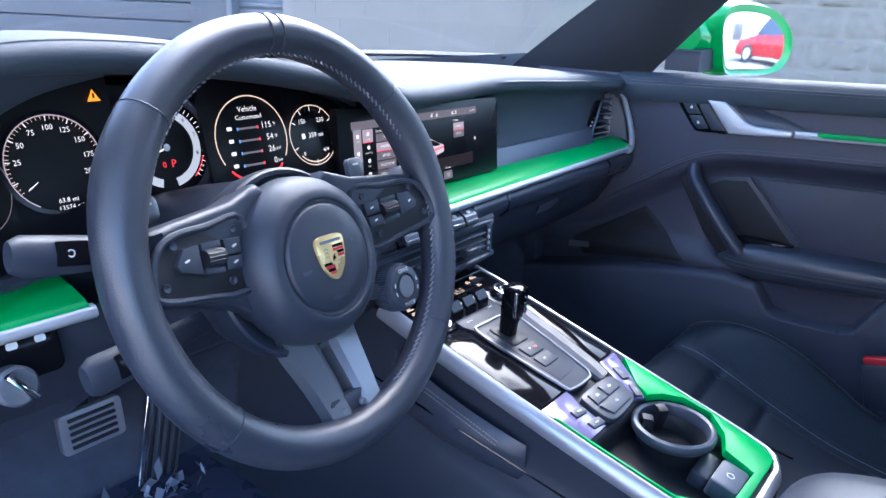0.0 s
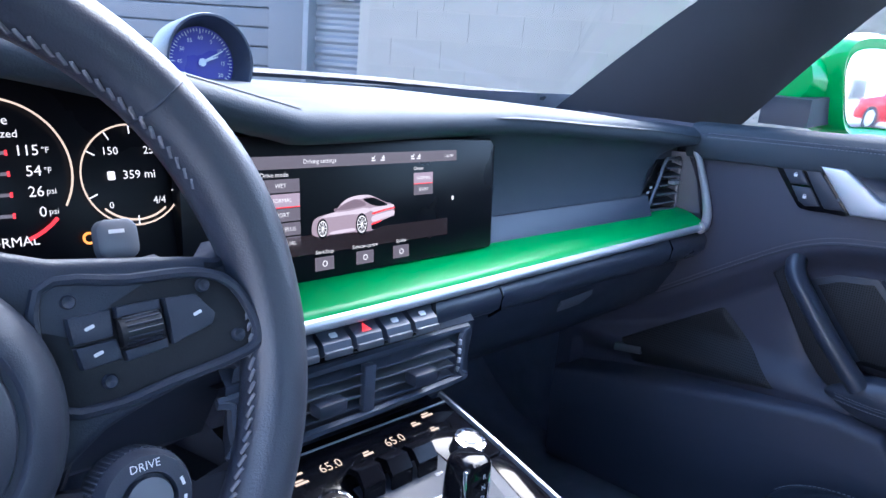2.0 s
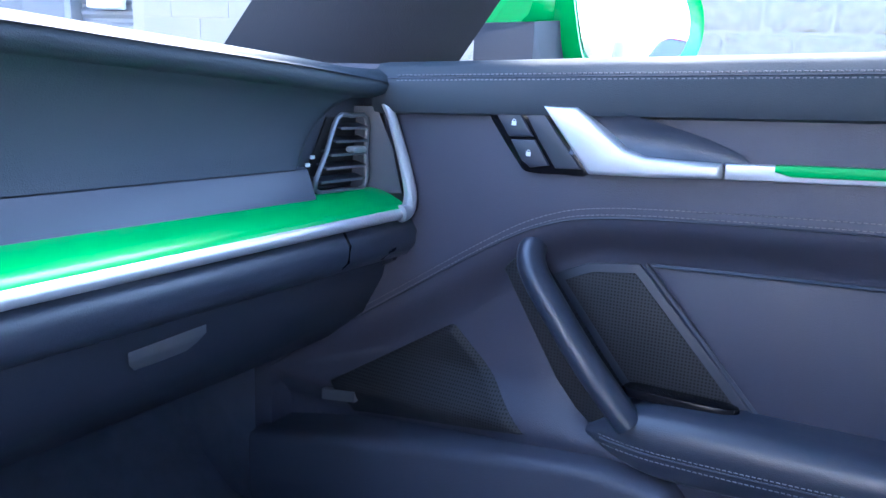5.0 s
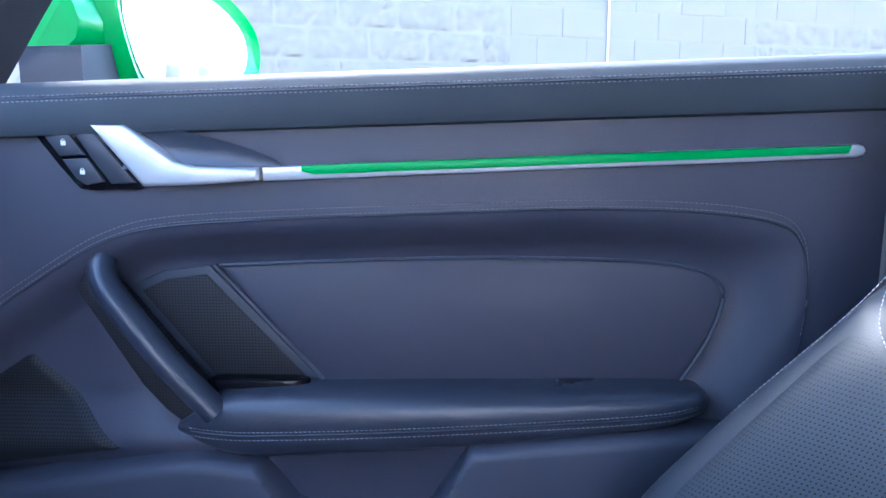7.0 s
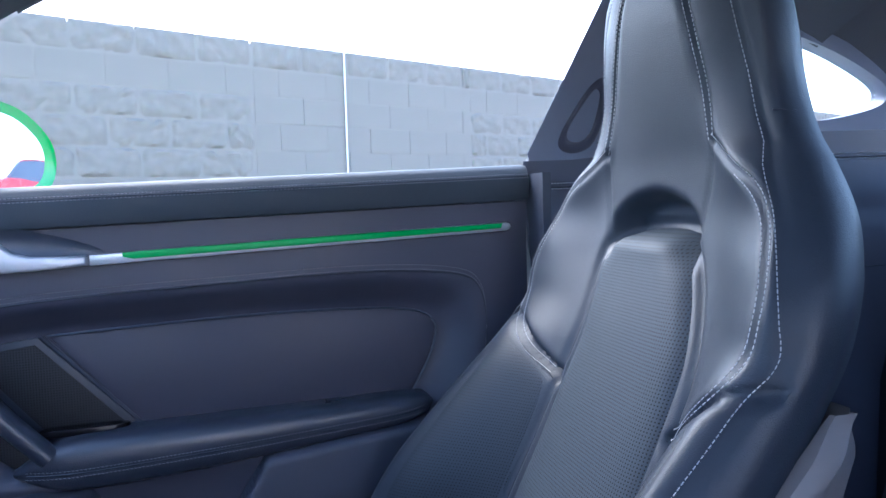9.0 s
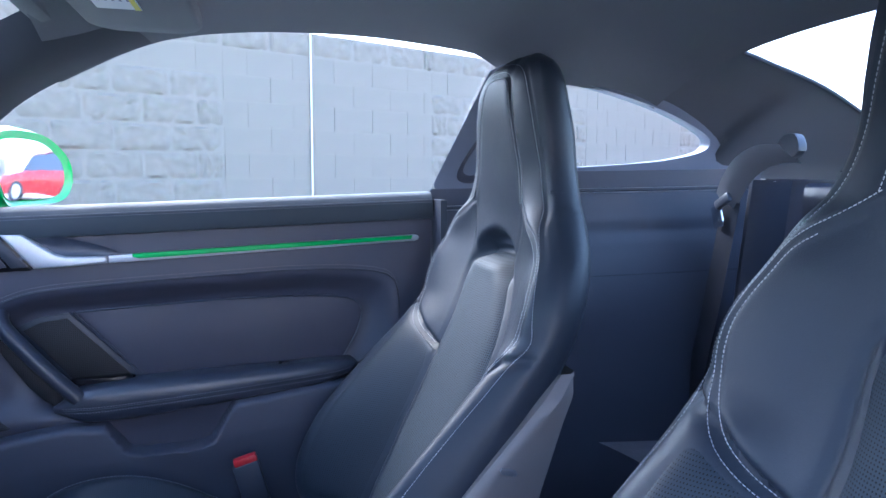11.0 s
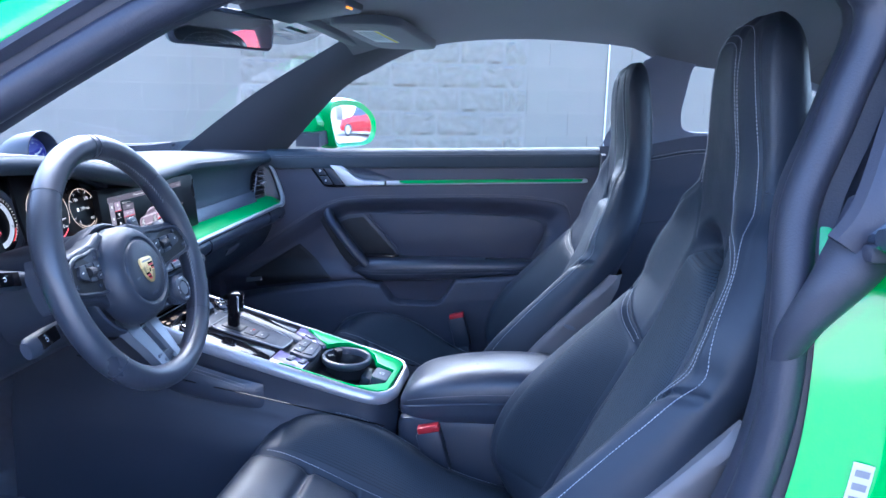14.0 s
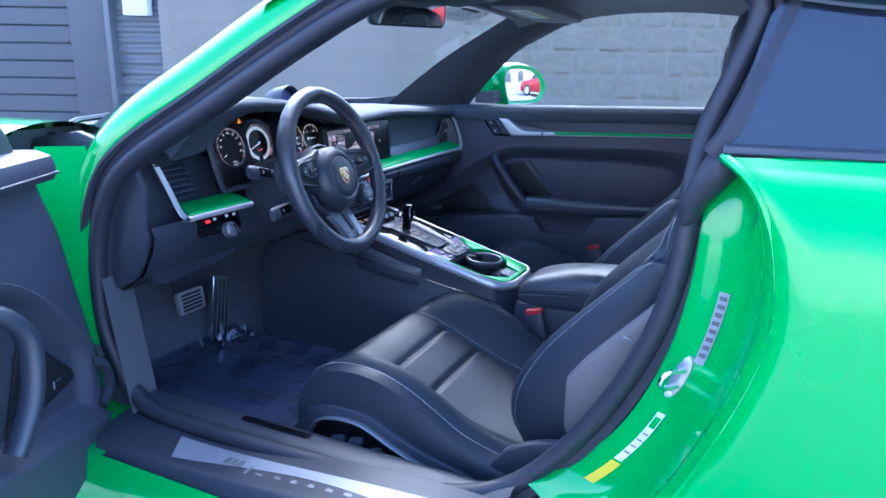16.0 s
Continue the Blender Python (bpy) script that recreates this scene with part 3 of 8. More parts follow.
def along(line, t):
    L = [0.0]
    for a, b in zip(line, line[1:]):
        L.append(L[-1] + (b - a).length)
    d = t * L[-1]
    for i in range(len(line) - 1):
        if d <= L[i + 1] + 1e-9:
            return line[i].lerp(line[i + 1], (d - L[i]) / max(1e-9, L[i + 1] - L[i]))
    return line[-1]


def pillar_pt(u, v):
    a, b = along(pil_in, v), along(pil_out, v)
    bulge = math.sin(math.pi * u)
    p = a.lerp(b, u) + Vector((-0.018, -0.030, -0.004)) * bulge
    return p


for sx in (1, -1):
    bm = sheet(14, 40, pillar_pt)
    for v in bm.verts:
        v.co.x *= sx
    part("pillar_trim", bm, PILLAR_CLOTH, shell, "dark suede windscreen pillar lining", angle=60)


def roof_edge(y):
    z = smooth_table([(-a, b) for a, b in WINDOW[3:]] + [(0.404, 1.122), (0.6, 1.096), (0.8, 1.02), (1.0, 0.97)], -y)[0]
    return side_x(z) + 0.004, z


def roof_pt(u, v):
    y = 0.44 - 1.095 * v
    xe, ze = roof_edge(y)
    s = 2 * u - 1
    top = smooth_table([(-0.5, 1.19), (-0.3, 1.205), (0.0, 1.222), (0.3, 1.215), (0.6, 1.18), (0.9, 1.10)], -y)[0]
    z = ze + (top - ze) * (1 - abs(s) ** 3.2)
    return Vector((xe * s, y, z))


part("headliner", sheet(48, 50, roof_pt), FABRIC, shell, "black suede roof lining", angle=60)
part("roof_skin", sheet(24, 24, lambda u, v: roof_pt(u, v * 1.0) * 1.0 + Vector((0.03 * (2 * u - 1), 0, 0.035))), GREEN, shell, "green painted roof")

# rear side lining with the quarter window, both sides
def rear_side(sx):
    """The lining behind the doors: belt panel, window surround and lower panel."""
    bm = bmesh.new()
    outer = [(-0.192, 0.905), (-0.287, 1.145), (-0.36, 1.150), (-0.45, 1.150), (-0.60, 1.115), (-0.75, 1.075), (-0.86, 1.03), (-0.90, 0.98), (-0.86, 0.945), (-0.70, 0.93), (-0.50, 0.922), (-0.30, 0.91)]
    A = flat2(QUARTER, 4)
    n = len(A)
    cx, cz = -0.58, 1.03
    ring_in = [bm.verts.new((side_x(z) - 0.004, y, z)) for y, z in A]
    ring_lip = [bm.verts.new((side_x(z) + 0.03, y, z)) for y, z in A]
    mids = []
    for y, z in A:
        d = Vector((y - cx, z - cz))
        best = None
        for (y0, z0), (y1, z1) in zip(outer, outer[1:] + outer[:1]):
            e = Vector((y1 - y0, z1 - z0))
            det = d.x * (-e.y) + d.y * e.x
            if abs(det) < 1e-9:
                continue
            rx, rz = y0 - cx, z0 - cz
            t = (rx * (-e.y) + rz * e.x) / det
            s = (d.x * rz - d.y * rx) / det
            if t > 0 and -1e-6 <= s <= 1 + 1e-6 and (best is None or t < best):
                best = t
        mids.append((cx + d.x * best, cz + d.y * best))
    ring_out = [bm.verts.new((side_x(z) - 0.012, y, z)) for y, z in mids]
    for i in range(n):
        k = (i + 1) % n
        bm.faces.new((ring_in[i], ring_in[k], ring_out[k], ring_out[i]))
        bm.faces.new((ring_in[i], ring_lip[i], ring_lip[k], ring_in[k]))
    for v in bm.verts:
        v.co.x *= sx
    return bm


def quarter_lower(u, v):
    y = -0.192 - 0.75 * u
    z = (0.914 + 0.031 * soft((u - 0.10) / 0.25)) * (1 - v) + 0.245 * v
    x = side_x(0.93) - 0.012 - 0.05 * soft((v - 0.03) * 2.5) - 0.03 * soft(u * 2)
    if 0.16 < v < 0.2:
        x += 0.004
    return Vector((x, y, z + 0.012 * u * (1 - v)))


for sx in (1, -1):
    if sx > 0:
        part("quarter_surround", rear_side(sx), LINING_LIT, shell, "black lining round the rear side window, window light put into its tone", angle=50)
    bm = sheet(30, 60, quarter_lower)
    for v in bm.verts:
        v.co.x *= sx
        if sx < 0:
            v.co.y = v.co.y * 0.8 - 0.20
    part("quarter_panel_lining", bm, DOOR_LOWER, shell, "black rear side lining", angle=50)
    if sx > 0:
        for v in (0.052, 0.064):
            thread([quarter_lower(k / 60, v) + Vector((-0.0012, 0, 0.0008)) for k in range(2, 61)], (-0.9, 0, 0.4), STITCH, shell, r=0.0007)
        for v in (0.058, 0.30):
            part("seam", tube([quarter_lower(k / 30, v) + Vector((-0.0006, 0, 0)) for k in range(31)], 0.0012, 5), PLASTIC, shell)
    if sx > 0:
        q = part("quarter_window", prism(flat2(QUARTER, 4), lambda a, b, c: Vector((sx * (side_x(b) + 0.02 + c), a, b)), 0, 0.004), GLASS, shell, "rear side window pane")
        q.visible_shadow = False
# rear pillars round the back window
PIL_A = curve_pts([(side_x(z) - 0.006, y, z) for y, z in ((-0.28, 1.165), (-0.36, 1.152), (-0.43, 1.138), (-0.50, 1.127), (-0.60, 1.106), (-0.70, 1.079), (-0.79, 1.040), (-0.835, 1.008), (-0.83, 0.975), (-0.90, 0.945), (-1.30, 0.90))], 5)
PIL_B = curve_pts([(0.56, -0.30, 1.182), (0.52, -0.43, 1.183), (0.47, -0.56, 1.178), (0.435, -0.650, 1.166), (0.455, -0.77, 1.143), (0.49, -0.92, 1.112), (0.53, -1.08, 1.06), (0.57, -1.35, 0.95)], 5)
for sx in (1, -1):
    def rear_pillar(u, v, sx=sx):
        a, b = along(PIL_A, v), along(PIL_B, v)
        p = a.lerp(b, u) + Vector((0.012, 0, 0.010)) * math.sin(math.pi * u)
        return Vector((p.x * sx, p.y, p.z))
    part("rear_pillar_trim", sheet(14, 50, rear_pillar), FABRIC, shell, "dark suede rear pillar lining", angle=60)
    def pillar_seam(sx=sx):
        pts = [along(PIL_A, 0.30).lerp(along(PIL_B, 0.36), t) + Vector((0.010, 0, 0.006)) * math.sin(math.pi * t) + Vector((-0.003, 0.0, -0.002)) for t in [i / 12 for i in range(13)]]
        return [Vector((p.x * sx, p.y, p.z)) for p in pts]
    part("pillar_seam", tube(pillar_seam(), 0.0016, 5), PLASTIC, shell)
    part("window_edge", tube([Vector((p.x * sx, p.y, p.z)) for p in PIL_B[12:]], 0.004, 6), RUBBER, shell)


def rear_glass(u, v):
    y = -0.648 - 0.80 * v
    b = smooth_table([(-p.y, p.x, p.z) for p in PIL_B[15:]], -y)
    s_ = 2 * u - 1
    return Vector((b[0] * s_, y - 0.02 * (1 - s_ * s_) * v, b[1] + 0.016 + 0.012 * (1 - s_ * s_)))


rg = part("rear_window", sheet(20, 16, rear_glass), GLASS, shell, "rear window pane")
rg.visible_shadow = False
part("tail_deck", sheet(20, 10, lambda u, v: Vector(((u - 0.5) * 1.5, -1.42 - 0.65 * v, 0.93 - 0.10 * v * v))), GREEN, shell, "green engine lid")
# belt guide on the passenger pillar
# side glass of the closed door
gl = part("side_window", prism(flat2(WINDOW[1:], 5, False) + [(-0.20, 0.89)], lambda a, b, c: Vector((side_x(b) + 0.012 + c, a, b)), 0, 0.004), GLASS, door, "clear side window pane")
gl.visible_shadow = False


# windscreen
def screen_pt(u, v):
    s = 2 * u - 1
    lo = Vector((0.70 * s, 1.08 - 0.11 * abs(s) ** 2.2, 0.874))
    hi = Vector((0.53 * s, 0.475 - 0.03 * abs(s) ** 2.2, 1.205 - 0.035 * s * s))
    return lo.lerp(hi, v) + Vector((0, 0.03, 0.02)) * math.sin(math.pi * v)


ws = part("windscreen", sheet(24, 16, screen_pt), GLASS, shell, "clear windscreen")
ws.visible_shadow = False
part("header_trim", sweep([Vector((0.53 * s, 0.455 - 0.03 * s * s, 1.196 - 0.035 * s * s)) for s in [k / 10 - 1 for k in range(21)]], ring(0.02, 8, 0.012)), FABRIC, shell)

# floor, tunnel sides, firewall, rear
part("floor_pan", sheet(30, 40, lambda u, v: Vector(((u - 0.5) * 1.56, 1.25 - 2.2 * v, 0.262 + (0.20 * soft((1.25 - 2.2 * v - 0.98) / 0.3)) - 0.0 * u))), CARPET, shell, "dark carpeted floor")
part("firewall", sheet(30, 12, lambda u, v: Vector(((u - 0.5) * 1.56, 1.22 - 0.25 * v * v, 0.40 + 0.50 * v))), CARPET, shell, "carpeted footwell bulkhead")
part("kick_panel", sheet(12, 16, lambda u, v: Vector((-0.70 + 0.02 * v, 0.72 + 0.09 * v + 0.48 * u, 0.26 + 0.36 * v))), CARPET, shell)
part("kick_return", sheet(8, 16, lambda u, v: Vector((-0.70 + 0.02 * v - 0.075 * u, 0.72 + 0.09 * v - 0.010 * math.sin(math.pi * u * 0.5), 0.26 + 0.36 * v))), FABRIC, shell, "carpeted footwell edge")
part("kick_panel", sheet(12, 16, lambda u, v: Vector((0.70 - 0.02 * v, 0.70 + 0.5 * u, 0.26 + 0.42 * v))), CARPET, shell)
part("rear_bulkhead", sheet(30, 12, lambda u, v: Vector(((u - 0.5) * 1.36, -0.86 - 0.10 * v, 0.26 + 0.675 * v))), LEATHER_SOFT, shell)
part("parcel_shelf", sheet(30, 12, lambda u, v: Vector(((u - 0.5) * 1.36, -0.955 - 0.6 * v, 0.93 - 0.02 * v))), FABRIC, shell)

# ---- dashboard ----
dash = thing("dashboard", (0, 0.75, 0.6), "black leather dashboard with gloss green trim strip", "dashboard")


def along_x(x0, x1, profile, n=40, shift=None):
    """A profile of (y, z) carried from x0 to x1."""
    sh = shift or (lambda x: (0.0, 0.0))
    xs = [x0 + (x1 - x0) * i / (n - 1) for i in range(n)]
    return loft([[Vector((x, y + sh(x)[0], z + sh(x)[1])) for y, z in profile] for x in xs], False)


def hood_edge(x):
    return smooth_table([(-0.70, 0.872), (-0.67, 0.900), (-0.627, 0.926), (-0.56, 0.948), (-0.49, 0.957), (-0.40, 0.954), (-0.30, 0.943), (-0.20, 0.925), (-0.10, 0.902), (-0.03, 0.886), (0.05, 0.877), (0.14, 0.872)], x)[0]


BROW = [(1.10, 0.872), (0.95, 0.878), (0.82, 0.878), (0.74, 0.876), (0.715, 0.872), (0.703, 0.865), (0.700, 0.857), (0.703, 0.850), (0.712, 0.846)]
def dash_lift(x):
    return smooth_table([(-0.70, -0.006), (-0.20, 0.022), (0.20, 0.021), (0.375, 0.013), (0.52, 0.005), (0.69, -0.009)], x)[0]


part("dash_top", along_x(-0.69, -0.10, [(1.12, 0.866)] + BROW[:3], 20, lambda x: (0, dash_lift(x) - 0.004)), DASH, dash, "leather dash top", angle=50)
part("dash_top", along_x(-0.10, 0.69, [(1.12, 0.866)] + BROW[:5] + [(0.70, 0.866)], 60, lambda x: (0, dash_lift(x))), DASH, dash, "leather dash top", angle=50)
brow_shift = lambda x: (-0.055 * soft((0.22 - x) / 0.30), max(dash_lift(x), hood_edge(x) - 0.872) + 0.002)
part("dash_brow", along_x(-0.70, 0.684, [(0.78, 0.874)] + BROW[4:] + [(0.724, 0.8435), (0.745, 0.846), (0.79, 0.848)], 90, brow_shift), DASH, dash, "rolled leather brow", angle=60)


def panel_pt(u, v):
    """The concave panel under the brow: a rounded return at the display's end, cut aslant at the vent."""
    y, z, k = smooth_table([(0, 0.712, 0.846, 1.0), (0.15, 0.721, 0.838, 0.9), (0.32, 0.727, 0.826, 0.6), (0.5, 0.7275, 0.812, 0.3), (0.75, 0.723, 0.797, 0.0), (0.95, 0.716, 0.7845, 0.0), (1.0, 0.7145, 0.782, 0.0)], v)
    end = lerp_table([(0.75, 0.520), (0.772, 0.524), (0.785, 0.536), (0.805, 0.558), (0.833, 0.589), (0.848, 0.616), (0.90, 0.644)], z)[0]
    x = 0.184 + (end - 0.184) * u * u ** 0.4
    q = max(0.0, min(1.0, (0.206 - x) / 0.022))
    back = 0.022 * (1 - math.sqrt(max(0.0, 1 - q * q))) + 0.012 * soft((u - 0.97) / 0.03)
    return Vector((x, y + back, z + brow_shift(x)[1] * k))


part("dash_panel", sheet(60, 26, panel_pt), DASH, dash, "concave leather panel under the brow", angle=60)
part("lower_band", along_x(0.186, 0.534, [(0.720, 0.783), (0.7165, 0.7815), (0.715, 0.780), (0.7045, 0.754), (0.72, 0.745)], 30), PLASTIC_GREY, dash, "grey satin band", angle=30)
bow = lambda x: (0.008 * soft((x - 0.45) / 0.2) if x > 0 else 0.0, 0.0)
lean = lambda x: smooth_table([(-0.66, -0.004), (-0.40, -0.012), (-0.13, -0.023), (0.02, -0.021), (0.30, -0.008), (0.60, 0.004), (0.70, 0.006)], x)[0]
STRIP = [(0.718, 0.7565, 0.0), (0.705, 0.7545, 0.1), (0.691, 0.7510, 0.6), (0.676, 0.7458, 1.0), (0.6705, 0.7428, 1.0), (0.6685, 0.7395, 1.0), (0.676, 0.737, 1.0)]
NOSE = [(0.674, 0.7412, 1.0), (0.6685, 0.7402, 1.0), (0.6650, 0.7370, 1.0), (0.6645, 0.7330, 1.0), (0.6680, 0.7292, 1.0), (0.690, 0.728, 1.0)]


def leaning(x0, x1, profile, n=40):
    """A profile of (y, z, share of the shelf's lean) carried along the dash."""
    return loft([[Vector((x, y + lean(x) * k, z)) for y, z, k in profile] for x in [x0 + (x1 - x0) * i / (n - 1) for i in range(n)]], False)


part("green_strip", leaning(-0.13, 0.632, STRIP), GREEN_TRIM, dash, "gloss green trim shelf", angle=40)
part("silver_edge", leaning(-0.13, 0.628, NOSE), SILVER, dash, "satin silver edge", angle=60)
part("silver_end", sweep(curve_pts([(0.620, 0.672, 0.735), (0.632, 0.672, 0.738), (0.637, 0.673, 0.752), (0.637, 0.677, 0.770), (0.637, 0.686, 0.797), (0.638, 0.700, 0.830), (0.638, 0.711, 0.845)], 6), ring(0.007, 10, 0.0085), (1, 0, 0), scales=[1.08 - 0.50 * i / 36 for i in range(37)]), SILVER, dash, "silver vent surround")
part("dash_lower", leaning(-0.13, 0.66, [(0.700, 0.729, 0.8), (0.676, 0.727, 0.8), (0.668, 0.715, 0.8), (0.670, 0.700, 0.7), (0.682, 0.688, 0.3), (0.70, 0.682, 0.0)]), LEATHER, dash, "padded leather knee roll", angle=60)
part("glovebox", along_x(0.125, 0.655, [(0.70, 0.683), (0.705, 0.660), (0.73, 0.615), (0.78, 0.575), (0.90, 0.55), (1.15, 0.54)], 30, bow), PLASTIC, dash, "black glovebox lid", angle=60)
for x in (0.17, 0.54):
    part("seam", tube([(x, y + lean(x) * 0.8 - 0.0002, z) for y, z in ((0.684, 0.7278), (0.676, 0.727), (0.668, 0.715), (0.670, 0.700), (0.684, 0.688))], 0.0014, 6), PIANO, dash)
part("glovebox_catch", loft([[Vector((0.37 + a * w, 0.7005 + 0.012 * k, 0.666 - 0.016 * k + b)) for a, b in ((-1, 0.0), (1, 0.004), (1, -0.003), (-1, -0.004))] for k, w in ((0, 0.034), (0.5, 0.030), (1, 0.022))]), SILVER_DARK, dash, "dark silver glovebox catch")
part("dash_end", prism([(0.72, 0.855), (0.70, 0.80), (0.675, 0.74), (0.69, 0.68), (0.80, 0.62), (1.1, 0.60), (1.1, 0.86)], lambda a, b, c: Vector((0.641 + c, a + 0.006, b)), 0, 0.012), PLASTIC, dash)
# passenger air vent
vent = part("air_vent", prism([(0.518, 0.757), (0.520, 0.775), (0.545, 0.80), (0.575, 0.832), (0.606, 0.852), (0.644, 0.852), (0.648, 0.80), (0.640, 0.757)], lambda a, b, c: Vector((a, 0.741 - c, b)), 0, 0.003, 0.001), PLASTIC_GREY, dash, "slatted passenger air vent")
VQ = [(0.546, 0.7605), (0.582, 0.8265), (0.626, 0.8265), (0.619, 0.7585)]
# Flat black plate: the shade inside the vent is put into its colour.
part("vent_mouth_plate", prism(VQ, lambda a, b, c: Vector((a, 0.737 - c, b)), 0, 0.002, 0.0005), MATT_BLACK_SHADE, vent, "flat dark plate standing in for the vent's shaded hollow")
part("vent_rim", sweep([Vector((a, 0.722 - 0.06 * (0.83 - b), b)) for a, b in flat2([VQ[0], (0.564, 0.7935), VQ[1], (0.604, 0.8285), VQ[2], (0.623, 0.7925), VQ[3], (0.583, 0.7575)], 3)], ring(0.0024, 8), (0, 1, 0), True), SILVER_DARK, vent, "satin grey vent rim")
part("vent_cheek", loft([[Vector((x, y, z)) for x, y in ((0.622 + 0.05 * (z - 0.755), 0.738), (0.626 + 0.05 * (z - 0.755), 0.728), (0.638, lerp_table([(0.75, 0.684), (0.797, 0.697), (0.845, 0.722)], z)[0]))] for z in [0.752 + 0.0095 * k for k in range(10)]], False), PLASTIC_GREY, vent)
for i in range(5):
    z = 0.7685 + 0.0125 * i
    x0, x1 = 0.5505 + 0.545 * (z - 0.7605), 0.6175 + 0.10 * (z - 0.7605)
    part("vent_slat", block((x1 - x0, 0.014, 0.0022), 0.0007, pose((x0 + x1) / 2, 0.724, z, 15)), PLASTIC, vent)
    part("slat_edge", block((x1 - x0, 0.0014, 0.0026), 0.0006, pose((x0 + x1) / 2, 0.7168, z - 0.0018)), SILVER_DARK, vent)
part("vent_knob", block((0.020, 0.012, 0.006), 0.0025, pose(0.600, 0.713, 0.7965)), RAIL, vent, "satin silver vent tab")
for i in range(3):
    part("vent_mark", block((0.0052, 0.002, 0.0034), 0.0005, pose(0.5415 - 0.0062 * i, 0.7165, 0.7915 - 0.0068 * i)), WHITE, vent)

# ---- central display ----
disp = thing("central_display", (0.03, 0.70, 0.752), "wide black touch display showing the driving settings page", "display")
SM = basis((0.0, 0.698, 0.8035), (1, 0, 0), (0, 0.10, 1))
glass_pts = flat2([(-0.145, -0.053), (0.185, -0.048)], 1, False) + [(0.187, -0.045), (0.190, 0.055), (0.184, 0.062), (-0.145, 0.070)]
part("bezel", prism(glass_pts, lambda a, b, c: SM @ Vector((a, b, c)), -0.012, 0.0, 0.002), BLACKGLASS, disp, "gloss black glass panel")
S = lambda x, y, w, h, mat, name="screen_tile", r=0.0: flat(rect(x, y, w, h, r), SM @ Matrix.Translation((0, 0, 0.0002)), mat, disp, name, 0.0004)
S(0.005, 0.048, 0.256, 0.010, LIT_DIM, "status_bar")
T = lambda text, x, y, size, mat=LIT_WHITE, align="CENTER": words(text, size, SM @ Matrix.Translation((x, y, 0.0009)), mat, disp, "lettering", 0, align)
icon = lambda x, y, w, h, mat=LIT_WHITE, nm="screen_icon": flat(rect(x, y, w, h, min(w, h) * 0.3), SM @ Matrix.Translation((0, 0, 0.0007)), mat, disp, nm, 0.0003)
T("Driving settings", -0.026, 0.048, 0.0052)
T("1:26 PM", 0.122, 0.0475, 0.0038)
for x, k in ((0.030, 0), (0.040, 1), (0.076, 2), (0.083, 3)):
    icon(x, 0.0465, 0.0045, 0.0012)
    icon(x + (0.0008 if k % 2 else -0.0006), 0.0485, 0.0030, 0.0016)
    icon(x + 0.0012, 0.0500, 0.0012, 0.0012)
T("Drive mode", -0.069, 0.0385, 0.0052)
for i, w in enumerate(("WET", "NORMAL", "SPORT", "SPORT PLUS", "INDIVIDUAL")):
    y = 0.0298 - 0.0116 * i
    S(-0.0635, y, 0.035, 0.0104, LIT_PINK if i == 1 else LIT_DIM)
    T(w, -0.0635, y, 0.0048)
    if i == 1:
        S(-0.0635, y - 0.0055, 0.035, 0.0008, LIT_RED, "screen_mark")
T("Chassis", 0.083, 0.0375, 0.0042)
for i, w in enumerate(("NORMAL", "SPORT")):
    S(0.0895, 0.0285 - 0.0107 * i, 0.024, 0.0098, LIT_PINK if i == 0 else LIT_DIM)
    T(w, 0.0895, 0.0285 - 0.0107 * i, 0.0042)
S(0.0895, 0.0233, 0.024, 0.0008, LIT_RED, "screen_mark")
icon(0.128, 0.007, 0.0025, 0.004)
for x, w in ((-0.023, "Start/Stop"), (0.020, "Exhaust system"), (0.062, "Spoiler")):
    T(w, x, -0.0275, 0.0045)
    S(x, -0.0375, 0.019, 0.0115, LIT_DIM)
    arc_band(SM @ Matrix.Translation((x, -0.0375, 0.0007)), 0.0018, 0.0026, 0, 360, LIT_WHITE, disp, "screen_icon", 0.0004, 20)
S(-0.1135, 0.0, 0.0135, 0.09, glow("lit_side", (0.10, 0.085, 0.09), 0.4), "side_bar")
for i, w in enumerate(("DRIVE", "CONTROL", "TRIP", "CHRONO")):
    y = 0.0345 - 0.0165 * i
    S(-0.0955, y, 0.018, 0.0158, LIT_PINK if i == 0 else BLACKGLASS)
    arc_band(SM @ Matrix.Translation((-0.0955, y + 0.002, 0.0008)), 0.0008, 0.0026, 0, 360, LIT_WHITE, disp, "screen_icon", 0.0003, 14)
    T(w, -0.0955, y - 0.0048, 0.0027)
S(-0.0955, 0.0262, 0.018, 0.0009, LIT_RED, "screen_mark")
for i, w in enumerate(("HOME", "NAV", "MEDIA", "PHONE")):
    icon(-0.1135, 0.035 - 0.021 * i, 0.0045, 0.005)
    T(w, -0.1135, 0.029 - 0.021 * i, 0.0022)
# the coupe drawn on the display, with roof, glass, lamps and wheels
CAR = SM @ Matrix.Translation((0.0, 0.0, 0.0004))
S(0.004, -0.020, 0.235, 0.016, glow("lit_floor", (0.20, 0.12, 0.13), 0.012), "screen_floor")
car_shape = lambda pts, lift, mat, nm: flat(flat2(pts, 4), CAR @ Matrix.Translation((0, 0, lift)), mat, disp, nm, 0.0003)
CAR_LIGHT, CAR_MID, CAR_DARK = glow("lit_car_light", (0.80, 0.64, 0.66), 0.115), glow("lit_car_mid", (0.46, 0.33, 0.36), 0.11), glow("lit_car_dark", (0.22, 0.15, 0.17), 0.13)
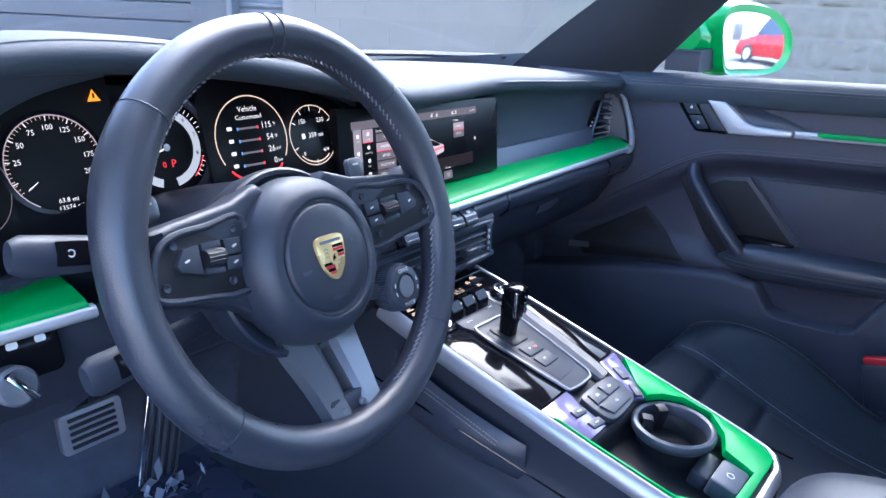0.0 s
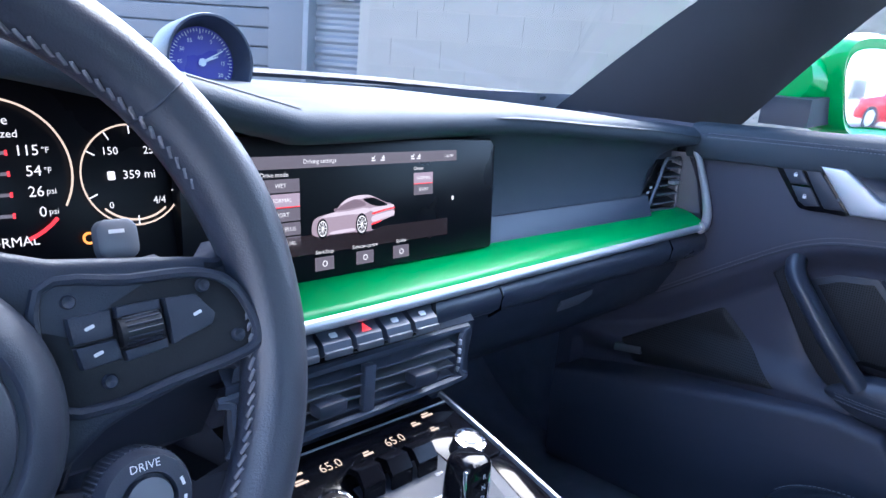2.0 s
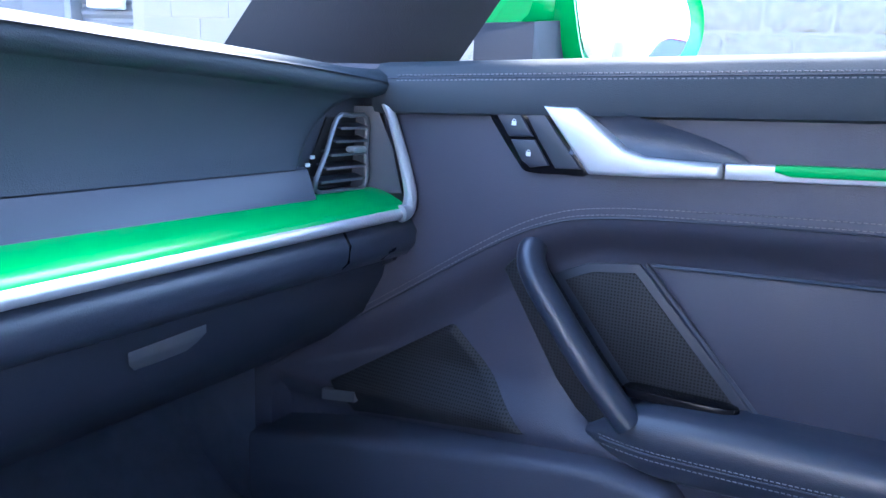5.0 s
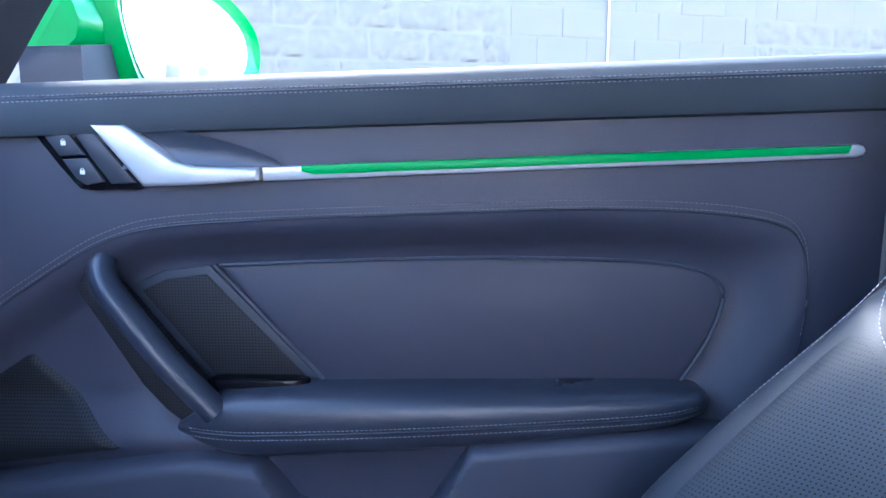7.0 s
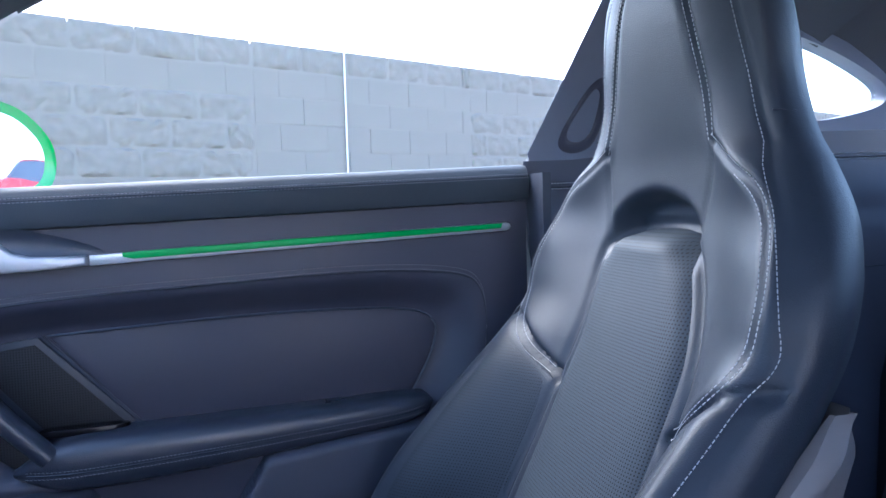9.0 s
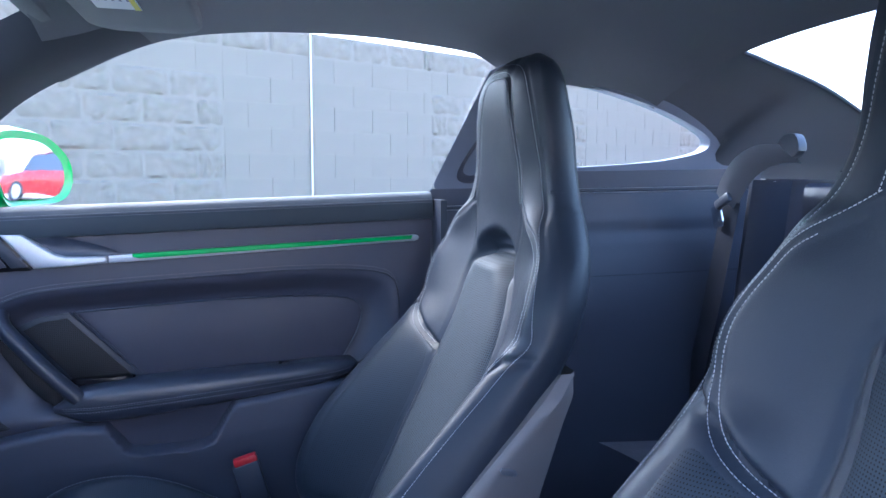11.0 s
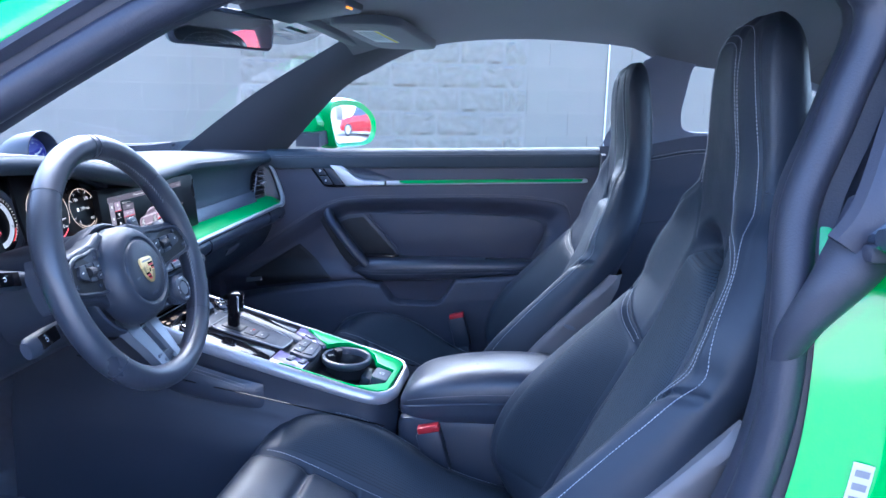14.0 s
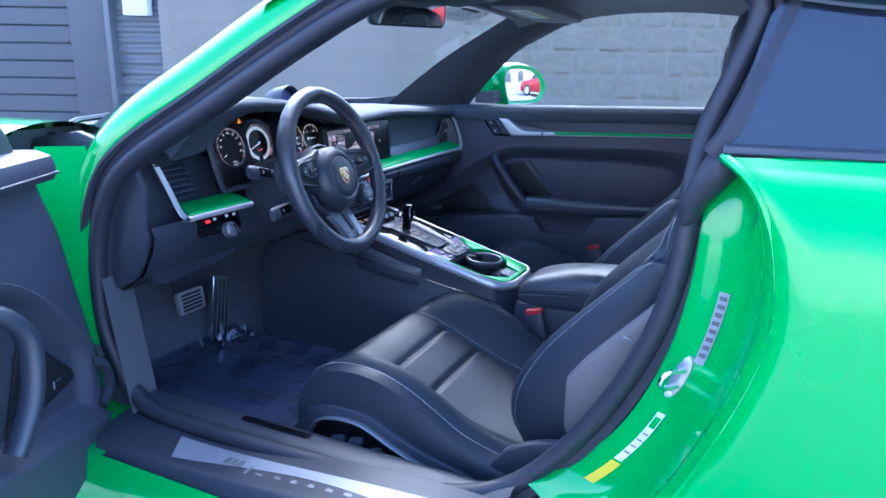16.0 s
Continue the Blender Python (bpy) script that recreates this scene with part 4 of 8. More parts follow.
# outline read clockwise: nose, bonnet, screen, roof, tail, bumper, sill
car_shape([(-0.0340, -0.0125), (-0.0352, -0.0070), (-0.0335, -0.0010), (-0.0290, 0.0022), (-0.0200, 0.0038), (-0.0120, 0.0052), (-0.0070, 0.0100), (0.0000, 0.0148), (0.0110, 0.0172), (0.0230, 0.0170), (0.0330, 0.0140), (0.0420, 0.0098), (0.0500, 0.0074), (0.0530, 0.0050), (0.0535, -0.0030), (0.0515, -0.0072), (0.0440, -0.0108), (0.0320, -0.0140), (0.0230, -0.0150), (0.0050, -0.0142), (-0.0160, -0.0140), (-0.0260, -0.0148)], 0, CAR_MID, "screen_car")
car_shape([(-0.0065, 0.0102), (0.0002, 0.0148), (0.0110, 0.0172), (0.0230, 0.0170), (0.0300, 0.0150), (0.0215, 0.0152), (0.0160, 0.0140), (0.0080, 0.0142), (0.0000, 0.0122)], 0.0004, CAR_LIGHT, "screen_car_roof")
car_shape([(-0.0320, -0.0005), (-0.0200, 0.0036), (-0.0110, 0.0046), (0.0040, 0.0048), (0.0190, 0.0062), (0.0270, 0.0040), (0.0190, 0.0010), (0.0020, 0.0016), (-0.0150, 0.0010), (-0.0260, 0.0012)], 0.0004, CAR_LIGHT, "screen_car_shoulder")
car_shape([(-0.0095, 0.0062), (-0.0030, 0.0105), (0.0050, 0.0136), (0.0130, 0.0136), (0.0205, 0.0098), (0.0185, 0.0078), (0.0050, 0.0066)], 0.0005, CAR_DARK, "screen_car_window")
car_shape([(0.0185, 0.0138), (0.0290, 0.0142), (0.0380, 0.0108), (0.0450, 0.0070), (0.0370, 0.0062), (0.0290, 0.0076), (0.0220, 0.0106)], 0.0005, BLACKGLASS, "screen_car_window")
car_shape([(0.0250, 0.0050), (0.0370, 0.0060), (0.0500, 0.0070), (0.0528, 0.0046), (0.0420, 0.0030), (0.0300, 0.0016)], 0.0005, CAR_LIGHT, "screen_car_tail")
car_shape([(0.0290, 0.0012), (0.0400, 0.0030), (0.0525, 0.0042), (0.0525, 0.0030), (0.0400, 0.0016), (0.0290, -0.0004)], 0.0007, LIT_RED, "screen_car_lamp")
car_shape([(0.0280, -0.0022), (0.0400, 0.0000), (0.0525, 0.0012), (0.0520, -0.0030), (0.0400, -0.0052), (0.0285, -0.0070)], 0.0005, CAR_LIGHT, "screen_car_tail")
car_shape([(0.0280, -0.0088), (0.0400, -0.0066), (0.0525, -0.0038), (0.0505, -0.0078), (0.0400, -0.0118), (0.0285, -0.0140)], 0.0006, BLACKGLASS, "screen_car_bumper")
car_shape([(0.0275, -0.0082), (0.0370, -0.0066), (0.0370, -0.0076), (0.0275, -0.0094)], 0.0008, LIT_RED, "screen_car_lamp")
car_shape([(-0.0150, -0.0112), (0.0060, -0.0104), (0.0075, -0.0128), (-0.0160, -0.0134)], 0.0006, CAR_LIGHT, "screen_car_sill")
car_shape([(-0.0115, 0.0056), (-0.0135, 0.0066), (-0.0120, 0.0082), (-0.0090, 0.0072)], 0.0007, CAR_DARK, "screen_car_mirror")
for x, y, w in ((-0.0252, -0.0078, 0.0072), (0.0158, -0.0078, 0.0082)):
    wm = CAR @ Matrix.Translation((x, y, 0.0010)) @ Matrix.Diagonal((0.68, 1.0, 1.0, 1.0))
    arc_band(wm, 0.0, w * 1.15, 0, 360, BLACKGLASS, disp, "screen_wheel", 0.0, 24)
    arc_band(wm, w * 0.80, w * 0.92, 0, 360, LIT_WHITE, disp, "screen_wheel", 0.0003, 24)
    for a in range(0, 360, 36):
        flat([(0.0, -0.00025), (w * 0.85, -0.0004), (w * 0.85, 0.0004), (0.0, 0.00025)], wm @ pose(0, 0, 0.0002, 0, 0, a), LIT_WHITE, disp, "screen_spoke", 0.0002)

# ---- centre stack: toggle row and vents ----
stack = thing("centre_stack", (0, 0.66, 0.6), "black centre stack with toggle switches and air vents", "control panel")
part("stack_body", along_x(-0.135, 0.125, [(0.70, 0.7275), (0.666, 0.7265), (0.662, 0.708), (0.652, 0.700), (0.656, 0.66), (0.653, 0.64), (0.70, 0.60), (0.80, 0.58)], 20), PLASTIC, stack, "black plastic fascia", angle=40)
for i in range(5):
    x = -0.079 + 0.0318 * i
    k = part("toggle_switch", loft([[Vector((x + sx * 0.0132, y, z)) for sx in (-1, 1)] + [Vector((x + sx * 0.0132, y + 0.006, z - 0.004)) for sx in (1, -1)] for y, z in ((0.672, 0.7275), (0.652, 0.7262), (0.640, 0.7195), (0.637, 0.712))]), PLASTIC_GREY, stack, "dark toggle with silver lip")
    part("toggle_lip", block((0.0262, 0.003, 0.006), 0.001, pose(x, 0.6368, 0.7115)), SILVER_DARK, k)
    m = basis((x, 0.6458, 0.7233), (1, 0, 0), (0, 0.85, 0.5))
    if i == 2:
        flat([(-0.005, -0.0035), (0.005, -0.0035), (0, 0.005)], m, LIT_RED, k, "hazard_symbol", 0.0004)
    else:
        flat(rect(0, 0, 0.007, 0.005, 0.001), m, WHITE, k, "switch_symbol", 0.0004)
part("toggle_frame", sweep([(-0.100, 0.655, 0.727), (-0.097, 0.645, 0.705), (0.066, 0.645, 0.705), (0.070, 0.655, 0.727)], ring(0.0025, 6)), PIANO, stack)
vent_frame = part("vent_frame", sweep(curve_pts([(-0.125, 0.665, 0.690), (0.095, 0.662, 0.697), (0.103, 0.66, 0.690), (0.098, 0.655, 0.658), (0.088, 0.654, 0.650), (-0.118, 0.655, 0.645), (-0.13, 0.658, 0.655), (-0.132, 0.662, 0.685)], 4, True), ring(0.004, 6), (0, 1, 0), True), PLASTIC_GREY, stack, "silver-edged vent frame")
for i in range(4):
    part("vent_slat", block((0.215, 0.018, 0.0022), 0.0008, pose(-0.015, 0.664, 0.656 + 0.010 * i, 12)), SILVER_DARK if i in (1, 2) else PLASTIC_GREY, vent_frame)
part("vent_post", block((0.012, 0.008, 0.042), 0.002, pose(-0.012, 0.655, 0.671)), PLASTIC_GREY, vent_frame)
for x in (-0.055, 0.045):
    part("vent_tab", block((0.028, 0.016, 0.012), 0.003, pose(x, 0.650, 0.668)), PLASTIC, vent_frame)
for i in range(4):
    part("vent_wheel_mark", block((0.003, 0.003, 0.005), 0.0006, pose(0.096, 0.654, 0.660 + 0.009 * i)), SILVER, vent_frame)

vent_frame.location.y = -0.013

# belt outlet set into the passenger door pillar
OUT = flat2([(-0.245, 0.949), (-0.249, 0.929), (-0.277, 0.923), (-0.305, 0.94), (-0.315, 1.0), (-0.304, 1.03), (-0.283, 1.019), (-0.262, 0.986)], 4)
HOLE = flat2([(-0.260, 0.958), (-0.264, 0.944), (-0.283, 0.943), (-0.297, 0.96), (-0.301, 1.0), (-0.295, 1.012), (-0.287, 1.007), (-0.273, 0.985)], 4)
mix2 = lambda k: [(a[0] + (b[0] - a[0]) * k, a[1] + (b[1] - a[1]) * k) for a, b in zip(OUT, HOLE)]
outlet = part("belt_outlet", loft([[Vector((side_x(z) - d, y, z)) for y, z in mix2(k)] for k, d in ((0.0, 0.004), (0.12, 0.010), (0.5, 0.013), (0.88, 0.011), (1.0, 0.007))], True, False), LEATHER_SOFT, shell, "smooth dark belt outlet surround", angle=60)
# No hole is cut; a black plate paints the shade of the opening.
part("outlet_shade_plate", prism(mix2(0.97), lambda a, b, c: Vector((side_x(b) - c, a, b)), 0.0055, 0.0075), MATT_BLACK_SHADE, outlet, "flat dark plate standing in for the shaded opening")

# ---- instrument cluster and driver's side of the dash ----
def hood_pt(u, v):
    x = -0.70 + 0.84 * u
    e = hood_edge(x) + 0.001
    t = soft(v * 1.15)
    y1 = 0.712 + brow_shift(x)[0]
    return Vector((x, 1.06 + (y1 - 1.06) * v, 0.884 + (e - 0.884) * t - 0.012 * (1 - v)))


hood = part("cluster_hood", sheet(70, 40, hood_pt), DASH, dash, "leather instrument hood with double seam", angle=60)
for k in (0.80, 0.825):
    thread([hood_pt(i / 60, k) + Vector((0, 0, 0.0008)) for i in range(1, 58)], (0, -0.2, 1), STITCH, dash, r=0.0007)

def pad_edge(x):
    """Lower edge of the padded hood round the cluster's outer end."""
    return smooth_table([(-0.70, 0.843), (-0.667, 0.847), (-0.60, 0.854), (-0.565, 0.859), (-0.550, 0.864), (-0.541, 0.876), (-0.530, 0.889), (-0.49, 0.911), (-0.45, 0.922), (-0.41, 0.929), (-0.35, 0.934), (-0.28, 0.926)], x)[0]


def pad_pt(u, v):
    x = -0.70 + 0.40 * u
    sh = brow_shift(x)
    top, low = 0.852 + sh[1], pad_edge(x)
    k = lerp_table([(0.0, 0.0, 0.0), (0.15, 0.12, 0.006), (0.55, 0.75, 0.026), (0.68, 0.93, 0.030), (0.76, 1.0, 0.037), (0.86, 0.99, 0.055), (1.0, 0.90, 0.085)], v)
    return Vector((x, 0.706 + sh[0] + k[1], top + (min(low, top - 0.004) - top) * k[0]))


part("hood_pad", sheet(70, 26, pad_pt), DASH, dash, "thick leather pad at the hood's end", angle=60)


def curl(x):
    """The cluster's outer end turns towards the driver."""
    return 0.62 * max(0.0, -0.500 - x)


cluster = thing("instrument_cluster", (-0.33, 0.71, 0.78), "black glass instrument cluster with lit round gauges", "instrument cluster")
part("recess_panel", block((0.15, 0.006, 0.135), 0.002, pose(-0.352, 0.785, 0.840)), MATT_BLACK_SHADE, cluster, "dark cluster recess")
part("cluster_glass", sheet(30, 14, lambda u, v: Vector((-0.566 + 0.166 * u, 0.722 - curl(-0.566 + 0.166 * u) + 0.25 * (0.775 + 0.165 * v - 0.85), 0.775 + 0.165 * v))), BLACKGLASS, cluster, "black glass panel of the outer dials")
part("cluster_glass", prism(flat2([(-0.304, 0.775), (-0.304, 0.926), (-0.25, 0.918), (-0.20, 0.905), (-0.12, 0.875), (-0.105, 0.85), (-0.115, 0.81), (-0.14, 0.785), (-0.22, 0.775)], 4), lambda a, b, c: Vector((a, 0.726 - c + 0.25 * (b - 0.85), b)), 0, 0.006, 0.002), BLACKGLASS, cluster, "black glass panel of the inner dials")
part("cluster_bezel", sweep([Vector((a, 0.714 - curl(a) + 0.25 * (b - 0.85), b)) for a, b in flat2([(-0.552, 0.79), (-0.568, 0.83), (-0.566, 0.875), (-0.545, 0.91), (-0.50, 0.935), (-0.40, 0.943), (-0.30, 0.932), (-0.20, 0.911), (-0.115, 0.880), (-0.098, 0.85), (-0.108, 0.805), (-0.135, 0.778), (-0.25, 0.767), (-0.45, 0.767), (-0.53, 0.770)], 4)], ring(0.006, 6), (0, 1, 0), True), PLASTIC, cluster)


def gauge(x, z, r, y=0.719):
    return basis((x, y + 0.25 * (z - 0.85) - 0.002, z), (1, 0, 0), (0, 0.25, 1)), r


def ticks(m, r0, r1, angles, w, mat, name="tick"):
    """Scale marks: single pieces where they are few, one scale where they are many."""
    bm, many = bmesh.new(), len(angles) > 12
    for a in angles:
        c, s = math.cos(radians(a)), math.sin(radians(a))
        q = [(r0 * c - w * s, r0 * s + w * c), (r0 * c + w * s, r0 * s - w * c), (r1 * c + w * s, r1 * s - w * c), (r1 * c - w * s, r1 * s + w * c)]
        bm.faces.new([bm.verts.new(m @ Vector((p[0], p[1], 0.0008))) for p in q])
        if not many:
            part(name, bm, mat, cluster)
            bm = bmesh.new()
    if many:
        tagged(part("fine_scale", bm, mat, cluster), kind="stuff")


def label_on(m, text, x, y, size, mat=LIT_WHITE, align="CENTER"):
    return words(text, size, m @ Matrix.Translation((x, y, 0.0004)), mat, cluster, "lettering", 0, align)


m, r = gauge(-0.462, 0.853, 0.041)
arc_band(m, r - 0.0012, r, -35, 240, LIT_PINK, cluster, "gauge_ring", n=90)
arc_band(m, r, r + 0.004, 0, 360, PIANO, cluster, "gauge_rim", 0.001)
ticks(m, r - 0.0042, r - 0.001, [215 - 250 * i / 44 for i in range(45)], 0.00022, LIT_WARM)
ticks(m, r - 0.0055, r - 0.001, [201 - 250 * i / 9 for i in range(9)], 0.0004, LIT_WHITE)
for i in range(9):
    a = radians(215 - 250 * i / 9 - 14)
    label_on(m, str(25 * i) if i else "0", 0.030 * math.cos(a), 0.030 * math.sin(a), 0.0066) if i else None
flat([(-0.0185, -0.0155), (-0.0175, -0.014), (-0.026, -0.019), (-0.027, -0.021)], m @ Matrix.Translation((0, 0, 0.0014)), LIT_WHITE, cluster, "needle", 0.0004)
label_on(m, "63.8 mi", 0.004, -0.033, 0.0058)
label_on(m, "13574 mi", 0.005, -0.0395, 0.0058)
label_on(m, "mph", 0.031, -0.024, 0.004, LIT_RED)
m, r = basis((-0.530, 0.698, 0.842), (0.85, 0.52, 0), (0, 0.25, 1)), 0.033
arc_band(m, r - 0.0008, r, 0, 360, LIT_DIM, cluster, "gauge_ring")
label_on(m, "139\u00b0F", 0, -0.012, 0.006)
# tachometer: a real dial in a round tube
m, r = gauge(-0.345, 0.848, 0.052, 0.742)
m = m @ Matrix.Scale(0.93, 4)
tach = part("tachometer", lathe([(0.060, -0.045), (0.061, 0.002), (0.0595, 0.005), (0.057, 0.004), (0.054, -0.002)], 48, m), PLASTIC_GREY, cluster, "round tachometer with silver ring and white needle")
arc_band(m, 0.0, 0.054, 0, 360, BLACKGLASS, tach, "dial_face", -0.003, 48)
# The silver ring is no lamp; its brightness is added as glow.
arc_band(m, 0.034, 0.043, -80, 255, RING_GLOW, tach, "dial_ring", -0.001, 60)
arc_band(m, 0.0445, 0.046, -50, -18, LIT_RED, tach, "red_zone", 0.0, 60)
ticks(m, 0.0445, 0.049, [225 - 270 * i / 40 for i in range(41)], 0.0004, LIT_WHITE)
for i in range(10):
    a = radians(225 - 30 * i)
    label_on(m, str(i), 0.0385 * math.cos(a), 0.0385 * math.sin(a), 0.007, PLASTIC) if i < 9 else None
flat([(0, -0.0011), (0, 0.0011), (-0.036, 0.0135), (-0.037, 0.0125)], m @ pose(0, 0, 0.002, 0, 0, 40), LIT_WHITE, tach, "needle", 0.0006)
arc_band(m, 0.0, 0.004, 0, 360, SILVER, tach, "needle_cap", 0.003, 20)
label_on(m, "P", 0.006, -0.018, 0.012, LIT_RED)
label_on(m, "0", -0.005, -0.018, 0.009, LIT_RED)
# vehicle page
m, r = gauge(-0.256, 0.850, 0.0465)
arc_band(m, r - 0.0014, r, -30, 210, LIT_WARM, cluster, "gauge_ring", n=60)
arc_band(m, r - 0.0025, r, 222, 250, LIT_RED, cluster, "gauge_ring", n=60)
arc_band(m, r - 0.0025, r, -70, -42, LIT_RED, cluster, "gauge_ring", n=60)
label_on(m, "Vehicle", 0, 0.032, 0.0085)
label_on(m, "Customized", 0, 0.0235, 0.007)
label_on(m, "NORMAL", 0.004, -0.0435, 0.0085)
for i, (a, b) in enumerate((("115", "\u00b0F"), ("54", "\u00b0F"), ("26", "psi"), ("0", "psi"))):
    y = 0.013 - 0.013 * i
    label_on(m, a, 0.028, y, 0.0095, align="RIGHT")
    label_on(m, b, 0.029, y, 0.0055, align="LEFT")
    flat(rect(-0.004, y - 0.001, 0.026, 0.0022), m @ Matrix.Translation((0, 0, 0.0006)), LIT_DIM, cluster, "bar", 0.0003)
    flat(rect(-0.017, y - 0.001, 0.0016, 0.0035), m @ Matrix.Translation((0, 0, 0.0009)), LIT_BLUE, cluster, "bar_end", 0.0003)
    flat(rect(0.009, y - 0.001, 0.0016, 0.0035), m @ Matrix.Translation((0, 0, 0.0009)), LIT_RED, cluster, "bar_end", 0.0003)
    flat(rect(-0.027, y, 0.006, 0.004, 0.001), m @ Matrix.Translation((0, 0, 0.0006)), LIT_WHITE, cluster, "symbol", 0.0003)
# fuel page
m, r = gauge(-0.171, 0.845, 0.035)
arc_band(m, r - 0.0012, r, 0, 360, LIT_WARM, cluster, "gauge_ring", n=60)
arc_band(m, r - 0.005, r - 0.0035, 225, 310, LIT_WARM, cluster, "gauge_ring", n=60)
ticks(m, r - 0.007, r - 0.001, [30, 60, 90, 120, 150, 205, 270, 335], 0.0005, LIT_WHITE)
label_on(m, "359 mi", 0.004, 0.0, 0.0082)
flat(rect(-0.015, 0, 0.005, 0.006, 0.001), m @ Matrix.Translation((0, 0, 0.0006)), LIT_WHITE, cluster, "symbol", 0.0003)
label_on(m, "150", -0.014, 0.0165, 0.0075)
label_on(m, "250", 0.014, 0.0165, 0.0075)
label_on(m, "0", -0.017, -0.020, 0.0065)
label_on(m, "4/4", 0.016, -0.0185, 0.007)
m, r = gauge(-0.416, 0.905, 0.01, 0.720)
flat([(-0.006, -0.005), (0.006, -0.005), (0, 0.0055)], m, LIT_AMBER, cluster, "warning_symbol", 0.0006)
flat([(-0.0008, -0.0025), (0.0008, -0.0025), (0.0008, 0.002), (-0.0008, 0.002)], m @ Matrix.Translation((0, 0, 0.0008)), BLACKGLASS, cluster, "warning_symbol", 0.0004)
m, r = gauge(-0.205, 0.806, 0.01)
arc_band(m, 0.0025, 0.0042, 0, 300, LIT_AMBER, cluster, "warning_symbol", n=24)

# stopwatch on the dash top
clk = thing("dash_clock", (-0.028, 0.90, 0.885), "round dashboard stopwatch in a black hood", "clock")
CM = basis((-0.024, 0.912, 0.917), (1, 0, 0), (0, 0.12, 1))
part("clock_case", lathe([(0.001, -0.05), (0.034, -0.046), (0.043, -0.02), (0.0455, 0.020), (0.0445, 0.0235), (0.0425, 0.0235), (0.0405, 0.020), (0.037, 0.004), (0.0345, 0.0)], 44, CM), PLASTIC, clk, "black round hood")
arc_band(CM, 0.0, 0.0345, 0, 360, material("clock_face", (0.05, 0.045, 0.30), 0.3), clk, "clock_face", 0.001, 40)
bm = bmesh.new()
for i in range(60):
    a = radians(6 * i)
    r0 = 0.0295 if i % 5 else 0.0275
    c, s, w = math.cos(a), math.sin(a), 0.0004
    bm.faces.new([bm.verts.new(CM @ Vector(p)) for p in ((r0 * c - w * s, r0 * s + w * c, 0.002), (r0 * c + w * s, r0 * s - w * c, 0.002), (0.0325 * c + w * s, 0.0325 * s - w * c, 0.002), (0.0325 * c - w * s, 0.0325 * s + w * c, 0.002))])
part("clock_marks", bm, WHITE, clk)
for i in range(12):
    a = radians(90 - 30 * i)
    words(str(5 * i or 60), 0.0055, CM @ Matrix.Translation((0.0225 * math.cos(a), 0.0235 * math.sin(a), 0.002)), WHITE, clk)
flat([(-0.004, -0.0012), (-0.004, 0.0012), (0.026, 0.0004), (0.026, -0.0004)], CM @ pose(0, 0, 0.003, 0, 0, 28), WHITE, clk, "clock_hand", 0.0005)
flat([(-0.004, -0.0012), (-0.004, 0.0012), (0.018, 0.0006), (0.018, -0.0006)], CM @ pose(0, 0, 0.003, 0, 0, 20), WHITE, clk, "clock_hand", 0.0005)
arc_band(CM, 0, 0.004, 0, 360, WHITE, clk, "clock_hub", 0.004, 16)
# speaker grille behind it
grl = part("dash_grille", prism(rect(0.12, 0.93, 0.16, 0.075, 0.02), lambda a, b, c: Vector((a, b, 0.8825 + c)), 0, 0.004, 0.002), PLASTIC, dash, "slotted dash-top grille")
for i in range(9):
    part("grille_slat", block((0.14, 0.003, 0.004), 0.001, pose(0.12, 0.90 + 0.0075 * i, 0.887)), PLASTIC_GREY, grl)
part("seam", tube([(0.26, 0.80, 0.8855), (0.30, 0.90, 0.8865), (0.31, 1.0, 0.884)], 0.0008, 5), PLASTIC, dash)
part("wiper_cowl", sweep(curve_pts([(-0.62, 1.0, 0.895), (-0.3, 1.055, 0.903), (0.0, 1.07, 0.905), (0.3, 1.055, 0.903), (0.62, 0.985, 0.893)], 6), ring(0.012, 6, 0.006)), RUBBER, dash)

# driver-side vent, strip and light switch
part("strip_left", leaning(-0.645, -0.475, STRIP, 12), GREEN_TRIM, dash, "gloss green trim shelf", angle=40)
part("silver_edge_left", leaning(-0.650, -0.470, NOSE, 12), SILVER, dash, "satin silver edge", angle=60)
part("silver_end_left", sweep(curve_pts([(-0.645, 0.676, 0.737), (-0.655, 0.679, 0.748), (-0.672, 0.69, 0.80), (-0.690, 0.70, 0.85), (-0.680, 0.708, 0.853)], 6), ring(0.006, 8, 0.004), (0, 1, 0)), SILVER, dash)
lv = part("air_vent_left", prism([(-0.640, 0.765), (-0.682, 0.845), (-0.600, 0.840), (-0.575, 0.80), (-0.565, 0.765)], lambda a, b, c: Vector((a, 0.725 - c, b)), 0, 0.006, 0.002), PLASTIC, dash, "slatted driver air vent")
for i in range(6):
    part("vent_slat", block((0.066, 0.018, 0.002), 0.0006, pose(-0.612 - 0.006 * i, 0.712, 0.773 + 0.012 * i, 20)), PLASTIC_GREY, lv)
part("face_left", prism(flat2([(-0.70, 0.87), (-0.72, 0.80), (-0.70, 0.70), (-0.68, 0.60), (-0.56, 0.60), (-0.44, 0.62), (-0.42, 0.75), (-0.47, 0.80), (-0.56, 0.86)], 3), lambda a, b, c: Vector((a, 0.745 - c, b)), 0, 0.012, 0.004), PLASTIC, dash)
part("knee_panel", along_x(-0.72, -0.12, [(0.69, 0.728), (0.682, 0.71), (0.69, 0.68), (0.72, 0.63), (0.78, 0.59), (0.95, 0.57), (1.15, 0.56)], 30), PLASTIC, dash, "black knee panel", angle=60)
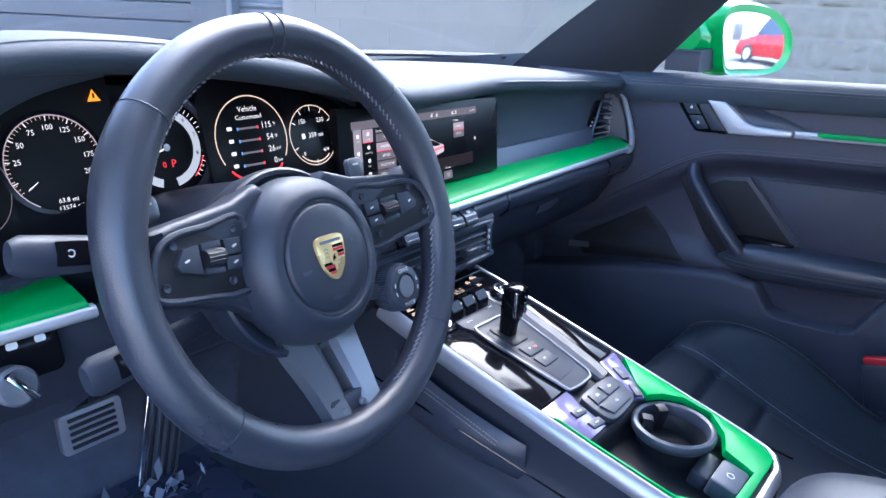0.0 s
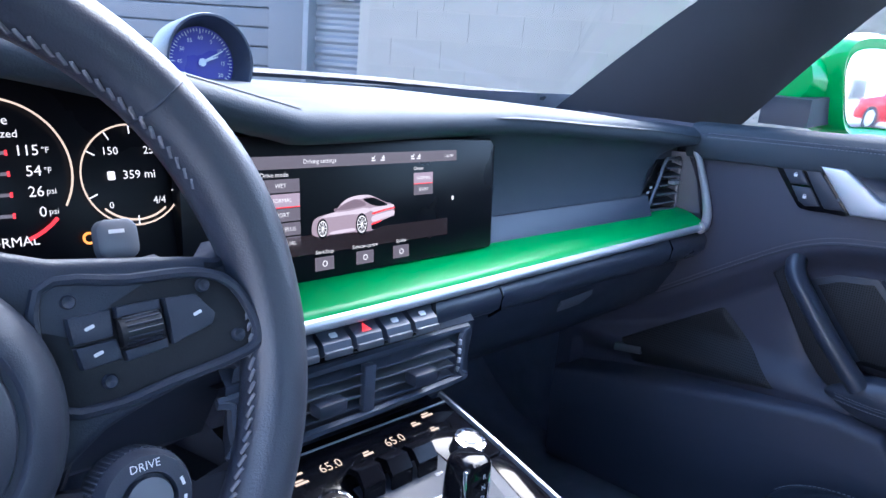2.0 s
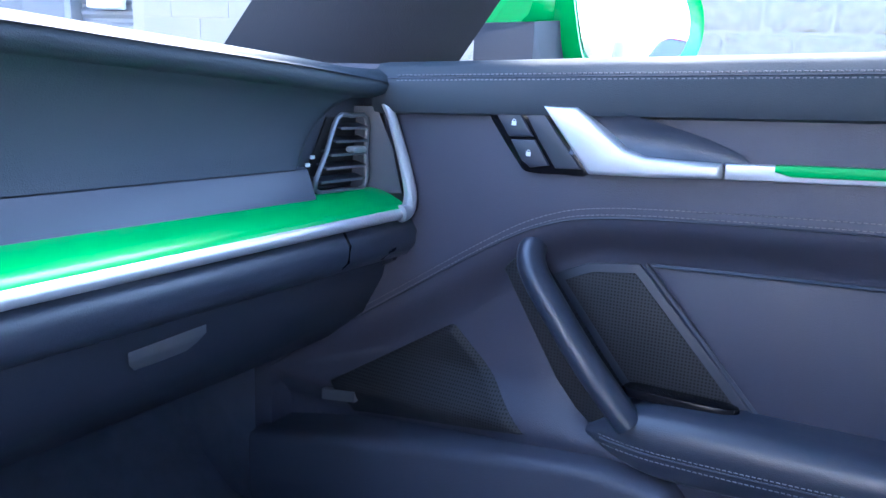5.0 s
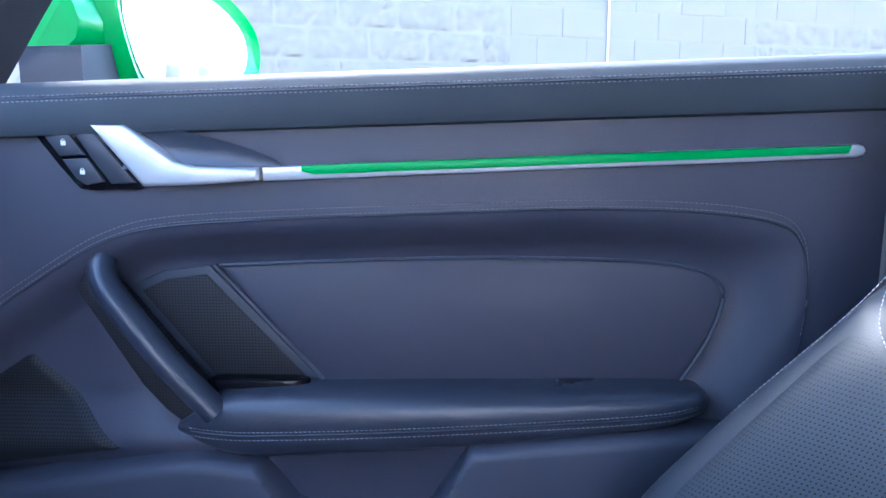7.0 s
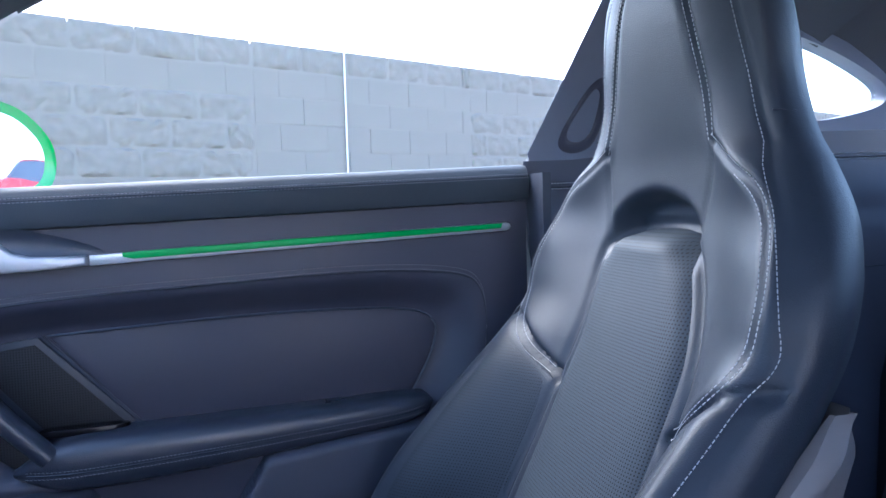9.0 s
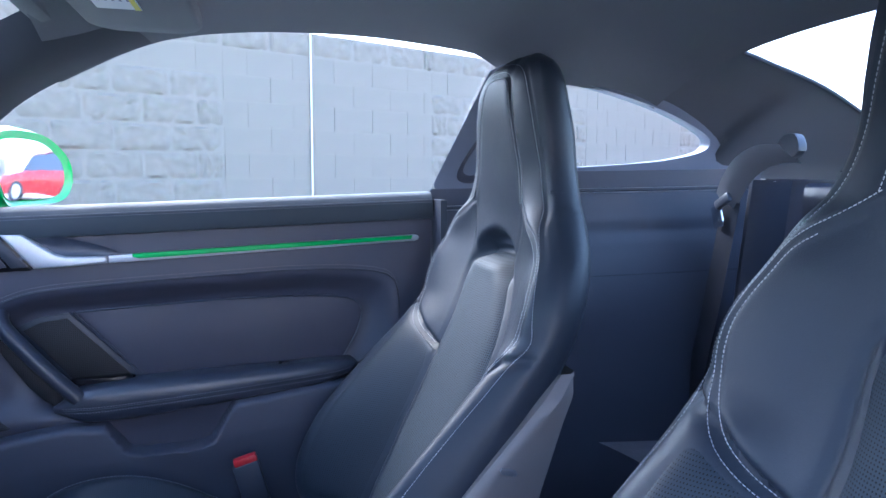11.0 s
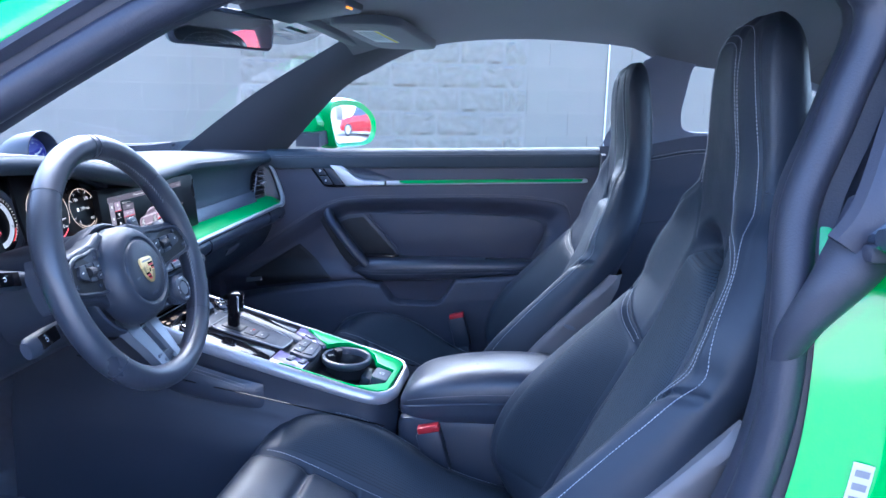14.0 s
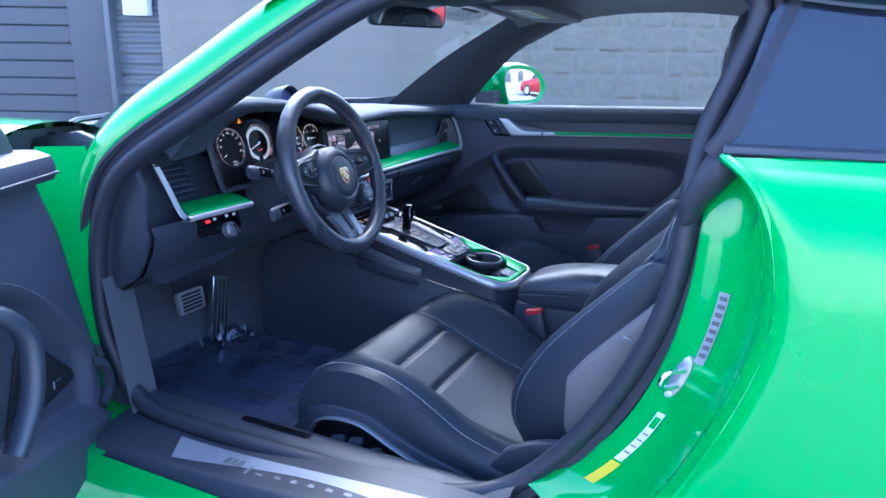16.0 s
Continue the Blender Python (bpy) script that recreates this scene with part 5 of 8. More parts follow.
part("side_cover", prism(flat2([(0.705, 0.73), (0.70, 0.70), (0.74, 0.62), (0.84, 0.585), (1.0, 0.585), (1.0, 0.88), (0.72, 0.87)], 2), lambda a, b, c: Vector((-0.715 - c, a, b)), 0, 0.012, 0.004), PLASTIC, dash, "dash end cover")
lsw = thing("light_switch", (-0.555, 0.68, 0.70), "rotary headlamp switch on a black panel", "light switch")
LM = basis((-0.553, 0.676, 0.706), (1, 0, 0), (0, 0.3, 1))
part("switch_plate", prism(rect(0, 0.002, 0.115, 0.042, 0.008), lambda a, b, c: LM @ Vector((a, b, c)), -0.012, 0.003, 0.002), PIANO, lsw)
part("rotary_knob", lathe([(0.0165, 0.003), (0.0165, 0.018), (0.014, 0.021), (0.0001, 0.021)], 28, LM @ Matrix.Translation((0.012, -0.018, 0))), SILVER_DARK, lsw, "silver rotary knob")
part("knob_bar", block((0.006, 0.030, 0.012), 0.002, LM @ pose(0.012, -0.018, 0.026, 0, 0, 35)), CHROME, lsw)
flat(rect(-0.035, 0.010, 0.014, 0.007, 0.002), LM @ Matrix.Translation((0, 0, 0.0034)), LIT_RED, lsw, "lit_symbol", 0.0005)
for x in (-0.015, 0.02, 0.042):
    flat(rect(x, 0.012, 0.009, 0.006, 0.002), LM @ Matrix.Translation((0, 0, 0.0034)), WHITE, lsw, "symbol", 0.0005)

# ---- steering wheel ----
WN = Vector((0.064, -1, 0.34)).normalized()
WC = Vector((-0.345, 0.523, 0.803))
WR = Vector((1, 0, 0)) - WN * WN.x
WM = basis(WC, WR, WN.cross(WR))
wheel = thing("steering_wheel", WC, "black leather three-spoke steering wheel with crest boss", "steering wheel")
W = lambda x, y, z=0.0: WM @ Vector((x, y, z))
R = 0.171
rim = []
for i in range(96):
    a = 2 * math.pi * i / 96
    grip = 1.0 + 0.10 * (math.exp(-((math.degrees(a) - 25) / 14) ** 2) + math.exp(-((math.degrees(a) - 155) / 14) ** 2))
    rr, c, s = 0.0174 * grip, math.cos(a), math.sin(a)
    rim.append([W((R + rr * math.cos(t)) * c, (R + rr * math.cos(t)) * s, 0.0182 * grip * math.sin(t)) for t in [2 * math.pi * k / 16 for k in range(16)]])
rim.append(rim[0])
bm = loft(rim, True, False)
bmesh.ops.remove_doubles(bm, verts=bm.verts, dist=1e-5)
rim_ob = part("rim", bm, WHEEL_LEATHER, wheel, "smooth black leather rim", angle=60)
for a in (88, 92, 42, 138, 222, 318):
    c, s = math.cos(radians(a)), math.sin(radians(a))
    k = 1.008
    part("rim_seam", tube([W((R + 0.0176 * k * math.cos(t)) * c, (R + 0.0176 * k * math.cos(t)) * s, 0.0184 * k * math.sin(t)) for t in [2 * math.pi * j / 20 for j in range(20)]], 0.0007, 5, True, (0.3, 0.2, 1)), PLASTIC, rim_ob)
thread([W((R - 0.0165) * math.cos(radians(a)), (R - 0.0165) * math.sin(radians(a)), 0.006) for a in range(28, 153, 2)], lambda p: (WC - Vector(p)) + WN * 0.06, STITCH_GREY, rim_ob, step=0.006, length=0.007, r=0.0009, slant=0.6, name="rim_stitching")
thread([W((R - 0.0165) * math.cos(radians(a)), (R - 0.0165) * math.sin(radians(a)), 0.006) for a in range(-70, 6, 2)], lambda p: (WC - Vector(p)) + WN * 0.06, STITCH_GREY, rim_ob, step=0.006, length=0.007, r=0.0009, slant=0.6, name="rim_stitching")
HM = WM @ Matrix.Translation((-0.003, -0.017, -0.012))
hub = part("hub_cover", lathe([(0.060, -0.012), (0.0715, -0.011), (0.0728, -0.008), (0.0722, 0.000), (0.0700, 0.011), (0.0645, 0.0215), (0.0575, 0.0275), (0.0515, 0.0300), (0.0500, 0.0296), (0.0485, 0.0272), (0.0460, 0.0268), (0.0447, 0.0292), (0.0435, 0.0302), (0.030, 0.0318), (0.0001, 0.0325)], 64, HM), PLASTIC, wheel, "round black airbag cover")
part("hub_cup", lathe([(0.055, -0.085), (0.074, -0.062), (0.0815, -0.038), (0.0830, -0.020), (0.0822, -0.0135), (0.0800, -0.0115), (0.0765, -0.0125), (0.0750, -0.020), (0.058, -0.024)], 64, HM), PLASTIC, wheel, "black cup behind the airbag cover")
# crest on the boss as plain heraldic fields
KM = HM @ Matrix.Translation((-0.002, -0.001, 0.0335)) @ Matrix.Scale(0.80, 4)
shield = flat2([(-0.0185, 0.0215), (0.0, 0.0245), (0.0185, 0.0215), (0.0185, 0.004), (0.013, -0.012), (0.0, -0.0225), (-0.013, -0.012), (-0.0185, 0.004)], 4)
crest = part("crest", prism(shield, lambda a, b, c: KM @ Vector((a, b, c)), -0.002, 0.0022, 0.0008), GOLD, hub, "small gold shield emblem with red and black fields")
LZ = KM @ Matrix.Translation((0, 0, 0.0024))
for x, y, w, mt in ((0.0088, 0.0118, 0.0150, PIANO), (0.0088, 0.0084, 0.0152, RED), (0.0088, 0.0050, 0.0152, PIANO), (0.0088, 0.0017, 0.0150, RED), (-0.0080, -0.0050, 0.0140, PIANO), (-0.0072, -0.0082, 0.0125, RED), (-0.0060, -0.0113, 0.0103, PIANO), (-0.0044, -0.0143, 0.0076, RED)):
    flat(rect(x, y, w, 0.0030), LZ, mt, crest, "crest_bar", 0.0004)
for x, y, q in ((-0.009, 0.0095, 1), (-0.009, 0.0055, 1), (-0.009, 0.0015, 1), (0.0075, -0.0045, 1), (0.0065, -0.0085, 1), (0.0045, -0.0125, 0.7)):
    arc_band(LZ @ Matrix.Translation((x, y - 0.002, 0)), 0.0030 * q, 0.0037 * q, 20, 160, SILVER_DARK, crest, "crest_antler", 0.0003, 30)
flat(rect(0, 0.0178, 0.030, 0.0032, 0.0012), LZ, SILVER_DARK, crest, "crest_scroll", 0.0003)
flat(flat2([(-0.0060, 0.0055), (0.0, 0.007), (0.0060, 0.0055), (0.0048, -0.004), (0, -0.0070), (-0.0048, -0.004)], 3), LZ @ Matrix.Translation((0, 0, 0.0004)), GOLD, crest, "crest_centre", 0.0006)
flat(flat2([(-0.0025, -0.0035), (-0.0018, 0.001), (-0.0005, 0.003), (0.002, 0.004), (0.0012, 0.0015), (0.0028, 0.0), (0.0008, -0.001), (0.0012, -0.0035), (-0.0005, -0.0015)], 3), LZ @ Matrix.Translation((0, 0, 0.0011)), PIANO, crest, "crest_figure", 0.0003)
words("AIRBAG", 0.006, HM @ Matrix.Translation((0, -0.034, 0.0316)), PLASTIC_GREY, hub, thick=0.0002)
for a in (195, 15):
    flat([(-0.005, 0.002), (0.006, 0.003), (0.003, 0.0), (-0.004, -0.001)], HM @ Matrix.Translation((0.031 * math.cos(radians(a)), 0.031 * math.sin(radians(a)), 0.0316)), PLASTIC_GREY, hub, "horn_symbol", 0.0003)
# side spokes with switch pods
for sx in (1, -1):
    pts = [(0.030, 0.048), (0.070, 0.0445), (0.128, 0.038), (0.148, 0.036), (0.163, 0.045), (0.166, 0.010), (0.160, -0.024), (0.146, -0.020), (0.110, -0.028), (0.085, -0.036), (0.04, -0.055)]
    sp = part("spoke", prism([(sx * a, b) for a, b in flat2(pts, 3)], lambda a, b, c: W(a, b, c + 0.10 * (abs(a) - 0.11) - 0.012 * soft((abs(a) - 0.14) / 0.02) - (0.006 if b < 0.03 else 0.0)), -0.030, 0.0, 0.006, 3), PLASTIC, wheel, "black spoke with switch pod")
    lift_ = lambda a, b, c: W(a, b, c - 0.002 + 0.16 * (abs(a) - 0.11))
    outline = flat2([(0.063, 0.031), (0.100, 0.0305), (0.132, 0.029), (0.149, 0.019), (0.1575, -0.004), (0.150, -0.0135), (0.110, -0.0205), (0.084, -0.0245), (0.064, -0.018)], 4)
    part("pod_plate", prism([(sx * a, b) for a, b in outline], lift_, -0.006, 0.0015, 0.001), MATT_BLACK_SHADE, sp)
    part("pod_rim", sweep([lift_(sx * a, b, 0.003) for a, b in outline], ring(0.0028, 8), WN, True), PLASTIC, sp, "raised black pod rim")
    for pts in ([(0.072, 0.0175), (0.0895, 0.0185), (0.0895, 0.0065), (0.073, 0.0055)], [(0.0735, 0.0040), (0.0905, 0.0050), (0.092, -0.0045), (0.0755, -0.0060)], [(0.1135, 0.0195), (0.128, 0.0190), (0.136, 0.0085), (0.134, 0.0035), (0.1145, -0.0025)], [(0.092, 0.0190), (0.111, 0.0195), (0.111, 0.0150), (0.092, 0.0140)], [(0.093, -0.0010), (0.112, 0.0012), (0.112, -0.0035), (0.094, -0.0060)]):
        part("pod_key", prism([(sx * a, b) for a, b in pts], lift_, 0.001, 0.0065, 0.0010), PLASTIC, sp)
    roll = part("thumb_roller", tube([lift_(sx * 0.0925, 0.007, 0.0040), lift_(sx * 0.1105, 0.008, 0.0040)], 0.0066, 18, up=WN), MATT_BLACK_SHADE, sp, "knurled thumb roller")
    for k in range(7):
        a = radians(20 + 23 * k)
        part("roller_rib", tube([lift_(sx * 0.094, 0.007 + 0.0068 * math.cos(a), 0.0040 + 0.0067 * math.sin(a)), lift_(sx * 0.109, 0.008 + 0.0068 * math.cos(a), 0.0040 + 0.0067 * math.sin(a))], 0.0005, 4, up=WN), PLASTIC, roll)
    for x, y in ((0.080, 0.012), (0.082, 0.0), (0.127, 0.010)):
        flat(rect(0, 0, 0.0045, 0.0016, 0.0006), basis(lift_(sx * x, y, 0.0068), WR + WN.cross(WR) * 0.3, WN.cross(WR)), WHITE, sp, "key_symbol", 0.0002)
    for x, y in ((0.0745, 0.0245), (0.1335, 0.0225), (0.1475, -0.0045), (0.0865, -0.0135)):
        part("screw", lathe([(0.0034, -0.002), (0.0034, 0.0018), (0.0028, 0.0026), (0.0014, 0.0020), (0.0001, 0.0012)], 14, basis(lift_(sx * x, y, 0.0015), WR, WN.cross(WR))), PLASTIC, sp)
    pd = part("shift_paddle", prism([(sx * a, b) for a, b in rect(0.117, 0.052, 0.022, 0.021, 0.006)], lambda a, b, c: W(a, b, c - 0.045), -0.003, 0.003, 0.002), SILVER_DARK, wheel, "grey shift paddle")
    flat([(-0.004, -0.001), (0.004, -0.001), (0.004, 0.001), (-0.004, 0.001)], WM @ Matrix.Translation((sx * 0.116, 0.056, -0.0415)), WHITE, pd, "paddle_mark", 0.0004)
# lower twin spoke
for sx in (1, -1):
    part("lower_spoke", loft([[W(sx * (x + dx) + 0.004, y, z + dz) for dx, dz in ((-w, 0.004), (-w * 0.6, 0.008), (w * 0.9, 0.006), (w, -0.008), (-w * 0.9, -0.014))] for x, y, z, w in ((0.026, -0.070, -0.036, 0.020), (0.024, -0.095, -0.028, 0.018), (0.021, -0.125, -0.015, 0.0150), (0.0195, -0.150, -0.006, 0.0125), (0.0185, -0.164, -0.003, 0.0115))]), SILVER_DARK, wheel, "grey metal lower spoke", angle=30)
part("spoke_bridge", prism(rect(0, -0.150, 0.05, 0.024, 0.006), lambda a, b, c: W(a, b, c), -0.012, -0.002, 0.002), PLASTIC, wheel)
for x in (-0.012, 0.012):
    part("screw", lathe([(0.0036, -0.003), (0.0036, 0.001), (0.0026, 0.002), (0.0001, 0.002)], 12, WM @ Matrix.Translation((x, -0.150, 0))), SILVER_DARK, wheel)
# drive-mode knob
part("mode_stalk", block((0.06, 0.014, 0.022), 0.005, WM @ pose(0.062, -0.064, -0.012, 0, 0, -12)), PLASTIC, wheel)
mk = part("mode_knob", lathe([(0.021, -0.014), (0.0225, -0.008), (0.0225, 0.006), (0.020, 0.011), (0.013, 0.012), (0.012, 0.009), (0.0001, 0.009)], 36, WM @ Matrix.Translation((0.0893, -0.0673, 0))), PLASTIC, wheel, "rotary drive mode knob")
arc_band(WM @ Matrix.Translation((0.0893, -0.0673, 0.0118)), 0.0, 0.0105, 0, 360, SILVER_DARK, mk, "knob_button", 0.0005, 28)
for a in range(0, 360, 6):
    c, s_ = math.cos(radians(a)), math.sin(radians(a))
    part("knob_ridge", tube([W(0.0893 + 0.0226 * c, -0.0673 + 0.0226 * s_, -0.007), W(0.0893 + 0.0226 * c, -0.0673 + 0.0226 * s_, 0.005)], 0.0006, 4, up=(c, s_, 0.1)), PLASTIC_GREY, mk)
for a0, a1 in ((-22, -8), (8, 22), (158, 172), (188, 202)):
    arc_band(WM @ Matrix.Translation((0.0893, -0.0673, 0.0122)), 0.0155, 0.0170, a0, a1, WHITE, mk, "knob_mark", 0.0, 60)
words("DRIVE", 0.0052, WM @ Matrix.Translation((0.0893, -0.0515, 0.0122)), WHITE, mk)
words("MODE", 0.0052, WM @ Matrix.Translation((0.0893, -0.0835, 0.0122)), WHITE, mk)
# column and stalks
col = thing("steering_column", (-0.345, 0.62, 0.70), "black steering column shroud with control stalks", "steering column")
part("column_shroud", loft([[WM @ Vector((a * s, b * s * 0.9, z)) for a, b in ring(0.062, 20)] for z, s in ((-0.05, 1.0), (-0.08, 1.12), (-0.13, 1.2), (-0.20, 1.25))]), PLASTIC, col, angle=60)
for p0, p1, lab in ((W(-0.045, 0.012, -0.085), Vector((-0.556, 0.590, 0.822)), "turn signal stalk"), (W(-0.045, -0.045, -0.075), Vector((-0.532, 0.554, 0.732)), "cruise stalk"), (W(0.05, 0.02, -0.075), W(0.15, 0.028, -0.062), "wiper stalk")):
    st = part("stalk", sweep([p0.lerp(p1, t) for t in (0, 0.4, 0.7, 0.95, 1.0)], ring(0.014, 12, 0.008), WN, scales=[0.6, 0.75, 1.0, 1.08, 0.8]), PLASTIC, col, lab)
    d = (p1 - p0).normalized()
    part("stalk_window", block((0.040, 0.018, 0.004), 0.001, basis(p0.lerp(p1, 0.70) + WN * 0.0072, d, WN.cross(d))), PIANO, st)
    arc_band(basis(p0.lerp(p1, 0.76) + WN * 0.0096, d, WN.cross(d)), 0.002, 0.003, 30, 330, WHITE, st, "stalk_symbol", 0.0, 14)

# ---- centre console ----
console = thing("centre_console", (0, 0.40, 0.26), "black centre console with silver rails and green surround", "console")


def con(x, y, d=0.0):
    """A place on the sloping console top."""
    return Vector((x, y, 0.557 + 0.263 * (y - 0.387) + d * 0.967)) + Vector((0, -0.254 * d, 0))


def con_w(y):
    """Half-width and centre of the console top by y."""
    l, r = smooth_table([(0.200, -0.035, 0.048), (0.212, -0.076, 0.078), (0.234, -0.096, 0.087), (0.30, -0.103, 0.092), (0.45, -0.108, 0.095), (0.60, -0.108, 0.096), (0.66, -0.106, 0.094)], y)
    return l, r


ys = [0.202, 0.206, 0.213, 0.222, 0.235] + [0.25 + 0.41 * i / 20 for i in range(21)]
def con_floor(x, y):
    """Depth of the dark pan under the panels, with the deep well of the cup holder."""
    return -0.006 - 0.026 * soft((0.362 - y) / 0.012) * soft((y - 0.216) / 0.010) * soft((x + 0.090) / 0.010) * soft((0.088 - x) / 0.008)


part("console_top", loft([[con(con_w(y)[0] + 0.004 + (con_w(y)[1] - con_w(y)[0] - 0.008) * k / 40, y, con_floor(con_w(y)[0] + 0.004 + (con_w(y)[1] - con_w(y)[0] - 0.008) * k / 40, y)) for k in range(41)] for y in [0.202 + 0.458 * i / 110 for i in range(111)]], False), MATT_BLACK_SHADE, console, "black console pan with a cup well", angle=50)
edge = [con(con_w(y)[0], y) for y in reversed(ys)] + [con(con_w(y)[1], y) for y in ys]
part("silver_rail", sweep(edge, [(-0.004, -0.020), (0.008, -0.018), (0.0105, -0.013), (0.0095, -0.006), (0.005, 0.0015), (0.001, 0.0035), (-0.003, 0.0025), (-0.004, 0.0)], (0, -0.254, 0.967), scales=[1.0] * len(ys) + [max(0.5, 1.0 - 0.06 * k) for k in range(len(ys))]), RAIL, console, "satin grey metal rail round the console", angle=40)
# green surround at the rear
out_r = [(con_w(y)[1] - 0.006, y) for y in (0.412, 0.38, 0.33, 0.28, 0.245, 0.220, 0.209)]
out_l = [(con_w(y)[0] + 0.006, y) for y in (0.211, 0.226, 0.26, 0.30, 0.36, 0.407)]
green_in = [(-0.0985, 0.402), (-0.0990, 0.36), (-0.0962, 0.30), (-0.0915, 0.266), (-0.072, 0.244), (-0.044, 0.2215), (0.022, 0.2195), (0.030, 0.255), (0.060, 0.266), (0.082, 0.29), (0.080, 0.325), (0.062, 0.345), (0.040, 0.357), (0.052, 0.378)]
part("green_surround", prism(out_r + out_l + green_in, con, -0.006, 0.0035, 0.0015), GREEN_TRIM, console, "gloss green surround")
# cup holder
cup = thing("cup_holder", con(0.022, 0.308), "round black cup holder insert with two sprung grips", "cup holder")
UM = Matrix.Translation(con(0.022, 0.308, -0.027)) @ Matrix.Rotation(0.06, 4, "X")
part("cup_ring", lathe([(0.0405, 0.012), (0.0445, 0.0145), (0.0485, 0.0190), (0.0497, 0.0240), (0.0482, 0.0283), (0.0448, 0.0298), (0.0418, 0.0283), (0.0403, 0.0240), (0.0400, 0.0170), (0.0405, 0.012)], 64, UM), PLASTIC_GREY, cup, "satin black ring")
part("cup_sleeve", lathe([(0.0404, 0.016), (0.0372, 0.006), (0.0355, -0.014), (0.0001, -0.014), (0.0001, -0.012), (0.0340, -0.012), (0.0355, 0.005), (0.0392, 0.016)], 56, UM), MATT_BLACK_SHADE, cup, "black cup")
for a in (52, 118):
    g = UM @ pose(0, 0, 0, 0, 0, a)
    part("cup_grip", loft([[g @ Vector((x + dx, dy, z)) for dx, dy in ((-0.004, -0.006), (0.006, -0.006), (0.006, 0.006), (-0.004, 0.006))] for x, z in ((0.037, -0.010), (0.033, 0.006), (0.027, 0.022), (0.028, 0.030), (0.031, 0.032))]), MATT_BLACK_SHADE, cup, "sprung black grip")
part("cup_bracket", prism(rect(0.010, 0.262, 0.050, 0.020, 0.004), con, -0.032, -0.014, 0.003), PLASTIC, console)
rb = part("rear_button", prism(rect(-0.006, 0.236, 0.048, 0.030, 0.005), con, -0.02, 0.001, 0.002), PLASTIC_GREY, console, "square parking brake button")
arc_band(basis(con(-0.006, 0.236, 0.0014), (1, 0, 0), (0, 1, 0.263)), 0.0035, 0.0045, 0, 360, WHITE, rb, "key_symbol", 0.0003, 18)
# gloss panels beside the selector, parted by fine gaps
lx = lambda y: con_w(y)[0] + 0.006
rx = lambda y: con_w(y)[1] - 0.006
part("gloss_panel", prism([(lx(y), y) for y in (0.426, 0.48, 0.53, 0.572)] + [(-0.058, 0.572), (-0.050, 0.552), (-0.043, 0.426)], con, -0.004, 0.001, 0.0006), PIANO, console, "gloss black panel beside the selector")
part("gloss_panel", prism([(lx(y), y) for y in (0.364, 0.39, 0.4235)] + [(-0.043, 0.4235), (-0.052, 0.40), (-0.056, 0.364)], con, -0.004, 0.001, 0.0006), IRIDESCENT, console, "gloss panel under violet protective film")
part("gloss_panel", prism([(rx(y), y) for y in (0.430, 0.48, 0.53, 0.572)] + [(0.070, 0.572), (0.060, 0.50), (0.049, 0.430)], con, -0.004, 0.001, 0.0006), PIANO, console, "gloss black panel beside the selector")
part("gloss_panel", prism([(rx(0.427), 0.427), (0.049, 0.427), (0.037, 0.40), (0.026, 0.362), (0.036, 0.358), (0.054, 0.378), (0.080, 0.412)], con, -0.004, 0.001, 0.0006), IRIDESCENT, console, "gloss panel under violet protective film")
part("selector_channel", loft([[con(x, y, d) for x, d in ((x0, -0.003), (x0 + 0.003, 0.0015), (x1 - 0.010, -0.002), (x1, 0.0005))] for y, x0, x1 in ((0.585, 0.036, 0.074), (0.54, 0.035, 0.066), (0.48, 0.026, 0.057), (0.43, 0.017, 0.048), (0.41, 0.014, 0.040))], False), PLASTIC, console, "dark satin channel", angle=20)
# selector tray
field = flat2([(-0.048, 0.554), (-0.030, 0.560), (0.026, 0.557), (0.033, 0.545), (0.030, 0.52), (0.017, 0.440), (0.011, 0.423), (-0.002, 0.418), (-0.036, 0.420), (-0.043, 0.430), (-0.048, 0.50)], 3)
part("shift_field", prism(field, con, -0.004, 0.0030, 0.0008), TRAY, console, "dark satin selector tray")
part("field_edge", sweep([con(x, y, 0.0032) for x, y in field], ring(0.0020, 6), (0, -0.254, 0.967), True), SILVER_DARK, console)
part("shift_inlay", prism([(-0.040, 0.545), (0.022, 0.548), (0.008, 0.440), (-0.036, 0.437)], con, 0.0, 0.0036, 0.0006), TRAY, console, "dark satin selector plate")
lever = thing("gear_selector", con(-0.014, 0.528), "small black electronic gear selector lever", "gear lever")
part("lever_well", prism(rect(-0.014, 0.528, 0.036, 0.040, 0.005), con, 0.002, 0.0055, 0.001), MATT_BLACK_SHADE, lever)
LB = con(-0.014, 0.530, 0.004)
lv2 = part("lever_body", loft([[LB + Vector((a, b - 0.004 * k + o, 0.068 * k)) for a, b in rect(0, 0, 0.026 * w, 0.026 * w, 0.007)] for k, w, o in ((0, 0.78, 0), (0.22, 0.80, 0), (0.36, 0.92, -0.002), (0.5, 1.0, -0.003), (0.9, 1.04, -0.004), (0.97, 0.95, -0.004), (1.0, 0.72, -0.003))]), PIANO, lever, "gloss black lever", angle=50)
for sx in (-1, 1):
    part("lever_trim", block((0.002, 0.004, 0.034), 0.0008, Matrix.Translation(LB + Vector((sx * 0.0125, -0.016, 0.046)))), CHROME, lv2, "thin chrome edge")
for i, w in enumerate("RND"):
    words(w, 0.0052, basis(LB + Vector((0.003, -0.0208, 0.055 - 0.0085 * i)), (1, 0, 0), (0, 0.06, 1)), WHITE, lv2)
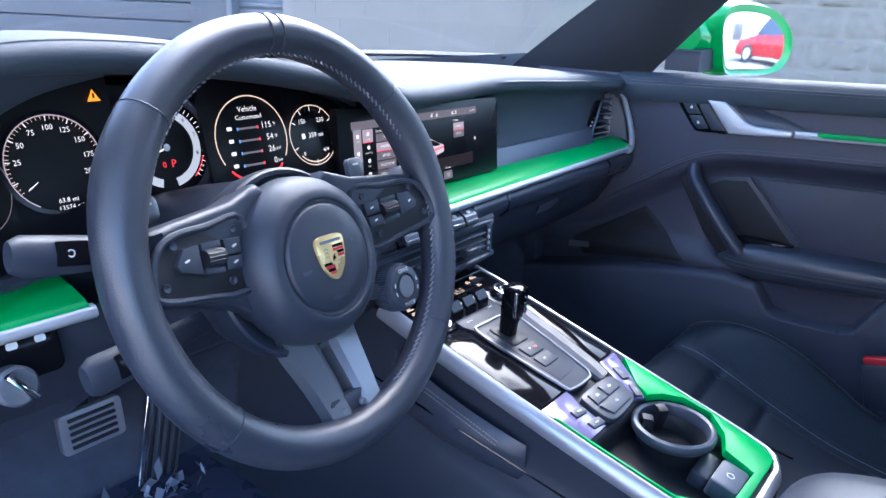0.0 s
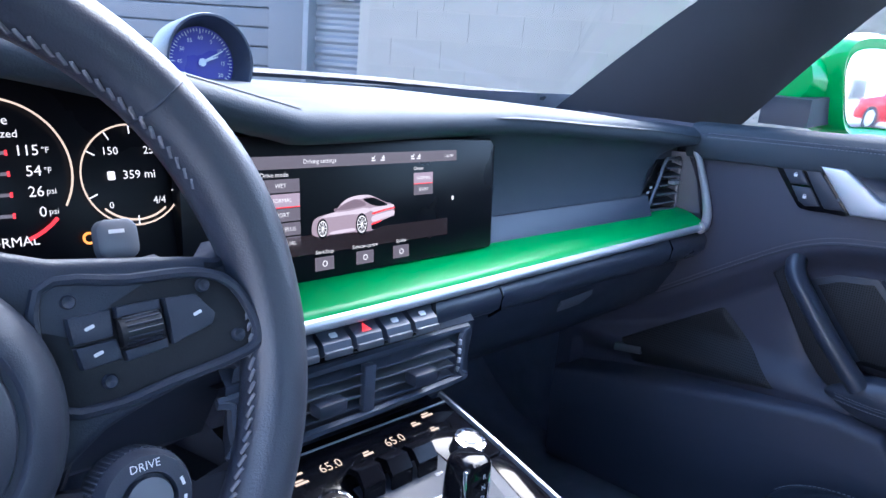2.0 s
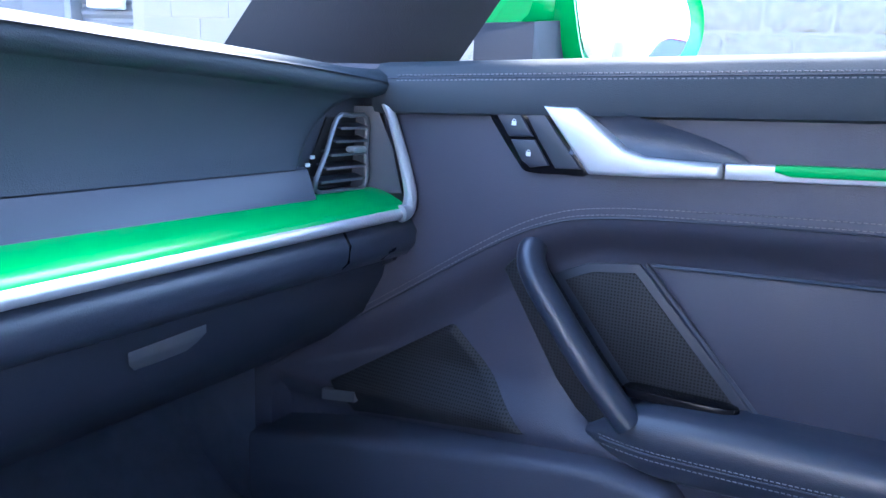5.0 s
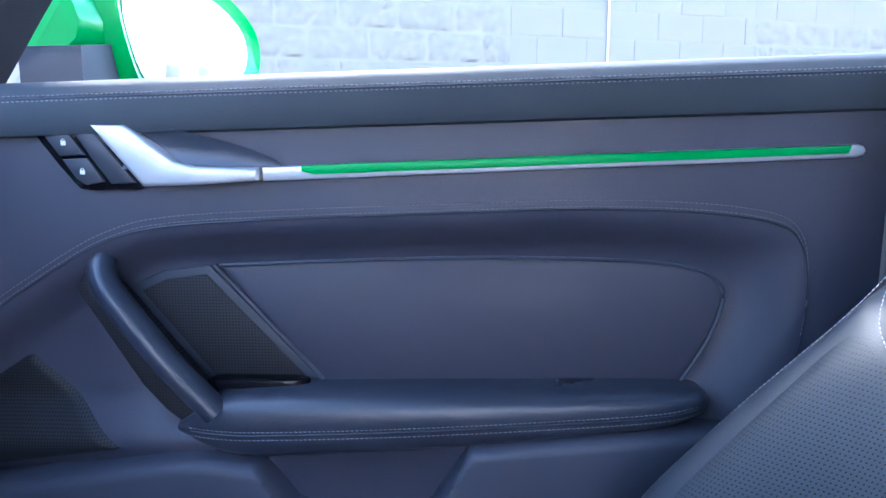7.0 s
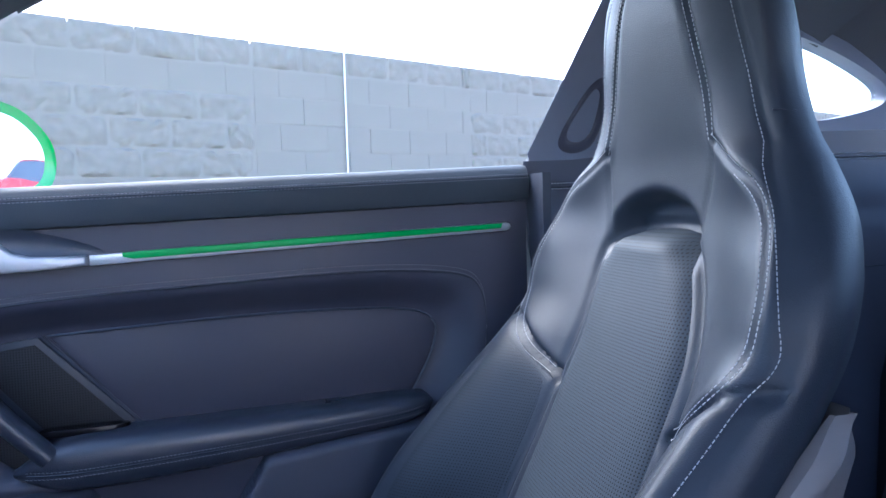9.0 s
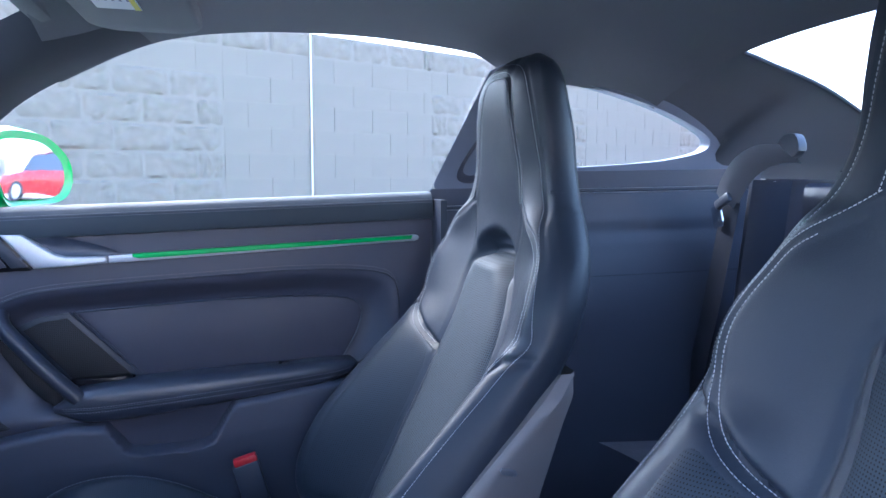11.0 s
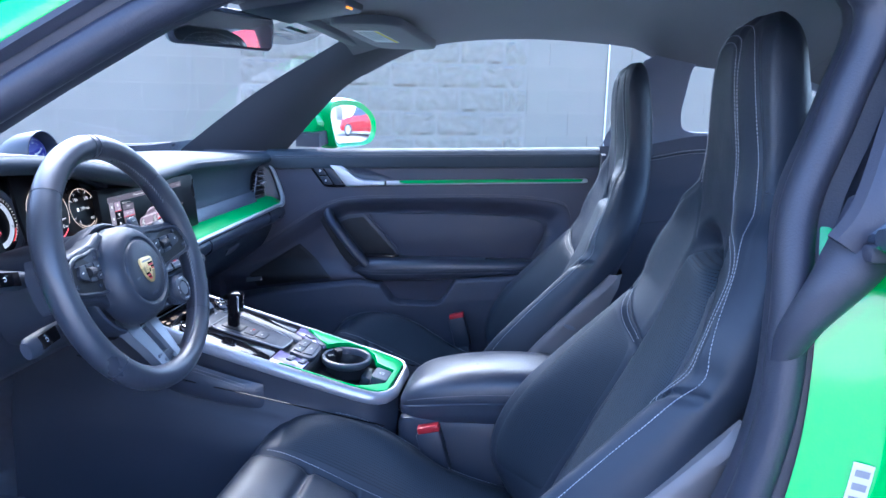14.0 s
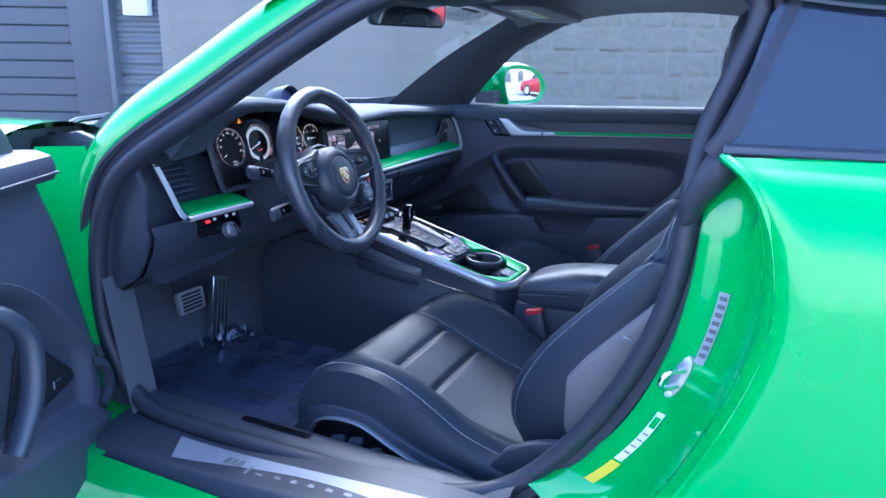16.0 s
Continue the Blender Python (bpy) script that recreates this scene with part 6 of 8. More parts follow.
for x, y, w, mt in ((-0.015, 0.493, "P", LIT_RED), (-0.015, 0.471, "M", WHITE)):
    k = part("selector_key", prism(rect(x, y, 0.032, 0.0185, 0.002), con, 0.001, 0.0058, 0.001), TRAY, console, "dark selector key")
    words(w, 0.006, basis(con(x - 0.003, y, 0.0061), (1, 0, 0), (0, 1, 0.263)), WHITE, k)
    if w == "P":
        flat(rect(0.007, -0.001, 0.0055, 0.0026), basis(con(x, y, 0.0060), (1, 0, 0), (0, 1, 0.263)), LIT_RED, k, "key_light", 0.0003)
# key bank behind the tray
part("key_bank", prism(flat2([(-0.036, 0.407), (0.024, 0.406), (0.033, 0.396), (0.026, 0.374), (0.014, 0.363), (-0.036, 0.361), (-0.047, 0.372), (-0.045, 0.396)], 3), con, -0.004, 0.004, 0.002), PLASTIC, console, "dark key bank")
for pts in ([(-0.034, 0.402), (-0.010, 0.402), (-0.012, 0.386), (-0.038, 0.386)], [(-0.007, 0.402), (0.021, 0.401), (0.020, 0.386), (-0.009, 0.386)], [(-0.038, 0.383), (0.019, 0.383), (0.012, 0.367), (-0.034, 0.366)]):
    k = part("console_key", prism(pts, con, 0.002, 0.0066, 0.0012), PLASTIC, console, "dark console key")
    cx, cy = sum(p[0] for p in pts) / 4, sum(p[1] for p in pts) / 4
    flat(rect(0, 0, 0.006, 0.0012), basis(con(cx, cy, 0.0069), (1, 0, 0), (0, 1, 0.263)), WHITE, k, "key_symbol", 0.0003)
    arc_band(basis(con(cx, cy, 0.0069), (1, 0, 0), (0, 1, 0.263)), 0.0022, 0.0028, 10, 170, WHITE, k, "key_symbol", 0.0003, 20)
for x, y, rz in ((0.052, 0.399, 65), (0.037, 0.371, 52), (-0.066, 0.395, -6), (-0.064, 0.373, -6)):
    m_ = basis(con(x, y, 0.0), (math.cos(radians(rz)), math.sin(radians(rz)), 0.263 * math.sin(radians(rz))), (-math.sin(radians(rz)), math.cos(radians(rz)), 0.263 * math.cos(radians(rz))))
    k = part("console_key", prism(rect(0, 0, 0.022, 0.011, 0.002), lambda a, b, c: m_ @ Vector((a, b, c)), -0.002, 0.0035, 0.001), PLASTIC, console, "dark console key")
    flat(rect(0, 0, 0.0075, 0.0022), m_ @ Matrix.Translation((0, 0, 0.0037)), SILVER_DARK, k, "key_symbol", 0.0003)
# climate row
cb3 = lambda x, y, d: basis(con(x, y, d), (1, 0, 0), (0, 1, 0.263))
part("climate_panel", prism([(lx(0.575), 0.575), (-0.058, 0.575), (-0.056, 0.602), (0.034, 0.604), (0.036, 0.575), (rx(0.575), 0.575), (rx(0.655), 0.655), (lx(0.655), 0.655)], con, -0.004, 0.001, 0.0006), PIANO, console, "gloss black climate panel")
part("panel_line", block((0.185, 0.0016, 0.001), 0.0, cb3(-0.004, 0.647, 0.0012)), SILVER, console)
for x, y in ((-0.083, 0.588), (0.064, 0.592)):
    kb = part("climate_knob", lathe([(0.0150, 0.0), (0.0150, 0.008), (0.0140, 0.011), (0.0118, 0.0112), (0.0112, 0.0098), (0.0001, 0.0098)], 32, cb3(x, y, 0)), CHROME, console, "chrome climate knob")
    arc_band(cb3(x, y, 0.0102), 0, 0.0112, 0, 360, PIANO, kb, "knob_face", 0.0, 24)
    arc_band(cb3(x, y, 0.0106), 0.0042, 0.0056, 60, 330, WHITE, kb, "knob_mark", 0.0, 24)
part("climate_plate", prism([(-0.056, 0.600), (0.033, 0.602), (0.034, 0.562), (-0.046, 0.556), (-0.054, 0.570)], con, -0.004, 0.0016, 0.0006), TRAY, console, "dark satin plate")
for x in (-0.047, -0.019, 0.009):
    part("climate_rocker", loft([[con(x + s * 0.0105, y, d) for s in (-1, 1)] + [con(x + s * 0.0105, y, d - 0.006) for s in (1, -1)] for y, d in ((0.612, 0.003), (0.608, 0.016), (0.598, 0.021), (0.588, 0.014), (0.584, 0.001))]), PIANO, console, "black climate rocker", angle=30)
for x in (-0.058, 0.009):
    words("65.0", 0.0125, cb3(x, 0.627, 0.0013), LIT_WARM, console)
for x, y, w in ((-0.022, 0.624, 0.010), (0.040, 0.634, 0.009), (0.058, 0.639, 0.013), (0.052, 0.622, 0.009), (-0.088, 0.622, 0.012), (-0.088, 0.631, 0.012)):
    flat(rect(0, 0, w, 0.0022), cb3(x, y, 0.0012), LIT_WARM, console, "lit_symbol", 0.0003)
    flat(rect(-0.001, 0.0028, w * 0.6, 0.0016), cb3(x, y, 0.0012), LIT_WARM, console, "lit_symbol", 0.0003)
words("TEMP", 0.004, cb3(0.018, 0.580, 0.0019), WHITE, console)
words("AUTO", 0.004, cb3(-0.036, 0.574, 0.0019), WHITE, console)
# flanks, knee pad, lower tunnel
for sx in (-1, 1):
    def flank(u, v, sx=sx):
        y = 0.196 + 0.719 * u
        top = con(con_w(min(y, 0.66))[0 if sx < 0 else 1], min(y, 0.66)) + Vector((0, max(0, y - 0.66), 0.263 * max(0, y - 0.66) * 0.4 - 0.012))
        low = 0.27
        z = top.z + (low - top.z) * v
        x = top.x + sx * (0.001 + 0.035 * soft((v - 0.10) * 2.2) + 0.02 * v)
        if 0.30 < v < 0.34:
            x -= sx * 0.003
        return Vector((x, y, z))
    part("console_flank", sheet(40, 36, flank), PLASTIC, console, "soft black console side", angle=50)
for sx in (-1, 1):
    part("flank_seam", tube([(sx * (0.108 + 0.0375) + (0.003 if sx < 0 else -0.003), 0.20 + 0.023 * i, 0.479 + 0.0035 * i) for i in range(26)], 0.0012, 5), PIANO, console)
part("knee_pad", loft([[con(-0.112, 0.62 - 0.2 * t, -0.03) + Vector((-0.004 - 0.018 * k * math.sin(math.pi * t) ** 0.5 - 0.004 - 0.006 * math.sin(math.pi * t), 0, -0.075 * (j / 8) * (1 - 0.35 * t) - 0.008)) for j, k in ((0, 0.2), (1, 0.7), (3, 1), (5, 1), (7, 0.8), (8, 0.2))] for t in [i / 20 for i in range(21)]], False), LEATHER, console, "padded leather knee rest", angle=60)
for k in (0, 0.006):
    thread([con(-0.112, 0.60 - 0.16 * i / 20, -0.045 + k) + Vector((-0.030, 0, 0)) for i in range(21)], (-1, 0, 0.1), STITCH_GREY, console)
# armrest lid
arm = console


def lid_ring(y):
    top, hw, base = smooth_table([(-0.17, 0.548, 0.050, 0.47), (-0.15, 0.558, 0.070, 0.465), (-0.05, 0.565, 0.078, 0.462), (0.05, 0.558, 0.080, 0.458), (0.14, 0.538, 0.078, 0.455), (0.178, 0.515, 0.066, 0.46), (0.192, 0.49, 0.045, 0.468)], y)
    h = top - base
    return [Vector((-0.005 + hw * a, y, base + h * b)) for a, b in ((-0.86, 0.0), (-1.0, 0.12), (-1.02, 0.3), (-1.03, 0.48), (-1.0, 0.5), (-1.01, 0.55), (-0.97, 0.78), (-0.85, 0.93), (-0.5, 0.99), (0, 1.0), (0.5, 0.99), (0.85, 0.93), (0.97, 0.78), (1.01, 0.55), (1.0, 0.5), (1.03, 0.48), (1.0, 0.12), (0.86, 0.0))]


part("armrest_pad", loft([lid_ring(-0.17 + 0.362 * i / 40) for i in range(41)]), LEATHER, arm, "leather lid with grey seam", angle=50)
thread([lid_ring(-0.16 + 0.335 * i / 40)[6].lerp(lid_ring(-0.16 + 0.335 * i / 40)[5], 0.6) for i in range(41)], (-1, 0, 0.4), STITCH_GREY, arm)
part("armrest_base", block((0.17, 0.435, 0.23), 0.02, pose(-0.005, -0.0275, 0.36)), PLASTIC, arm, "console box under the lid")

# ---- seats ----
BACK = [  # height: centre front, ridge front, insert edge, ridge line, half-width, rear face
    (0.35, -0.005, 0.06, 0.112, 0.209, 0.243, -0.08), (0.4, -0.01, 0.086, 0.113, 0.211, 0.247, -0.1), (0.45, -0.03, 0.086, 0.114, 0.212, 0.25, -0.12), (0.5, -0.055, 0.068, 0.115, 0.212, 0.25, -0.14),
    (0.55, -0.078, 0.036, 0.115, 0.212, 0.249, -0.155), (0.6, -0.102, -0.008, 0.114, 0.211, 0.248, -0.172), (0.65, -0.124, -0.056, 0.113, 0.208, 0.246, -0.19), (0.7, -0.146, -0.104, 0.109, 0.202, 0.243, -0.212),
    (0.74, -0.163, -0.139, 0.105, 0.206, 0.243, -0.23), (0.77, -0.176, -0.15, 0.1, 0.213, 0.242, -0.24), (0.8, -0.187, -0.161, 0.095, 0.209, 0.235, -0.25), (0.84, -0.197, -0.179, 0.088, 0.189, 0.217, -0.26),
    (0.88, -0.201, -0.186, 0.088, 0.145, 0.189, -0.266), (0.905, -0.201, -0.196, 0.08, 0.105, 0.167, -0.268), (0.95, -0.198, -0.2, 0.066, 0.084, 0.146, -0.27), (1.0, -0.194, -0.197, 0.054, 0.071, 0.138, -0.268),
    (1.044, -0.192, -0.196, 0.044, 0.061, 0.13, -0.262), (1.081, -0.196, -0.201, 0.03, 0.05, 0.119, -0.256), (1.102, -0.207, -0.213, 0.02, 0.036, 0.097, -0.25), (1.115, -0.226, -0.229, 0.01, 0.018, 0.062, -0.243)]
SEAMS = {  # name: depth, width, line of (distance from the centre, height)
    "head": (0.0028, 0.0035, [(0.0, 1.089), (0.030, 1.086), (0.047, 1.074), (0.058, 1.045), (0.067, 1.015), (0.082, 0.96), (0.096, 0.906)]),
    "crest": (0.003, 0.0035, [(0.096, 0.906), (0.125, 0.888), (0.167, 0.864), (0.191, 0.834), (0.207, 0.8), (0.211, 0.77), (0.205, 0.738), (0.182, 0.708), (0.15, 0.684), (0.120, 0.670)]),
    "neck": (0.0022, 0.003, [(0.096, 0.906), (0.094, 0.875), (0.088, 0.845), (0.084, 0.822)]),
    "arch": (0.006, 0.005, [(0.0, 0.830), (0.045, 0.828), (0.074, 0.818), (0.090, 0.800), (0.100, 0.770), (0.108, 0.72), (0.113, 0.65), (0.115, 0.55), (0.113, 0.42)]),
    "split": (0.010, 0.005, [(0.108, 0.660), (0.145, 0.682), (0.185, 0.708), (0.215, 0.720), (0.26, 0.726)]),
    "edge": (0.0022, 0.0035, [(0.006, 1.107), (0.046, 1.103), (0.084, 1.086), (0.106, 1.05), (0.119, 1.005), (0.13, 0.96), (0.144, 0.92), (0.17, 0.882), (0.198, 0.842), (0.22, 0.802), (0.231, 0.765), (0.233, 0.738), (0.226, 0.715), (0.226, 0.68), (0.229, 0.62), (0.231, 0.54), (0.23, 0.44), (0.226, 0.38)])}
SEAM_LINES = {k: flat2(v[2], 4, False) for k, v in SEAMS.items()}


def line_gap(pts, x, z):
    best = 9.0
    for (x0, z0), (x1, z1) in zip(pts, pts[1:]):
        ex, ez = x1 - x0, z1 - z0
        t = max(0.0, min(1.0, ((x - x0) * ex + (z - z0) * ez) / (ex * ex + ez * ez + 1e-12)))
        best = min(best, (x - x0 - ex * t) ** 2 + (z - z0 - ez * t) ** 2)
    return best ** 0.5


# Lopsided shift of the lower panel, tuned to how the seats look on camera.
def off_centre(z):
    return -0.036 * soft((0.83 - z) / 0.13)


def place_x(a, z):
    """Shifts the centre panel sideways across the back, to fit the camera's view."""
    hw = smooth_table(BACK, z)[4]
    return a + off_centre(z) * max(0.0, 1 - (a / hw) ** 2)


def front_y(x, z, seams=True):
    """How far forward the front of the backrest lies."""
    yc, yb, a0, a1, hw, yr = smooth_table(BACK, z)
    a = x
    for _ in range(3):
        a = x - off_centre(z) * max(0.0, 1 - (a / hw) ** 2)
    a = abs(a)
    if a < a0:
        y = yc + (yb - yc) * 0.06 * (a / a0) ** 2
    elif a < a1:
        k = (a - a0) / (a1 - a0)
        y = yc + (yb - yc) * (0.06 + 0.94 * (0.75 * soft(k) + 0.25 * k))
    else:
        t = (a - a1) / (0.985 * hw - a1)
        y = yb - (yb - yr) * 0.26 * t ** 1.7
    # the hollow of the neck, under a soft overhang
    over = 0.868 - 0.022 * (a / 0.075) ** 2
    y -= 0.027 * soft((over - z) / 0.022) * soft((z - 0.785) / 0.02) * soft((0.090 - a) / 0.034)
    if seams:
        for k, (d, w, _) in SEAMS.items():
            lo, hi = min(p[1] for p in SEAM_LINES[k]), max(p[1] for p in SEAM_LINES[k])
            if lo - 0.015 < z < hi + 0.015:
                g = line_gap(SEAM_LINES[k], a, z)
                if g < 3 * w:
                    y -= d * math.exp(-(g / w) ** 2)
    return y


def back_ring(z, n=124):
    yc, yb, a0, a1, hw, yr = smooth_table(BACK, z)
    out = [Vector((s * hw * 0.985, front_y(s * hw * 0.985, z), z)) for s in [-1 + 2 * i / n for i in range(n + 1)]]
    d = yb - yr
    side = [(0.997, 0.30), (1.004, 0.36), (1.007, 0.44), (1.0, 0.58), (0.97, 0.76), (0.90, 0.91), (0.72, 0.98), (0.35, 1.0), (0.0, 1.0)]
    rt = [Vector((hw * a, yb - d * b, z)) for a, b in side]
    return out + rt + [Vector((-p.x, p.y, p.z)) for p in reversed(rt[:-1])]


def front_at(x, z, lift=0.0, seams=False):
    x = place_x(x, z)
    return Vector((x, front_y(x, z, seams) + lift, z))


def front_normal(p):
    x, z = p.x, p.z
    e = 0.004
    return Vector((-(front_y(x + e, z, False) - front_y(x - e, z, False)) / (2 * e), 1, -(front_y(x, z + e, False) - front_y(x, z - e, False)) / (2 * e)))


def cushion_z(x, y):
    """Height of the seat cushion."""
    a = abs(x)
    mid = smooth_table([(-0.12, 0.300), (0.05, 0.302), (0.12, 0.310), (0.205, 0.326), (0.30, 0.360), (0.38, 0.394), (0.44, 0.416), (0.48, 0.416), (0.505, 0.392)], y)[0]
    crest_h = smooth_table([(-0.12, 0.315), (0.0, 0.325), (0.10, 0.340), (0.17, 0.362), (0.224, 0.394), (0.284, 0.426), (0.344, 0.445), (0.40, 0.448), (0.45, 0.438), (0.485, 0.418), (0.505, 0.390)], y)[0]
    for yy in (0.298, 0.385):
        if a < 0.15:
            mid -= 0.009 * math.exp(-((y - yy - 0.03 * x) / 0.0075) ** 2)
    t = soft((a - 0.14) / 0.075)
    z = mid + (crest_h - mid) * t - 0.010 * math.exp(-((a - 0.145) / 0.008) ** 2)
    if a > 0.235:
        z -= 0.5 * ((a - 0.235) / 0.05) ** 2 * 0.05
    return z


SHIFT = 0.020  # backrest set sideways to fit the camera's view; inboard on the driver's seat only


def build_seat(name, label):
    s = thing(name, (0, 0.1, 0.262), label, "car seat", "front seats")
    zs = [0.352 + 0.759 * i / 160 for i in range(161)] + [1.1135, 1.115]
    part("backrest", loft([back_ring(z) for z in zs]), SEAT, s, "black leather backrest with integral headrest", angle=70)

    def ins(u, v):
        z = 0.42 + 0.407 * v
        w = lerp_table([(0.42, 0.106), (0.55, 0.108), (0.65, 0.107), (0.72, 0.102), (0.77, 0.095), (0.790, 0.088), (0.804, 0.079), (0.814, 0.069), (0.821, 0.056), (0.825, 0.040), (0.827, 0.014)], z)[0]
        x = place_x((2 * u - 1) * w, z)
        e = max(0.0, 1 - abs(2 * u - 1) ** 6) * (1 - soft((z - 0.806) / 0.021) ** 2)
        low = front_y(x, z, False) - 0.007
        return Vector((x, low + (smooth_table(BACK, z)[0] + 0.013 - low) * e, z))
    part("backrest_insert", sheet(31, 70, ins), PERF, s, "perforated leather centre panel", angle=70, uv=lambda co: (co.x, co.z * 1.05))
    for sx in (-1, 1):
        def bol(u, v, sx=sx):
            a = 0.119 + 0.082 * u
            top = lerp_table([(0.108, 0.655), (0.145, 0.676), (0.185, 0.701), (0.215, 0.713)], a)[0]
            z = 0.40 + (top - 0.40) * v
            e = (1 - abs(2 * u - 1) ** 6) * (1 - abs(2 * v - 1) ** 14)
            return front_at(sx * a, z, -0.003 + 0.006 * e)
        part("side_bolster", sheet(20, 44, bol), PERF_DARK, s, "perforated side bolster", angle=70, uv=lambda co: (co.x * 1.25, co.z))
        seams = [("head", 0.004, 0), ("head", -0.004, 0), ("crest", 0.004, 0), ("crest", -0.004, 6), ("edge", -0.0035, 0)]
        for k, off, skip in seams:
            P = SEAM_LINES[k][skip:]
            ln = []
            for i, (x, z) in enumerate(P):
                q, r = P[max(i - 1, 0)], P[min(i + 1, len(P) - 1)]
                t = Vector((r[0] - q[0], r[1] - q[1])).normalized()
                x, z = x - t.y * off, z + t.x * off
                ln.append(front_at(sx * max(0.0, x), z, 0.0))
            thread(ln, front_normal, STITCH, s, step=0.0044, length=0.0031, r=0.00042, lift=0.0003)
        # stitched seam across the side, and the grey shell low on the flank
        hw, yb9, yr9 = smooth_table(BACK, 0.925)[3:6][1], smooth_table(BACK, 0.925)[1], smooth_table(BACK, 0.925)[5]
        part("seam", tube([Vector((sx * hw * a, yb9 - (yb9 - yr9) * b, 0.925 - 0.006 * b)) for a, b in ((0.975, 0.22), (1.0, 0.30), (1.010, 0.44), (1.003, 0.58), (0.974, 0.76), (0.903, 0.9))], 0.0010, 5), PLASTIC, s)

        def shell_ring(z, sx=sx):
            """The moulded shell behind the leather side: a rounded front edge, a flat flank, the back."""
            yc, yb, a0, a1, hw_, yr = smooth_table(BACK, z)
            up, low = soft((0.706 - z) / 0.030), soft((z - 0.385) / 0.05)
            y0 = min(yb, 0.062) - 0.084 - 0.03 * (1 - low) ** 2
            q = 0.013 * up
            return [Vector((sx * x, y, z)) for x, y in ((hw_ * 0.985, y0 + 0.004), (hw_ + 0.55 * q, y0 + 0.002), (hw_ + 0.9 * q, y0 - 0.005), (hw_ + q, y0 - 0.016), (hw_ * 0.985 + q, y0 + (yr - y0) * 0.6), (hw_ * 0.95 + q, yr - 0.004 * up), (hw_ * 0.70, yr - 0.012 * up), (0.0, yr - 0.012 * up))]
        part("back_shell", loft([shell_ring(0.36 + 0.346 * i / 60) for i in range(61)], False), SHELL, s, "grey plastic seat shell side", angle=35)
    for ob in s.children:
        ob.location.x += SHIFT

    def cush(u, v):
        x, y = -0.262 + 0.524 * u, -0.10 + 0.60 * v
        return Vector((x, y, cushion_z(x, y)))
    part("cushion", sheet(80, 170, cush), SEAT, s, "black leather cushion with cross pleats", angle=60)
    rim_pts = [(-0.262, -0.10 + 0.60 * i / 30) for i in range(31)] + [(-0.262 + 0.524 * i / 20, 0.50) for i in range(1, 20)] + [(0.262, 0.50 - 0.60 * i / 30) for i in range(31)]
    part("cushion_side", loft([[Vector((x, y, cushion_z(x, y) + (0.275 - cushion_z(x, y)) * k)) + Vector((math.copysign(0.012, x) * math.sin(math.pi * k) if abs(x) > 0.26 else 0, 0.012 * math.sin(math.pi * k) if y > 0.49 else 0, 0)) for k in (0, 0.15, 0.35, 0.6, 0.8, 1.0)] for x, y in rim_pts], False), SEAT, s, angle=60)
    for sx in (-1, 1):
        def cb(u, v, sx=sx):
            x, y = sx * (0.158 + 0.080 * u), 0.05 + 0.40 * v
            e = (1 - abs(2 * u - 1) ** 4) * (1 - abs(2 * v - 1) ** 6)
            return Vector((x, y, cushion_z(x, y) + 0.001 + 0.012 * e))
        part("cushion_bolster", sheet(12, 36, cb), PERF_DARK, s, "perforated cushion bolster", angle=70, uv=lambda co: (co.x * 1.4, co.y))
        thread([Vector((sx * 0.243, y, cushion_z(0.243, y) + 0.003)) for y in [0.08 + 0.41 * i / 50 for i in range(51)]], (sx * 0.4, 0, 1), STITCH, s, step=0.0058, length=0.0042, r=0.0007)
        thread([Vector((sx * 0.150, y, cushion_z(0.150, y) + 0.004)) for y in [0.10 + 0.37 * i / 50 for i in range(51)]], (sx * 0.4, 0, 1), STITCH, s, step=0.0058, length=0.0042, r=0.0006)
    part("seat_base", prism(flat2([(-0.10, 0.270), (0.0, 0.278), (0.15, 0.285), (0.26, 0.300), (0.34, 0.325), (0.44, 0.350), (0.487, 0.335), (0.487, 0.272)], 3), lambda a, b, c: Vector((-0.258 - c, a, b)), -0.52, 0.010, 0.008), SEAT, s, "black leather seat base")
    part("seat_recliner", prism(flat2([(-0.12, 0.29), (-0.10, 0.40), (-0.03, 0.405), (0.04, 0.385), (0.09, 0.345), (0.10, 0.29)], 4), lambda a, b, c: Vector((-0.248 - c, a, b)), 0.0, 0.018, 0.008), PLASTIC, s, "black hinge cover")
    # satin panel low on the outer side, with the switches in its dark recess
    sp = part("seat_side_panel", prism(flat2([(0.492, 0.262), (0.492, 0.335), (0.470, 0.360), (0.42, 0.372), (0.345, 0.370), (0.29, 0.348), (0.22, 0.322), (0.12, 0.296), (0.09, 0.262)], 3), lambda a, b, c: Vector((-0.266 - c - 0.006 * math.sin(math.pi * (a - 0.09) / 0.41), a, b)), 0.0, 0.010, 0.004), LEATHER, s, "satin black seat side panel")
    part("switch_recess", prism(flat2([(0.468, 0.262), (0.462, 0.318), (0.440, 0.340), (0.40, 0.350), (0.35, 0.347), (0.29, 0.322), (0.22, 0.296), (0.17, 0.262)], 3), lambda a, b, c: Vector((-0.280 - c, a, b)), 0.0, 0.0035, 0.001), PIANO, sp, "gloss black switch recess")
    part("seat_trim", sweep(curve_pts([(-0.284, 0.474, 0.262), (-0.287, 0.468, 0.318), (-0.288, 0.445, 0.344), (-0.288, 0.40, 0.355), (-0.288, 0.348, 0.352), (-0.288, 0.288, 0.327), (-0.288, 0.22, 0.302), (-0.286, 0.13, 0.270)], 6), ring(0.0035, 8, 0.007), (1, 0, 0)), SILVER_DARK, sp, "satin metal trim line")
